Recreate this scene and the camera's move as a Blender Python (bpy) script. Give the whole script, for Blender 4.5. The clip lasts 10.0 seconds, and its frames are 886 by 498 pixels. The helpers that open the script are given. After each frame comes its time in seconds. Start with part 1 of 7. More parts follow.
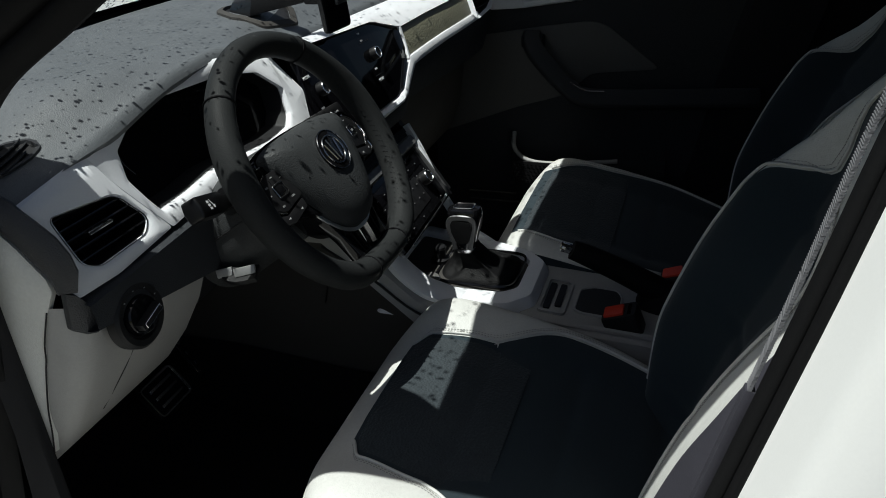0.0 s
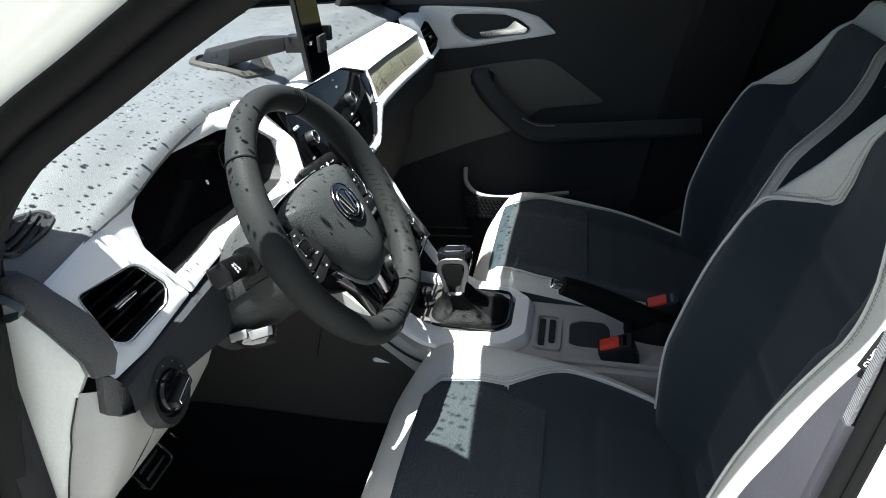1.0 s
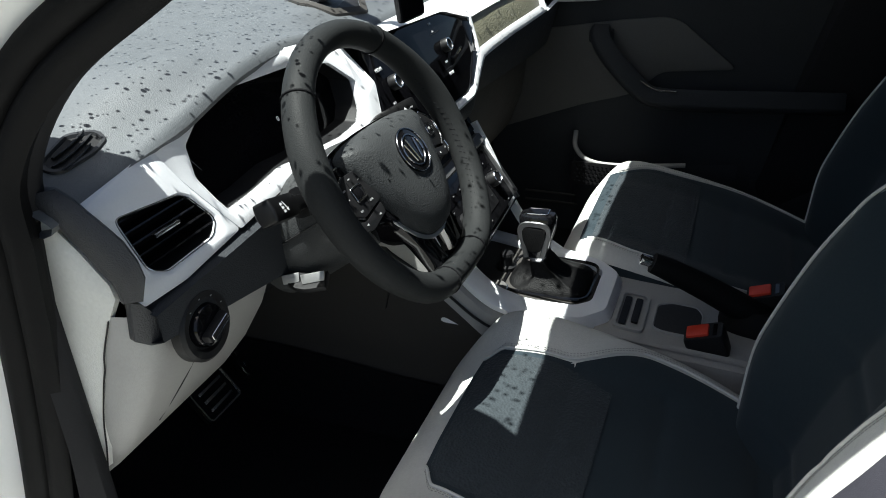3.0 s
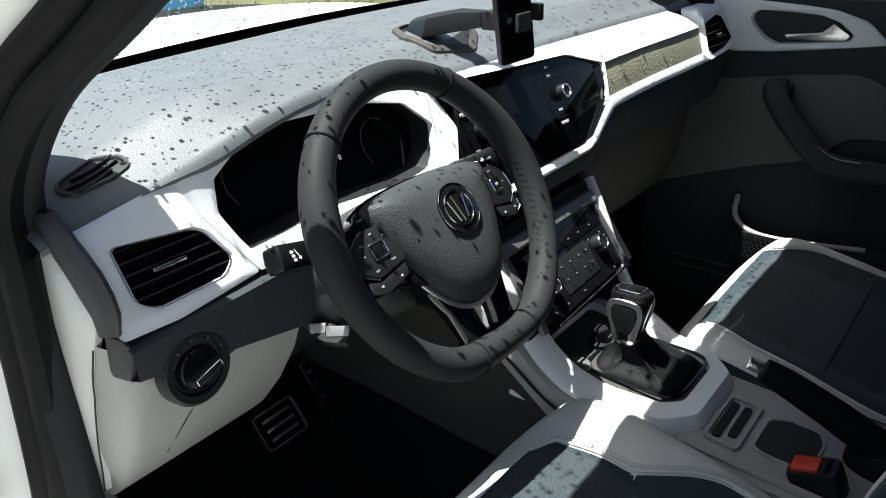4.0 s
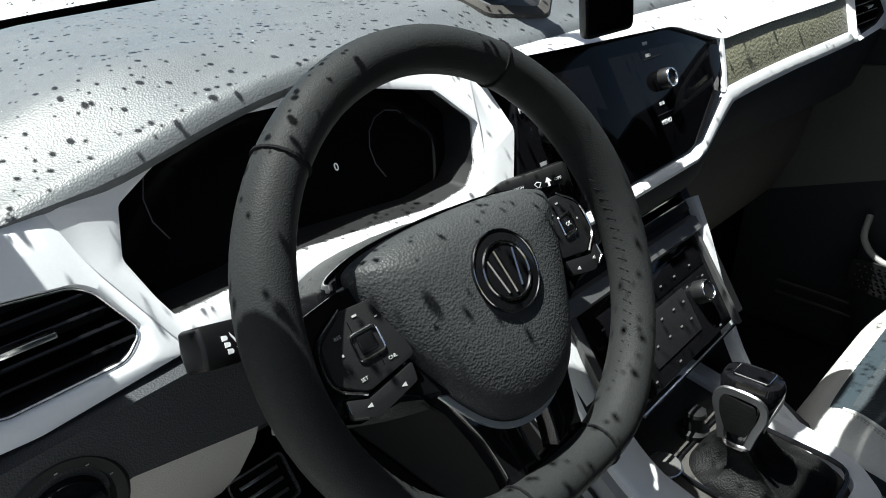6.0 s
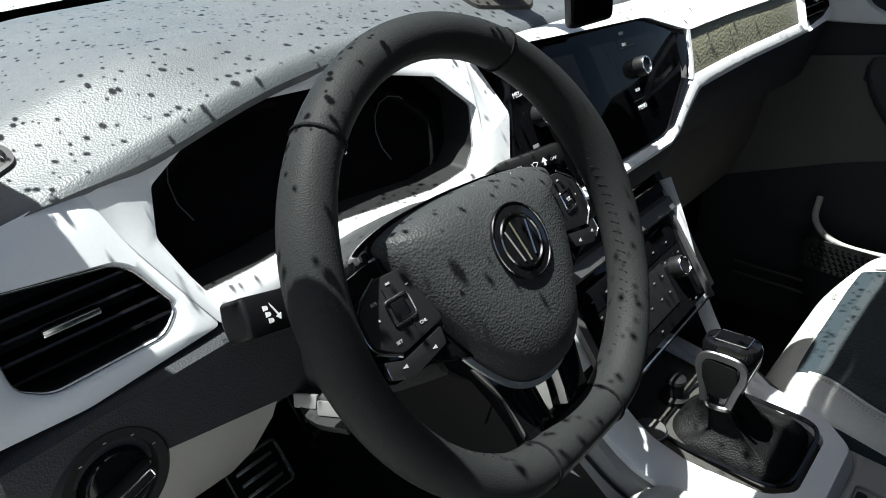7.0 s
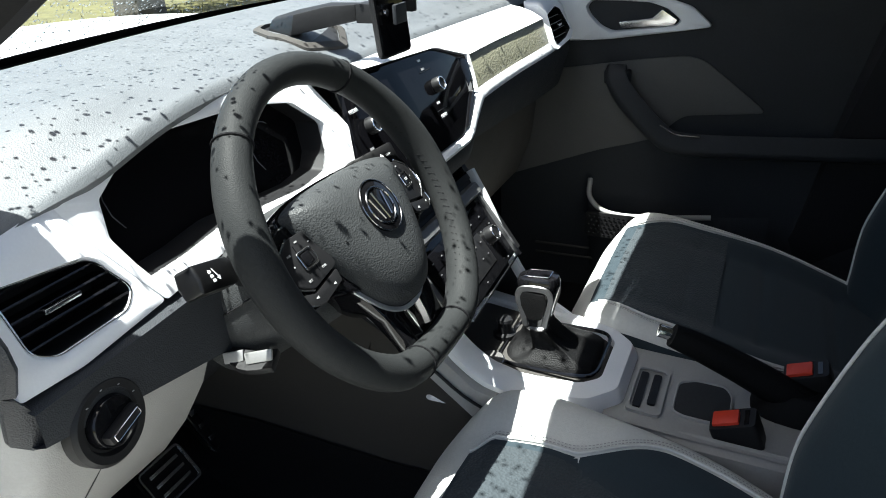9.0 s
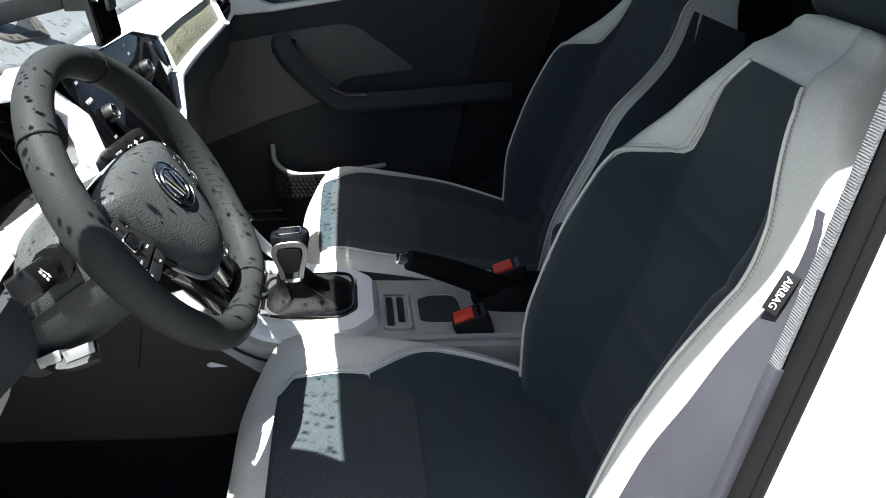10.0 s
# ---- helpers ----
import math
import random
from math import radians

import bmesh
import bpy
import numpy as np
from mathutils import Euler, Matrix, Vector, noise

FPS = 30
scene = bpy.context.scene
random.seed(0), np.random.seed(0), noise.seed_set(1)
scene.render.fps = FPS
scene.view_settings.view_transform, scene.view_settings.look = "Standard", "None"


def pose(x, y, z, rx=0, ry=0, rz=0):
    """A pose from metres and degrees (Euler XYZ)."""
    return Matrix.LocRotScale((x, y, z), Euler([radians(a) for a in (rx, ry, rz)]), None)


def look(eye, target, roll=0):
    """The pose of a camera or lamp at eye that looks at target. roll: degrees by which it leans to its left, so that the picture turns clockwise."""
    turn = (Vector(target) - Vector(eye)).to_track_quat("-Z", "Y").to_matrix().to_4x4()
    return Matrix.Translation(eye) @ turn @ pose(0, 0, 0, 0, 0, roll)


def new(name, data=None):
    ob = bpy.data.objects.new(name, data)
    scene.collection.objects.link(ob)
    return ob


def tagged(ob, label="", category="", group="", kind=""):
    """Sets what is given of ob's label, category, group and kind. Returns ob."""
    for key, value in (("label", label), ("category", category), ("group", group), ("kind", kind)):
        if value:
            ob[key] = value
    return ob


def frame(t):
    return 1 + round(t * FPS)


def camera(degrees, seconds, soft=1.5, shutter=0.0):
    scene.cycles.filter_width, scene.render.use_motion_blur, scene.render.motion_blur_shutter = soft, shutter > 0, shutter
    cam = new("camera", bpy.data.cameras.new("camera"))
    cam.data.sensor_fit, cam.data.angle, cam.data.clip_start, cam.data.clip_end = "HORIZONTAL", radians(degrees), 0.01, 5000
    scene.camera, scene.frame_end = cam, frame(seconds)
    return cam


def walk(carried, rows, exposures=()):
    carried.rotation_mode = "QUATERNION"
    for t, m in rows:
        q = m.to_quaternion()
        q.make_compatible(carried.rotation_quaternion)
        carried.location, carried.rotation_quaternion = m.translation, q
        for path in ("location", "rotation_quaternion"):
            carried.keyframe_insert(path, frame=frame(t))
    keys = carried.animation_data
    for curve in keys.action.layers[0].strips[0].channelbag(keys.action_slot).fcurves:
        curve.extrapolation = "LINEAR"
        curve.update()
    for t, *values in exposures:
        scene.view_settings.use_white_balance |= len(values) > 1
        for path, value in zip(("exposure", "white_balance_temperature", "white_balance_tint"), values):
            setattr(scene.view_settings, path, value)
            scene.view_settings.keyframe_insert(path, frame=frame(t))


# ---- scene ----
cam = camera(60.0, 10.0, soft=1.0)
PATH = [
    (0, (-1.15, -0.474, 1.311), (0.522, 0.129, 0.396), -3.4),
    (0.5, (-1.14, -0.351, 1.325), (0.582, 0.143, 0.436), -3.3),
    (1, (-1.172, -0.314, 1.341), (0.598, 0.035, 0.476), -2.9),
    (1.5, (-1.172, -0.305, 1.328), (0.622, -0.121, 0.464), -1.7),
    (2, (-1.176, -0.309, 1.327), (0.623, -0.199, 0.461), -1.6),
    (2.5, (-1.186, -0.316, 1.315), (0.581, -0.092, 0.404), -1.6),
    (3, (-1.096, -0.377, 1.3), (0.544, 0.284, 0.366), -2.3),
    (3.2, (-1.019, -0.436, 1.287), (0.546, 0.412, 0.375), -2.6),
    (4.3, (-0.902, -0.495, 1.29), (0.471, 0.677, 0.428), -1.9),
    (4.5, (-0.904, -0.498, 1.288), (0.437, 0.699, 0.411), -1.7),
    (5, (-0.823, -0.367, 1.247), (0.484, 0.826, 0.316), 0.1),
    (5.5, (-0.668, -0.27, 1.241), (0.601, 0.952, 0.295), 0.8),
    (6, (-0.644, -0.297, 1.226), (0.643, 0.919, 0.296), -0.6),
    (6.2, (-0.65, -0.294, 1.221), (0.64, 0.915, 0.287), -0.8),
    (7.3, (-0.723, -0.283, 1.232), (0.693, 0.79, 0.313), 0.2),
    (7.5, (-0.729, -0.282, 1.241), (0.707, 0.78, 0.34), 0.1),
    (8, (-0.773, -0.368, 1.263), (0.7, 0.733, 0.475), -0.6),
    (8.5, (-0.841, -0.454, 1.267), (0.66, 0.612, 0.484), -1.6),
    (9, (-0.931, -0.369, 1.254), (0.732, 0.365, 0.421), -2.5),
    (9.5, (-1.042, -0.206, 1.294), (0.749, -0.072, 0.412), -1.4),
    (10, (-1.087, -0.216, 1.293), (0.675, -0.422, 0.369), -0.1),
]
EXPOSE = [(0.0, 0.02), (0.5, 1.50), (1.0, 1.95), (1.5, 1.31), (2.0, 0.77), (2.5, 0.55), (3.0, 1.28), (4.5, 1.66), (5.0, 1.51), (5.5, 1.50), (6.0, 1.30), (7.5, 1.33), (8.0, 1.57), (8.4, 1.78), (9.0, 2.10), (9.5, 2.57), (10.0, 2.27)]
walk(cam, [(t, look(eye, target, roll)) for t, eye, target, roll in PATH], [(t, e, 6350, 2) for t, e in EXPOSE])

# ---- world, sun ----
SUN = Vector((-0.20, 0.22, 1.0)).normalized()
world = bpy.data.worlds.new("sky")
scene.world = world
world.use_nodes = True
wn = world.node_tree
sky = wn.nodes.new("ShaderNodeTexSky")
sky.sky_type, sky.sun_disc = "NISHITA", False
sky.air_density, sky.dust_density, sky.ozone_density = 0.7, 3.0, 0.4
sky.sun_elevation, sky.sun_rotation = math.asin(SUN.z), math.atan2(SUN.x, SUN.y)
wn.links.new(sky.outputs[0], wn.nodes["Background"].inputs[0])
wn.nodes["Background"].inputs[1].default_value = 0.055
sun = new("sun", bpy.data.lights.new("sun", "SUN"))
sun.data.energy, sun.data.angle, sun.data.color = 5.0, radians(0.53), (1.0, 0.98, 0.95)
sun.matrix_world = look(SUN * 20, (0, 0, 0))


# ---- materials ----
def material(name, colour, rough=0.5, metal=0.0, grain=0.0, grain_size=0.001, vary=0.12, coat=0.0, cells=False, spec=0.5, spots=0.05, sheen=0.0):
    """A surface with two scales of variation and a fine relief of the given size in metres."""
    m = bpy.data.materials.new(name)
    m.use_nodes = True
    t, n = m.node_tree, m.node_tree.nodes
    b = n["Principled BSDF"]
    b.inputs["Roughness"].default_value, b.inputs["Metallic"].default_value = rough, metal
    b.inputs["Coat Weight"].default_value, b.inputs["Specular IOR Level"].default_value = coat, spec
    b.inputs["Coat Roughness"].default_value = 0.05
    b.inputs["Sheen Weight"].default_value = sheen
    co = n.new("ShaderNodeTexCoord")
    big, small = n.new("ShaderNodeTexNoise"), n.new("ShaderNodeTexNoise")
    big.inputs["Scale"].default_value, big.inputs["Detail"].default_value = 1 / spots, 4
    small.inputs["Scale"].default_value, small.inputs["Detail"].default_value = 0.4 / grain_size, 2
    add = n.new("ShaderNodeMath")
    add.operation = "ADD"
    for a, noise_node in enumerate((big, small)):
        t.links.new(co.outputs["Object"], noise_node.inputs["Vector"])
        t.links.new(noise_node.outputs["Fac"], add.inputs[a])
    ramp = n.new("ShaderNodeMapRange")
    ramp.inputs["From Min"].default_value, ramp.inputs["From Max"].default_value = 0.6, 1.4
    ramp.inputs["To Min"].default_value, ramp.inputs["To Max"].default_value = 1 - vary, 1 + vary
    t.links.new(add.outputs[0], ramp.inputs["Value"])
    mul = n.new("ShaderNodeVectorMath")
    mul.operation = "SCALE"
    mul.inputs[0].default_value = colour
    t.links.new(ramp.outputs[0], mul.inputs["Scale"])
    t.links.new(mul.outputs[0], b.inputs["Base Color"])
    gl = n.new("ShaderNodeMapRange")
    gl.inputs["To Min"].default_value, gl.inputs["To Max"].default_value = max(0.02, rough * 0.85), min(1, rough * 1.15)
    t.links.new(big.outputs["Fac"], gl.inputs["Value"])
    t.links.new(gl.outputs[0], b.inputs["Roughness"])
    if grain:
        tex = n.new("ShaderNodeTexVoronoi" if cells else "ShaderNodeTexNoise")
        tex.inputs["Scale"].default_value = 1 / grain_size
        t.links.new(co.outputs["Object"], tex.inputs["Vector"])
        bump = n.new("ShaderNodeBump")
        bump.inputs["Strength"].default_value, bump.inputs["Distance"].default_value = grain, grain_size * 0.35
        t.links.new(tex.outputs["Distance" if cells else "Fac"], bump.inputs["Height"])
        t.links.new(bump.outputs[0], b.inputs["Normal"])
    return m


DASH = material("soft_dash_plastic", (0.096, 0.103, 0.110), 0.46, grain=0.40, grain_size=0.0016, cells=True)
DASHLOW = material("dark_grained_plastic", (0.0250, 0.0275, 0.0320), 0.6, grain=0.6, grain_size=0.0016, cells=True, spec=0.28)
DASH2 = material("black_grained_leatherette", (0.018, 0.0195, 0.024), 0.5, grain=0.8, grain_size=0.0016, cells=True)
WHITE = material("white_satin_trim", (0.78, 0.79, 0.82), 0.32, vary=0.03, spots=0.2)
GREYP = material("light_grey_grained_plastic", (0.33, 0.325, 0.315), 0.55, grain=0.5, grain_size=0.0014, cells=True, vary=0.06)
GREYL = material("light_grey_leatherette", (0.60, 0.60, 0.575), 0.6, grain=0.5, grain_size=0.0018, cells=True, vary=0.07)
# kept dark to stand in for footwell shade on the console's lower side
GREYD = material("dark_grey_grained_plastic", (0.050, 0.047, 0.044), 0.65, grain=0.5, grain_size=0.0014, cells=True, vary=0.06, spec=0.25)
DOORG = material("grey_door_insert", (0.105, 0.102, 0.10), 0.65, grain=0.5, grain_size=0.0014, cells=True, vary=0.06, spec=0.25)
WEB = material("grey_belt_webbing", (0.12, 0.12, 0.13), 0.75, grain=1.0, grain_size=0.003)
CLOTH = material("dark_blue_grey_cloth", (0.020, 0.031, 0.039), 0.85, grain=0.7, grain_size=0.0012, sheen=0.12, spec=0.25)
CLOTHP = material("perforated_dark_cloth", (0.030, 0.038, 0.044), 0.8, grain=0.9, grain_size=0.004, cells=True, sheen=0.12, spec=0.3)
SIDE = material("grey_side_cloth", (0.034, 0.033, 0.043), 0.7, grain=0.5, grain_size=0.0012, spec=0.35)
LEATHER = material("black_wheel_leather", (0.022, 0.0232, 0.0238), 0.55, grain=0.45, grain_size=0.0012, cells=True, spec=0.08)
HUBM = material("grained_hub_plastic", (0.038, 0.040, 0.0415), 0.5, grain=0.7, grain_size=0.0019, cells=True, spec=0.18)
GLOSS = material("gloss_black_plastic", (0.006, 0.006, 0.007), 0.07, vary=0.05, spec=0.35)
BLACK = material("matt_black_plastic", (0.010, 0.010, 0.011), 0.5, grain=0.3, grain_size=0.001, spec=0.28)
SCREEN = material("black_display_glass", (0.004, 0.004, 0.005), 0.05, vary=0.1, spec=0.12)
CHROME = material("satin_chrome", (0.75, 0.75, 0.76), 0.18, metal=1.0, vary=0.05)
SILVER = material("brushed_silver_trim", (0.72, 0.72, 0.73), 0.38, metal=0.8, vary=0.05)
DARKCHROME = material("dark_chrome", (0.30, 0.30, 0.31), 0.16, metal=1.0, vary=0.05)
RUBBER = material("black_rubber_seal", (0.0055, 0.0055, 0.006), 0.65, grain=0.3, grain_size=0.002, spec=0.12)
PAINT = material("white_car_paint", (0.80, 0.80, 0.79), 0.35, coat=0.3, vary=0.02, spots=0.5)
CARPET = material("black_carpet", (0.008, 0.008, 0.009), 0.95, grain=1.0, grain_size=0.003, spec=0.1)
TRIM = material("dark_pillar_trim", (0.013, 0.013, 0.015), 0.75, grain=0.4, grain_size=0.001, spec=0.25)
ROOFL = material("dark_headliner", (0.10, 0.10, 0.10), 0.9, grain=0.5, grain_size=0.002)
RED = material("red_release_button", (0.60, 0.045, 0.02), 0.4, vary=0.05)
MARK = material("white_print", (0.75, 0.76, 0.78), 0.5, vary=0.02)
SYMBOL = material("grey_print", (0.38, 0.385, 0.39), 0.5, vary=0.02)
THREAD = material("grey_thread", (0.30, 0.30, 0.29), 0.7)
DECOR = material("olive_grey_decor_film", (0.19, 0.185, 0.13), 0.5, grain=0.5, grain_size=0.004, cells=True, vary=0.06)
BLUE = material("blue_sheet_panel", (0.03, 0.50, 0.95), 0.5, vary=0.05, spots=0.4)
GRASS = material("dry_grass", (0.105, 0.098, 0.030), 0.9, grain=1.0, grain_size=0.12, vary=0.45, spots=1.4)
BLADE = material("grass_blades", (0.13, 0.118, 0.036), 0.7, vary=0.4, spots=0.8)
BARK = material("grey_bark", (0.10, 0.09, 0.075), 0.9, grain=1.0, grain_size=0.03, vary=0.4)
LEAF = material("tree_leaves", (0.05, 0.09, 0.02), 0.6, vary=0.4)


def glass_sheet(name, tint):
    m = bpy.data.materials.new(name)
    m.use_nodes = True
    t, n = m.node_tree, m.node_tree.nodes
    clear, shine, mix, lw, power = n.new("ShaderNodeBsdfTransparent"), n.new("ShaderNodeBsdfGlossy"), n.new("ShaderNodeMixShader"), n.new("ShaderNodeLayerWeight"), n.new("ShaderNodeMath")
    clear.inputs[0].default_value = (*tint, 1)
    shine.inputs["Roughness"].default_value = 0.02
    shine.inputs["Color"].default_value = (0.5, 0.5, 0.5, 1)
    power.operation, power.inputs[1].default_value = "POWER", 5
    t.links.new(lw.outputs["Facing"], power.inputs[0])
    t.links.new(power.outputs[0], mix.inputs[0])
    t.links.new(clear.outputs[0], mix.inputs[1])
    t.links.new(shine.outputs[0], mix.inputs[2])
    t.links.new(mix.outputs[0], n["Material Output"].inputs[0])
    return m


GLASS = glass_sheet("clear_window_glass", (0.96, 0.98, 0.97))
DROP = bpy.data.materials.new("water")
DROP.use_nodes = True
DROP.node_tree.nodes["Principled BSDF"].inputs["Transmission Weight"].default_value = 1.0
DROP.node_tree.nodes["Principled BSDF"].inputs["Roughness"].default_value = 0.02
DROP.node_tree.nodes["Principled BSDF"].inputs["IOR"].default_value = 1.33


# ---- mesh helpers ----
def thing(name, at, label, category, group="", kind=""):
    """An Empty at the thing's base, to which its parts belong."""
    ob = new(name)
    ob.empty_display_size = 0.05
    ob.location = at
    return tagged(ob, label, category, group, kind)


def mesh(name, verts, faces, mat, sharp=38, bevel=0.0, seg=2, m=None):
    bm = bmesh.new()
    vs = [bm.verts.new(v) for v in verts]
    for f in faces:
        try:
            bm.faces.new([vs[i] for i in f])
        except ValueError:
            pass
    bmesh.ops.remove_doubles(bm, verts=bm.verts, dist=1e-6)
    bmesh.ops.recalc_face_normals(bm, faces=bm.faces)
    if bevel:
        edges = [e for e in bm.edges if len(e.link_faces) == 2 and e.calc_face_angle(0) > radians(28)]
        bmesh.ops.bevel(bm, geom=edges, offset=bevel, segments=seg, profile=0.6, affect="EDGES", clamp_overlap=True)
    if m is not None:
        bmesh.ops.transform(bm, matrix=m, verts=bm.verts)
    me = bpy.data.meshes.new(name)
    bm.to_mesh(me)
    bm.free()
    me.polygons.foreach_set("use_smooth", [True] * len(me.polygons))
    me.set_sharp_from_angle(angle=radians(sharp))
    me.materials.append(mat)
    return me


def part(name, me, parent=None, label=""):
    """Links a mesh, whose points are in the world (or in its thing's own axes if the thing is a seat), as one part."""
    ob = new(name, me)
    if parent is not None:
        ob.parent = parent
        if parent.parent is None and not parent.get("own_axes"):
            ob.matrix_parent_inverse = Matrix.Translation(parent.location).inverted()
    return tagged(ob, label)


def slab(poly, depth, cuts=0):
    """A flat or gently bent plate: the outline, pushed back by the vector depth."""
    n, d = len(poly), Vector(depth)
    v = [Vector(p) for p in poly] + [Vector(p) + d for p in poly]
    f = [list(range(n)), list(range(n, 2 * n))[::-1]] + [[i, (i + 1) % n, n + (i + 1) % n, n + i] for i in range(n)]
    return v, f


def ring(outer, inner, depth, lip=(0, 0, 0)):
    """A frame between two outlines with as many points each, pushed back by depth; lip moves the inner edge."""
    n, d, l = len(outer), Vector(depth), Vector(lip)
    o, i = [Vector(p) for p in outer], [Vector(p) + l for p in inner]
    v = o + i + [p + d for p in o] + [p + d for p in i]
    f = []
    for a in range(n):
        b = (a + 1) % n
        f += [[a, b, n + b, n + a], [2 * n + a, 3 * n + a, 3 * n + b, 2 * n + b], [a, 2 * n + a, 2 * n + b, b], [n + a, n + b, 3 * n + b, 3 * n + a]]
    return v, f


def loft(rows, round_=False, caps=False):
    k = len(rows[0])
    v = [Vector(p) for r in rows for p in r]
    f = []
    for a in range(len(rows) - 1):
        for b in range(k if round_ else k - 1):
            c = (b + 1) % k
            f.append([a * k + b, a * k + c, (a + 1) * k + c, (a + 1) * k + b])
    if caps:
        f += [list(range(k))[::-1], list(range((len(rows) - 1) * k, len(rows) * k))]
    return v, f


def smooth(points, n):
    """A smooth line through the points."""
    p = [Vector(q) for q in points]
    p = [2 * p[0] - p[1]] + p + [2 * p[-1] - p[-2]]
    out = []
    for i in range(1, len(p) - 2):
        for k in range(n):
            t = k / n
            a, b, c, d = p[i - 1 : i + 3]
            out.append(0.5 * (2 * b + (c - a) * t + (2 * a - 5 * b + 4 * c - d) * t * t + (3 * b - a - 3 * c + d) * t**3))
    return out + [p[-2]]


def sweep(path, profile, closed=False, up=(0, 0, 1), caps=True, scale=None):
    """A profile (across, up) carried along a path."""
    path = [Vector(p) for p in path]
    rows, n, last = [], len(path), Vector(up)
    for i, p in enumerate(path):
        a = path[(i - 1) % n] if closed or i else p
        b = path[(i + 1) % n] if closed or i < n - 1 else p
        t = (b - a).normalized()
        last = (last - t * last.dot(t)).normalized()
        side = t.cross(last)
        k = scale(i / max(1, n - 1)) if scale else 1
        rows.append([p + side * (x * k) + last * (y * k) for x, y in profile])
    if closed:
        rows.append(rows[0])
    return loft(rows, True, caps and not closed)


def circle(r, n=10, ry=None):
    return [(r * math.cos(2 * math.pi * i / n), (ry or r) * math.sin(2 * math.pi * i / n)) for i in range(n)]


def tube(path, r, n=8, closed=False, scale=None, up=(0, 0, 1)):
    return sweep(path, circle(r, n), closed, up, True, scale)


def box(sx, sy, sz, at=(0, 0, 0)):
    x, y, z = at
    v = [(x + a * sx / 2, y + b * sy / 2, z + c * sz / 2) for a in (-1, 1) for b in (-1, 1) for c in (-1, 1)]
    return v, [[0, 1, 3, 2], [4, 6, 7, 5], [0, 4, 5, 1], [2, 3, 7, 6], [0, 2, 6, 4], [1, 5, 7, 3]]


def disc(r, h, n=32, top=None):
    """A round body along z from 0 to h, its top radius as given."""
    lo, hi = circle(r, n), circle(top or r, n)
    return loft([[(x, y, 0) for x, y in lo], [(x, y, h) for x, y in hi]], True, True)


def step(x, a, b):
    t = min(1, max(0, (x - a) / (b - a)))
    return t * t * (3 - 2 * t)


def writing(name, text, size, m, mat, parent, depth=0.0003):
    cu = bpy.data.curves.new(name, "FONT")
    cu.body, cu.size, cu.extrude, cu.align_x, cu.align_y = text, size, depth, "CENTER", "CENTER"
    cu.resolution_u = 2
    tmp = bpy.data.objects.new(name, cu)
    me = bpy.data.meshes.new_from_object(tmp)
    bpy.data.objects.remove(tmp)
    me.transform(m)
    me.materials.clear()
    me.materials.append(mat)
    return part(name, me, parent)


def axes(at, right, up):
    """A matrix whose x runs right, y up and z out of the face towards the viewer."""
    x = Vector(right).normalized()
    y = (Vector(up) - x * Vector(up).dot(x)).normalized()
    z = x.cross(y)
    return Matrix(((x.x, y.x, z.x, at[0]), (x.y, y.y, z.y, at[1]), (x.z, y.z, z.z, at[2]), (0, 0, 0, 1)))


def bounce_ground():
    """Grass, and an unseen pale zone round the car, toned to bounce light inside."""
    t, n = GRASS.node_tree, GRASS.node_tree.nodes
    b = n["Principled BSDF"]
    old = b.inputs["Base Color"].links[0].from_socket
    co = n.new("ShaderNodeTexCoord")
    dist = n.new("ShaderNodeVectorMath")
    dist.operation = "LENGTH"
    shift = n.new("ShaderNodeVectorMath")
    shift.operation, shift.inputs[1].default_value = "ADD", (2.6, 1.6, 0)
    t.links.new(co.outputs["Object"], shift.inputs[0])
    t.links.new(shift.outputs["Vector"], dist.inputs[0])
    nz = n.new("ShaderNodeTexNoise")
    nz.inputs["Scale"].default_value = 0.9
    t.links.new(co.outputs["Object"], nz.inputs["Vector"])
    mul = n.new("ShaderNodeMath")
    mul.operation, mul.inputs[1].default_value = "MULTIPLY_ADD", 2.5
    t.links.new(nz.outputs["Fac"], mul.inputs[0])
    t.links.new(dist.outputs["Value"], mul.inputs[2])
    edge = n.new("ShaderNodeMapRange")
    edge.inputs["From Min"].default_value, edge.inputs["From Max"].default_value = 5.6, 6.6
    t.links.new(mul.outputs[0], edge.inputs["Value"])
    mix = n.new("ShaderNodeMix")
    mix.data_type = "RGBA"
    mix.inputs["A"].default_value = (0.24, 0.232, 0.22, 1)
    t.links.new(edge.outputs[0], mix.inputs["Factor"])
    t.links.new(old, mix.inputs["B"])
    t.links.new(mix.outputs["Result"], b.inputs["Base Color"])


bounce_ground()

def backlit(mat, colour):
    """Lets part of the light from behind through a sheet."""
    t, n = mat.node_tree, mat.node_tree.nodes
    out = [q for q in n if q.type == "OUTPUT_MATERIAL"][0]
    thin, mix = n.new("ShaderNodeBsdfTranslucent"), n.new("ShaderNodeMixShader")
    thin.inputs["Color"].default_value, mix.inputs["Fac"].default_value = (*colour, 1), 0.65
    t.links.new(n["Principled BSDF"].outputs["BSDF"], mix.inputs[1])
    t.links.new(thin.outputs["BSDF"], mix.inputs[2])
    t.links.new(mix.outputs["Shader"], out.inputs["Surface"])


backlit(BLUE, (0.10, 0.75, 1.0))

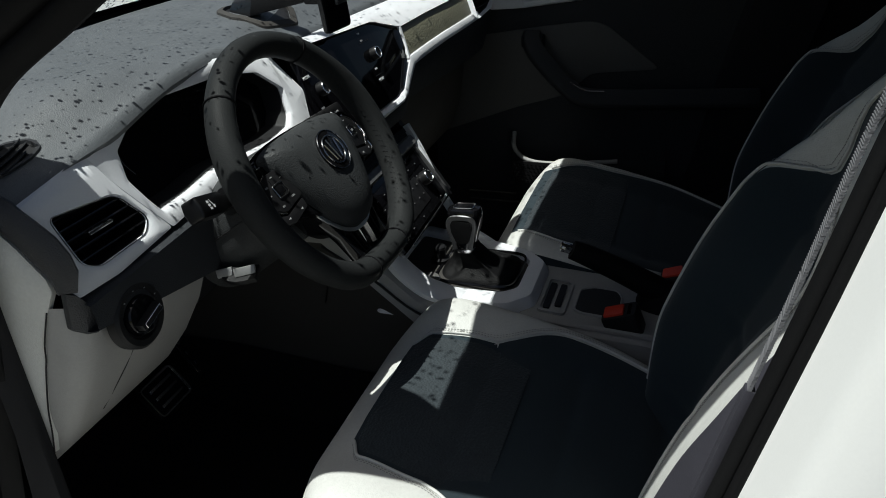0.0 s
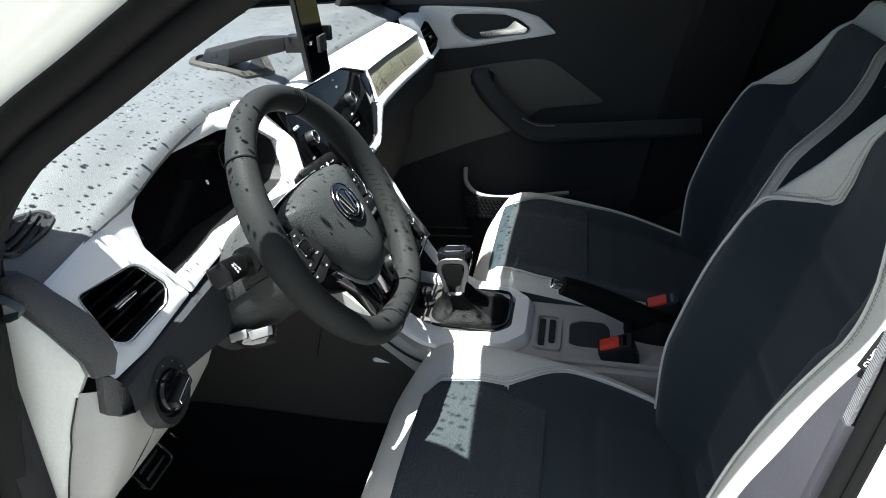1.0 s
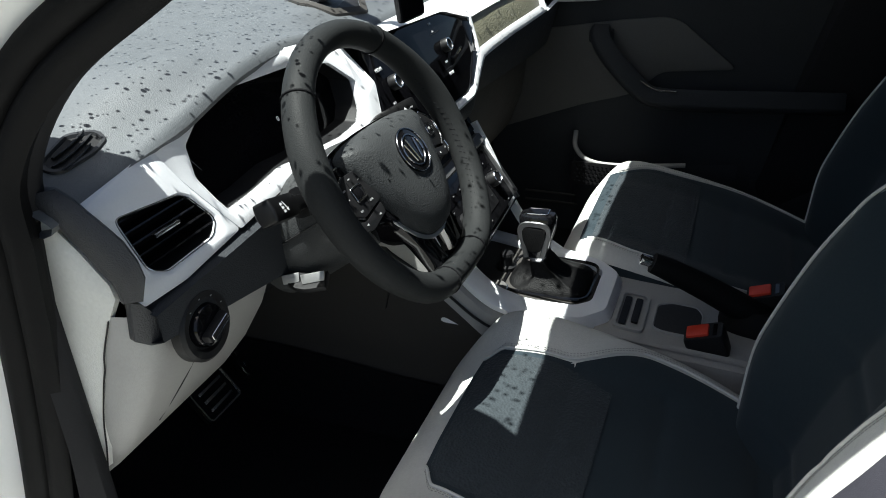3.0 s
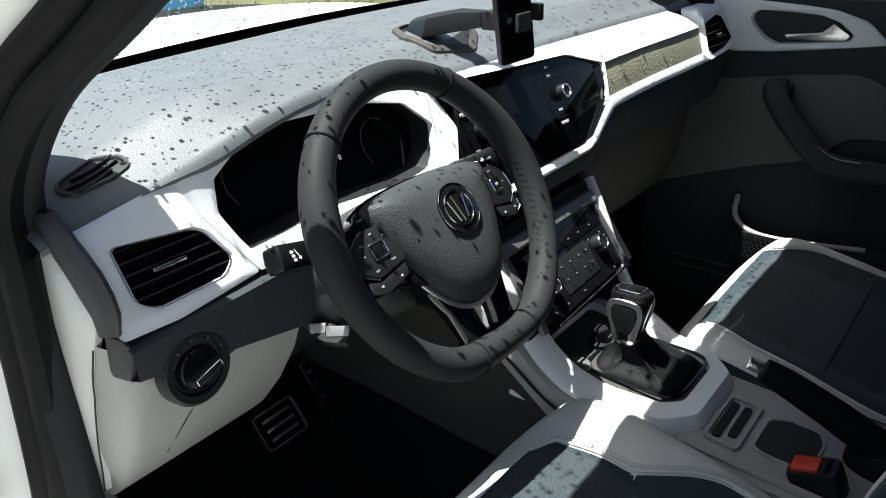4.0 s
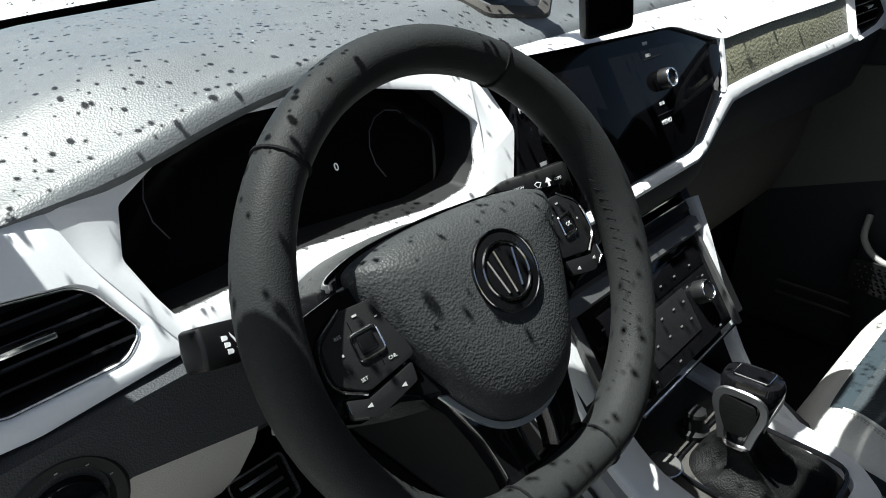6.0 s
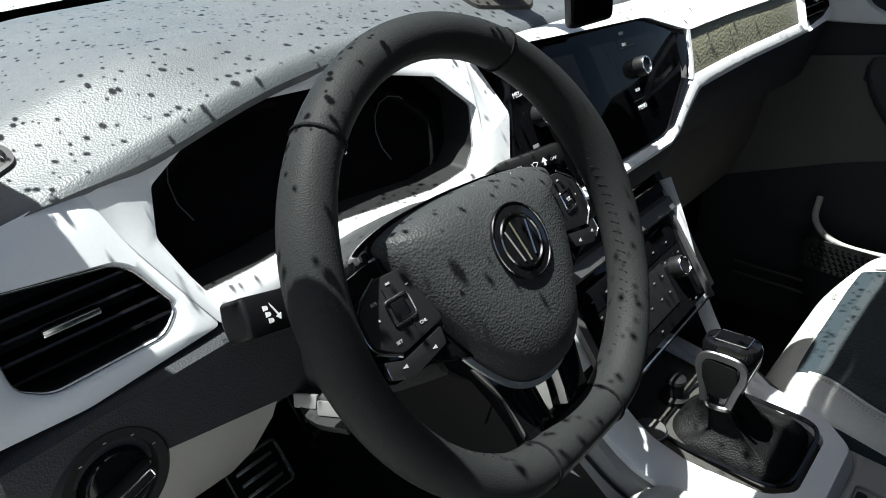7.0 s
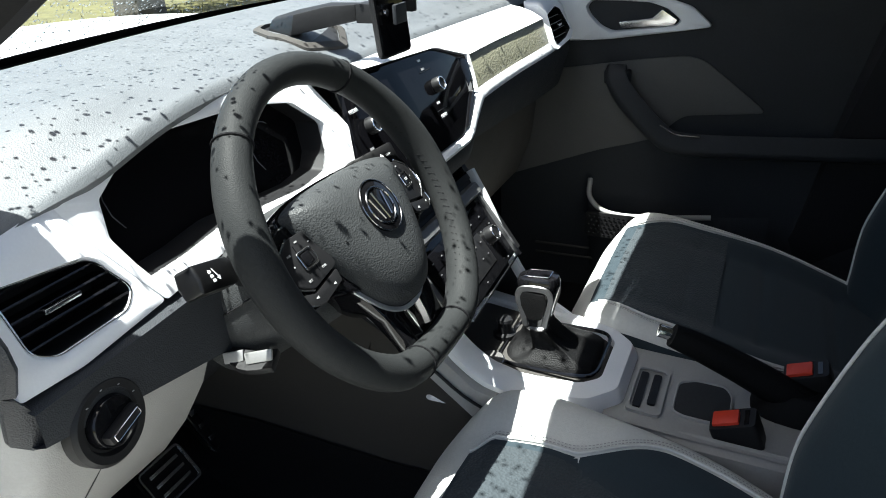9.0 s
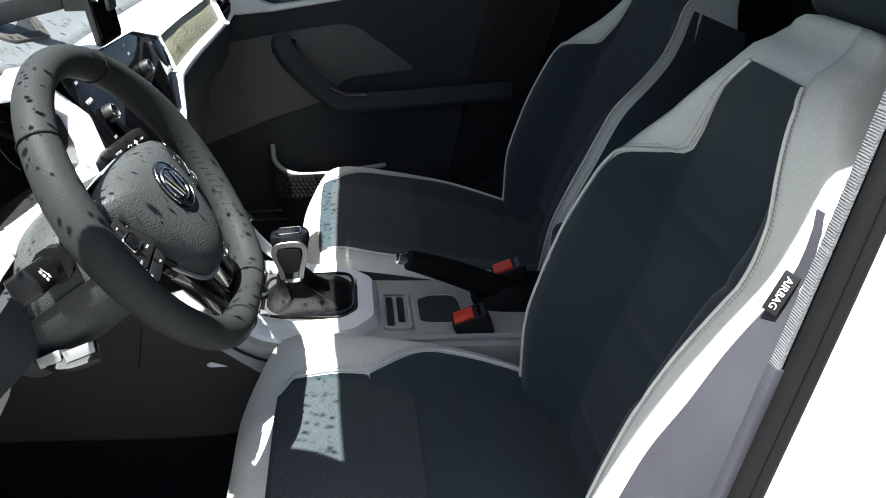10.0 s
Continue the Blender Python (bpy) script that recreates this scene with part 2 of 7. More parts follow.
# ---- outside ----
rng = random.Random(4)
ground = part("ground", mesh("ground", *loft([[(x, y, 0.12 * noise.noise((x * 0.15, y * 0.15, 0)) if max(abs(x), abs(y)) > 3 else 0) for x in [-300, -60, -30] + list(range(-20, 31, 2)) + [40, 80, 300]] for y in [-300, -60, -20] + list(range(-10, 41, 2)) + [60, 120, 300]]), GRASS))
tagged(ground, "yellow-green mown grass field around the parked car", "ground", kind="structure")
blades_v, blades_f = [], []
for _ in range(9000):
    x, y = rng.uniform(2.5, 16), rng.uniform(-3, 18)
    h, a, w = rng.uniform(0.03, 0.11), rng.uniform(0, 6.28), rng.uniform(0.006, 0.014)
    z = 0.12 * noise.noise((x * 0.15, y * 0.15, 0)) - 0.02
    i = len(blades_v)
    blades_v += [(x - w * math.cos(a), y - w * math.sin(a), z), (x + w * math.cos(a), y + w * math.sin(a), z), (x + rng.uniform(-0.05, 0.05), y + rng.uniform(-0.05, 0.05), z + h)]
    blades_f.append((i, i + 1, i + 2))
me = bpy.data.meshes.new("grass_tufts")
me.from_pydata(blades_v, [], blades_f)
me.materials.append(BLADE)
tagged(part("grass_tufts", me), "short dry yellow grass blades on the field", "grass", kind="stuff")

panel = thing("blue_panel", (3.0, 8.1, 0), "bright blue sheet wall standing on the grass", "wall panel")
part("sheet", mesh("sheet", *box(5.0, 0.012, 2.6, (2.65, 8.1, 1.3)), BLUE, bevel=0.002), panel)
for px in (0.25, 2.65, 5.05):
    part("post", mesh("post", *box(0.08, 0.1, 2.6, (px, 8.16, 1.30)), BLUE, bevel=0.01), panel)

tree = thing("tree", (7.4, 7.6, 0), "thick grey-barked tree on the grass", "tree")
trunk_line = smooth([(7.4, 7.6, -0.1), (7.42, 7.62, 0.9), (7.38, 7.65, 2.0), (7.45, 7.6, 3.2)], 5)
part("trunk", mesh("trunk", *sweep(trunk_line, [((0.26 + 0.03 * math.sin(i * 2.3)) * math.cos(i * 0.45), (0.26 + 0.03 * math.sin(i * 1.7)) * math.sin(i * 0.45)) for i in range(14)], up=(1, 0, 0), scale=lambda s: 1.25 - 0.6 * s), BARK), tree)
for a in (0.4, 2.4, 4.4):
    tip = (7.42 + 1.3 * math.cos(a), 7.62 + 1.3 * math.sin(a), 4.4)
    part("limb", mesh("limb", *tube(smooth([(7.43, 7.61, 2.9), (7.43 + 0.5 * math.cos(a), 7.61 + 0.5 * math.sin(a), 3.7), tip], 4), 0.1, 8, up=(1, 0, 0), scale=lambda s: 1 - 0.7 * s), BARK), tree)
cv, cf = [], []
for _ in range(2600):
    d = Vector((rng.gauss(0, 1), rng.gauss(0, 1), rng.gauss(0, 0.6)))
    c = Vector((7.4, 7.6, 4.7)) + d.normalized() * (0.5 + 1.5 * rng.random()) * (0.8 + 0.4 * noise.noise(d * 1.5))
    u, w = Vector((rng.uniform(-1, 1), rng.uniform(-1, 1), rng.uniform(-1, 1))).normalized() * 0.09, Vector((rng.uniform(-1, 1), rng.uniform(-1, 1), rng.uniform(-1, 1))).normalized() * 0.05
    i = len(cv)
    cv += [c - u, c + w, c + u, c - w]
    cf.append((i, i + 1, i + 2, i + 3))
me = bpy.data.meshes.new("crown")
me.from_pydata(cv, [], cf)
me.materials.append(LEAF)
part("crown", me, tree)

# ---- car body ----
MID = 0.055  # the car's middle line
car = thing("hatchback_car", (MID, 0, 0.3), "white compact car body with open driver doorway", "car")


def mirror_x(p):
    return Vector((2 * MID - p[0], p[1], p[2]))


# the edge of the driver's doorway along the front pillar, from the sill up to the roof
DOOR_EDGE = smooth([(-0.665, 0.40, 0.36), (-0.655, 0.315, 0.50), (-0.650, 0.273, 0.653), (-0.650, 0.232, 0.834), (-0.650, 0.210, 0.973), (-0.645, 0.205, 1.050), (-0.628, 0.150, 1.128), (-0.608, 0.060, 1.190), (-0.595, -0.056, 1.262), (-0.575, -0.250, 1.365), (-0.562, -0.42, 1.410), (-0.555, -0.70, 1.425)], 6)


def off_edge(edge, dx, dn, flip=1):
    """The edge moved sideways and, in its own upright plane, outwards."""
    out = []
    for i, p in enumerate(edge):
        a, b = edge[max(0, i - 1)], edge[min(len(edge) - 1, i + 1)]
        t = Vector((0, b.y - a.y, b.z - a.z)).normalized()
        out.append(p + Vector((dx, t.z * dn * flip, -t.y * dn * flip)))
    return out


def strip(edge, offs, flip=1):
    return loft([off_edge(edge, dx, dn, flip) for dx, dn in offs])


part("door_seal", mesh("door_seal", *strip(DOOR_EDGE, [(0.012, 0.004), (-0.004, -0.004), (-0.016, 0.004), (-0.018, 0.016), (-0.012, 0.022), (-0.02, 0.026), (-0.026, 0.034), (-0.024, 0.046), (-0.012, 0.052)]), RUBBER, 60), car, "black rubber door seal")
part("front_pillar", mesh("front_pillar", *strip([p for p in DOOR_EDGE if p.z < 1.07], [(-0.012, 0.048), (-0.020, 0.060), (-0.030, 0.072), (-0.075, 0.082), (-0.098, 0.10), (-0.105, 0.13), (-0.115, 0.22), (-0.110, 0.34)]), PAINT, 60), car)
part("upper_pillar", mesh("upper_pillar", *strip([p for p in DOOR_EDGE if 1.03 < p.z < 1.30], [(-0.012, 0.048), (-0.020, 0.058), (-0.030, 0.070), (-0.058, 0.080), (-0.066, 0.095), (-0.050, 0.112)]), PAINT, 60), car)
part("roof_frame", mesh("roof_frame", *strip([p for p in DOOR_EDGE if p.z > 1.27], [(-0.012, 0.048), (-0.017, 0.056), (-0.017, 0.068), (0.006, 0.080), (0.05, 0.088)]), PAINT, 60), car)
TRIM_EDGE = [p for p in DOOR_EDGE if p.z > 0.99]
part("front_pillar_trim", mesh("front_pillar_trim", *strip(TRIM_EDGE, [(0.012, 0.006), (0.022, 0.002), (0.032, 0.006), (0.042, 0.024), (0.044, 0.045), (0.036, 0.07), (0.02, 0.11), (-0.02, 0.125), (-0.08, 0.12)]), TRIM, 60), car, "dark grey pillar lining")
LOW_EDGE = [p for p in DOOR_EDGE if p.z < 1.075]
part("kick_trim", mesh("kick_trim", *strip(LOW_EDGE, [(0.010, 0.006), (0.022, 0.010), (0.028, 0.03), (0.030, 0.10), (0.030, 0.24)]), TRIM, 60), car)

BACK_EDGE = smooth([(-0.690, -0.37, 0.40), (-0.683, -0.437, 0.55), (-0.659, -0.501, 0.80), (-0.640, -0.552, 1.0), (-0.619, -0.602, 1.2), (-0.585, -0.665, 1.36), (-0.555, -0.70, 1.425)], 6)
part("rear_door_seal", mesh("rear_door_seal", *strip(BACK_EDGE, [(0.014, 0.0), (0.002, -0.003), (-0.005, 0.001), (-0.006, 0.005), (-0.004, 0.008), (-0.008, 0.010), (-0.010, 0.013), (-0.008, 0.018)], -1), RUBBER, 60), car)
part("middle_pillar", mesh("middle_pillar", *strip(BACK_EDGE, [(-0.006, 0.015), (-0.014, 0.020), (-0.055, 0.026), (-0.078, 0.04), (-0.086, 0.08), (-0.090, 0.30), (-0.09, 0.7)], -1), PAINT, 60), car)
part("middle_pillar_trim", mesh("middle_pillar_trim", *strip(BACK_EDGE, [(0.016, 0.002), (0.026, 0.006), (0.032, 0.02), (0.03, 0.16), (0.02, 0.5)], -1), TRIM, 60), car)

# right side, seen through the cabin
R_EDGE = [mirror_x(p) for p in DOOR_EDGE if p.z > 1.0]
part("far_front_pillar_trim", mesh("far_front_pillar_trim", *strip(R_EDGE, [(0.03, 0.0), (-0.03, 0.0), (-0.075, 0.02), (-0.120, 0.048), (-0.125, 0.065), (-0.09, 0.085), (0.02, 0.10), (0.05, 0.05), (0.03, 0.0)]), TRIM, 60), car)
part("far_middle_pillar", mesh("far_middle_pillar", *strip([mirror_x(p) for p in BACK_EDGE], [(0.08, 0.0), (0.02, 0.0), (-0.015, 0.012), (-0.02, 0.06), (-0.01, 0.16), (0.05, 0.18)], -1), TRIM, 60), car)

part("far_corner_cover", mesh("far_corner_cover", *slab([(0.765, 0.17, 1.075), (0.70, 0.45, 1.062), (0.64, 0.735, 1.035), (0.60, 0.62, 1.105), (0.655, 0.34, 1.165), (0.735, 0.08, 1.185)], (0.03, 0.02, 0)), TRIM, bevel=0.008, seg=3), car, "dark corner cover at the pillar foot")

# roof, floor, nose
def roof_z(x, y):
    return 1.425 + 0.03 * (1 - ((x - MID) / 0.62) ** 2) - 0.12 * step(y, -0.45, 0.05)


part("roof_lining", mesh("roof_lining", *loft([[(MID + k * 0.062, y, roof_z(MID + k * 0.062, y)) for k in range(-10, 11)] for y in (-1.75, -1.4, -1.0, -0.7, -0.50, -0.40, -0.30, -0.20, -0.12, -0.08, -0.050)]), ROOFL, 60), car)
part("roof_skin", mesh("roof_skin", *loft([[(MID + k * 0.0625, y, roof_z(MID + k * 0.0625, y) + 0.045) for k in range(-10, 11)] for y in (-1.85, -1.4, -1.0, -0.7, -0.50, -0.40, -0.30, -0.20, -0.12, -0.08, -0.042)]), PAINT, 60), car)
for sign in (-1, 1):
    rail = [(MID + sign * 0.612, y, z) for y, z in ((-0.40, 1.415), (-0.7, 1.435), (-1.1, 1.43), (-1.5, 1.38))]
    part("roof_rail", mesh("roof_rail", *sweep(smooth(rail, 4), circle(0.035, 10)), PAINT, 60), car)
part("header", mesh("header", *sweep([(MID + k * 0.062, -0.050, roof_z(MID + k * 0.062, -0.050) + 0.014) for k in range(-10, 11)], circle(0.022, 10)), TRIM, 60), car)

part("floor_carpet", mesh("floor_carpet", *loft([[(x, y, z) for x in (-0.66, -0.3, 0.05, 0.4, 0.86)] for y, z in ((-1.5, 0.36), (-0.6, 0.36), (0.0, 0.355), (0.40, 0.36), (0.50, 0.40), (0.68, 0.60), (0.72, 0.95))]), CARPET), car, "black floor carpet")
part("sill", mesh("sill", *sweep([(-0.70, y, 0.345) for y in (-1.2, -0.6, 0.0, 0.5)], [(-0.055, -0.06), (0.05, -0.06), (0.055, 0.03), (0.04, 0.045), (-0.03, 0.04), (-0.055, 0.02)]), PAINT, bevel=0.006), car)
part("sill_trim", mesh("sill_trim", *sweep([(-0.645, y, 0.38) for y in (-1.2, -0.6, 0.0, 0.42)], [(-0.03, -0.03), (0.03, -0.03), (0.03, 0.012), (-0.03, 0.018)]), BLACK, bevel=0.006), car)


def screen_base(x):
    return 0.765 - 0.18 * (x - 0.25) ** 2


def hood_pt(x, k):
    y0, y1 = screen_base(x) + 0.03, 1.62 - 0.35 * (x - MID) ** 2
    y = y0 + (y1 - y0) * k
    return (x, y, 1.040 + 0.022 * math.sin(3 * k) - 0.12 * k**1.9 - 0.06 * abs((x - MID) / 0.75) ** 3)


part("bonnet", mesh("bonnet", *loft([[hood_pt(MID + i * 0.075, k / 14) for i in range(-10, 11)] for k in range(15)]), PAINT, 60), car, "white painted bonnet")
part("nose", mesh("nose", *loft([[(hood_pt(MID + i * 0.075, 1)[0], hood_pt(MID + i * 0.075, 1)[1] + dy, hood_pt(MID + i * 0.075, 1)[2] + dz) for i in range(-10, 11)] for dy, dz in ((0, 0), (0.06, -0.03), (0.10, -0.2), (0.08, -0.55))]), PAINT, 60), car)
part("cowl", mesh("cowl", *loft([[(MID + i * 0.068, screen_base(MID + i * 0.068) + dy, dz) for i in range(-10, 11)] for dy, dz in ((-0.05, 1.015), (-0.035, 1.034), (-0.01, 1.040), (0.03, 1.040), (0.055, 1.02))]), BLACK, 60), car, "black plastic cowl below the windscreen")


def glass_pt(u, v):
    """The windscreen: u across from -1 to 1, v up from 0 to 1."""
    x0 = MID + 0.68 * u
    base = Vector((x0, screen_base(x0) + 0.005, 1.040))
    top = Vector((MID + 0.575 * u, -0.034 - 0.02 * u * u, 1.335 - 0.03 * u * u))
    p = base.lerp(top, v)
    return p + Vector((0, 0.02, 0.035)) * math.sin(math.pi * v) * (1 - 0.5 * u * u)


screen = part("windscreen", mesh("windscreen", *loft([[glass_pt(i / 12 * 1.05, k / 14) for i in range(-12, 13)] for k in range(15)]), GLASS, 60), car, "clear windscreen wet with raindrops")
screen.visible_shadow = False
part("screen_border", mesh("screen_border", *loft([[glass_pt(i / 12 * 1.05, v) + Vector((0, 0.0, -0.003)) for i in range(-12, 13)] for v in (-0.02, 0.0, 0.03, 0.055)]), GLOSS, 60), car, "black border of the windscreen")
part("screen_border", mesh("screen_border", *loft([[glass_pt(i / 12 * 1.05, v) + Vector((0, 0.0, -0.003)) for i in range(-12, 13)] for v in (0.975, 0.985, 1.0)]), GLOSS, 60), car, "black border of the windscreen")
for sg in (-1, 1):
    part("screen_border", mesh("screen_border", *loft([[glass_pt(sg * u, k / 14) + Vector((0, 0.0, -0.003)) for u in (1.012, 1.025, 1.04, 1.05)] for k in range(15)]), GLOSS, 60), car, "black border of the windscreen")
# unseen black corner, added and shaped to shade the rim's lower left
corner = [[glass_pt(-1.05 + (c + 1.05) * k / 6, v) + Vector((0, 0, -0.004)) for k in range(7)] for v, c in ((0.70, -1.045), (0.74, -1.012), (0.78, -0.982), (0.82, -0.955), (0.86, -0.935), (0.90, -0.930), (0.94, -0.955), (0.985, -1.0))]
part("screen_border", mesh("screen_border", *loft(corner), GLOSS, 60), car, "black border of the windscreen")
# unseen pillar strip beside the near glass edge, sized to shade the dash corner
closing = []
for k in range(29):
    g = glass_pt(-1.0, k / 28) + Vector((0, 0, -0.004))
    closing.append([g, g + Vector((-0.035, 0.0, -0.008)), g + Vector((-0.060, 0.0, -0.022)), g + Vector((-0.075, 0.0, -0.045))])
part("pillar_body", mesh("pillar_body", *loft(closing), TRIM, 60), car, "dark unseen pillar strip beside the windscreen, added for its shade")
dv, df = [], []
for _ in range(5200):
    u, v = rng.uniform(-1, 1), rng.uniform(0.0, 0.97)
    p = glass_pt(u, v)
    du, dw = (glass_pt(u + 0.01, v) - p).normalized(), (glass_pt(u, v + 0.01) - p).normalized()
    nn = du.cross(dw).normalized()
    nn = nn if nn.z > 0 else -nn
    r = (0.0008 + 0.0013 * rng.random() ** 1.7 + (0.0008 if rng.random() < 0.05 else 0)) * (1 + 0.5 * v * v)
    long_, ang = rng.uniform(1.0, 1.5), rng.uniform(-0.6, 0.6)
    i = len(dv)
    for h, s in ((0.0002, 1.0), (0.5, 0.8)):
        for k in range(7):
            a = k * 2 * math.pi / 7
            x, y = s * r * math.cos(a), s * r * long_ * math.sin(a)
            dv.append(p + du * (x * math.cos(ang) - y * math.sin(ang)) + dw * (x * math.sin(ang) + y * math.cos(ang)) + nn * (0.001 + h * r))
    dv.append(p + nn * (0.001 + 0.65 * r))
    df += [[i + k, i + (k + 1) % 7, i + 7 + (k + 1) % 7, i + 7 + k] for k in range(7)] + [[i + 7 + k, i + 7 + (k + 1) % 7, i + 14] for k in range(7)] + [[i + k for k in range(6, -1, -1)]]
me = bpy.data.meshes.new("raindrops")
me.from_pydata(dv, [], df)
me.polygons.foreach_set("use_smooth", [True] * len(me.polygons))
me.materials.append(DROP)
tagged(part("raindrops", me), "small clear raindrops resting on the windscreen", "water", kind="stuff")

for sx in (-0.655, 0.80):
    part("footwell_side", mesh("footwell_side", *loft([[(sx, y, 0.34), (sx, y, 0.7), (sx, y, 1.03)] for y in (0.10 if sx > 0 else 0.30, 0.4, 0.75)]), CARPET), car)
part("bulkhead", mesh("bulkhead", *loft([[(x, 0.74, z) for x in (-0.68, 0.05, 0.80)] for z in (0.34, 0.7, 1.03)]), CARPET), car)

# outside mirror on the far door
mir = thing("door_mirror", (1.0, 0.05, 1.06), "white outside mirror on the passenger door", "mirror")
mp = [(1.0 + 0.105 * math.copysign(abs(math.cos(a)) ** 0.7, math.cos(a)), 1.155 + 0.078 * math.copysign(abs(math.sin(a)) ** 0.7, math.sin(a))) for a in [k * math.pi / 14 for k in range(28)]]
part("housing", mesh("housing", *loft([[(1.0 + (x - 1.0) * q, 0.05 + dy, 1.155 + (z - 1.155) * q) for x, z in mp] for dy, q in ((-0.028, 0.93), (-0.03, 1.0), (-0.01, 1.03), (0.04, 0.95), (0.075, 0.7), (0.09, 0.3))], True, True), BLACK, 50), mir)
part("mirror_glass", mesh("mirror_glass", *slab([(1.0 + (x - 1.0) * 0.88, 0.016 + 0.12 * (x - 1.0), 1.155 + (z - 1.155) * 0.86) for x, z in mp], (0, 0.004, 0)), material("mirror_silver", (0.8, 0.82, 0.82), 0.02, metal=1, vary=0.01)), mir)
part("arm", mesh("arm", *sweep([(0.82, 0.07, 1.06), (0.88, 0.07, 1.075), (0.94, 0.06, 1.10)], circle(0.03, 8, 0.02)), BLACK, 60), mir)

# inside mirror, out of view, added to cast shade on the passenger cushion
inner = thing("inside_mirror", (0.075, 0.02, 1.24), "black inside mirror hanging from the windscreen", "mirror")
im = [(0.075 + 0.095 * math.copysign(abs(math.cos(a)) ** 0.6, math.cos(a)), 1.245 + 0.030 * math.copysign(abs(math.sin(a)) ** 0.6, math.sin(a))) for a in [k * math.pi / 14 for k in range(28)]]
part("housing", mesh("housing", *loft([[(0.075 + (x - 0.075) * q, 0.02 + dy, 1.245 + (z - 1.245) * q) for x, z in im] for dy, q in ((-0.012, 0.94), (-0.014, 1.0), (0.004, 1.0), (0.022, 0.82), (0.030, 0.4))], True, True), BLACK, 50), inner)
part("mirror_glass", mesh("mirror_glass", *slab([(0.075 + (x - 0.075) * 0.93, 0.006, 1.245 + (z - 1.245) * 0.90) for x, z in im], (0, -0.002, 0)), material("silver_mirror", (0.8, 0.82, 0.82), 0.02, metal=1, vary=0.01)), inner)
# unseen block, added and sized to deepen the mirror's shadow on the seat
part("shade_block", mesh("shade_block", *box(0.17, 0.085, 0.030, (0.095, 0.060, 1.282)), BLACK, bevel=0.010, seg=3), inner)
part("stem", mesh("stem", *tube([(0.075, 0.045, 1.25), (0.075, 0.075, 1.275), (0.075, 0.095, 1.318)], 0.012, 10, up=(1, 0, 0)), BLACK), inner)

# door check strap and belt
strap = thing("door_check_strap", (-0.74, 0.30, 0.70), "black door check strap bolted to the white front pillar", "door check")
part("bracket", mesh("bracket", *slab([(-0.704, 0.328, 0.714), (-0.704, 0.376, 0.706), (-0.704, 0.380, 0.668), (-0.704, 0.334, 0.660)], (-0.006, 0, 0)), BLACK, bevel=0.002), strap)
part("strap_bar", mesh("strap_bar", *sweep([(-0.70, 0.345, 0.688), (-0.76, 0.335, 0.680), (-0.84, 0.345, 0.664)], [(-0.006, -0.009), (0.006, -0.009), (0.006, 0.009), (-0.006, 0.009)]), BLACK, bevel=0.002), strap)
part("guide", mesh("guide", *box(0.03, 0.034, 0.04, (-0.748, 0.337, 0.682)), RUBBER, bevel=0.008, seg=3), strap)
for bz in (0.672, 0.708):
    part("bolt", mesh("bolt", *disc(0.006, 0.005, 6), BLACK, m=axes((-0.713, 0.352, bz), (0, 0, 1), (0, 1, 0))), strap)
belt = thing("seat_belt", (-0.60, -0.60, 0.95), "grey woven seat belt hanging beside the middle pillar", "seat belt")
bl = [p + Vector((0.014, 0.006, 0)) for p in BACK_EDGE if p.z > 0.93]
part("anchor", mesh("anchor", *box(0.012, 0.016, 0.03, bl[-1] + Vector((0.004, 0, -0.004))), BLACK, bevel=0.003), belt)
part("webbing", mesh("webbing", *sweep(bl, [(-0.006, -0.0012), (0.006, -0.0012), (0.006, 0.0012), (-0.006, 0.0012)], up=(0, 1, 0)), WEB), belt)
for a, b in zip(bl, bl[1:]):
    for k in range(int((b - a).length / 0.0022)):
        c = a + (b - a).normalized() * (0.0022 * k + 0.0011)
        part("weave_rib", mesh("weave_rib", *box(0.0122, 0.0032, 0.0011, c), WEB), belt)
bl2 = [p + Vector((0.014, 0.005, 0)) for p in BACK_EDGE if p.z < 0.95]
part("trim_edge", mesh("trim_edge", *sweep(bl2, [(-0.006, -0.004), (0.006, -0.004), (0.006, 0.004), (-0.006, 0.004)], up=(0, 1, 0)), SIDE, bevel=0.001), car)

# ---- dashboard ----
def face_y(x, z):
    """Where the dashboard's rear face stands."""
    return 0.168 - 0.061 * step(x, -0.40, -0.08) + 0.48 * (z - 0.985) - 0.045 * step(x, 0.20, 0.75)


def on_face(poly, off=0.0):
    """Outline points (x, z) laid on the face, moved towards the seats by off."""
    return [Vector((x, face_y(x, z) - off, z)) for x, z in poly]


def dense(poly, gap=0.02):
    out = []
    for (x0, z0), (x1, z1) in zip(poly, poly[1:] + poly[:1]):
        n = max(1, int(math.hypot(x1 - x0, z1 - z0) / gap))
        out += [(x0 + (x1 - x0) * k / n, z0 + (z1 - z0) * k / n) for k in range(n)]
    return out


def rounded(poly, r, n=4):
    """An outline with its corners rounded."""
    out, k = [], len(poly)
    for i in range(k):
        p, a, b = Vector(poly[i]), Vector(poly[i - 1]), Vector(poly[(i + 1) % k])
        d = min(r, (a - p).length / 2.2, (b - p).length / 2.2)
        s, e = p + (a - p).normalized() * d, p + (b - p).normalized() * d
        for j in range(n + 1):
            t = j / n
            out.append(tuple(s * (1 - t) ** 2 + 2 * p * t * (1 - t) + e * t * t))
    return out


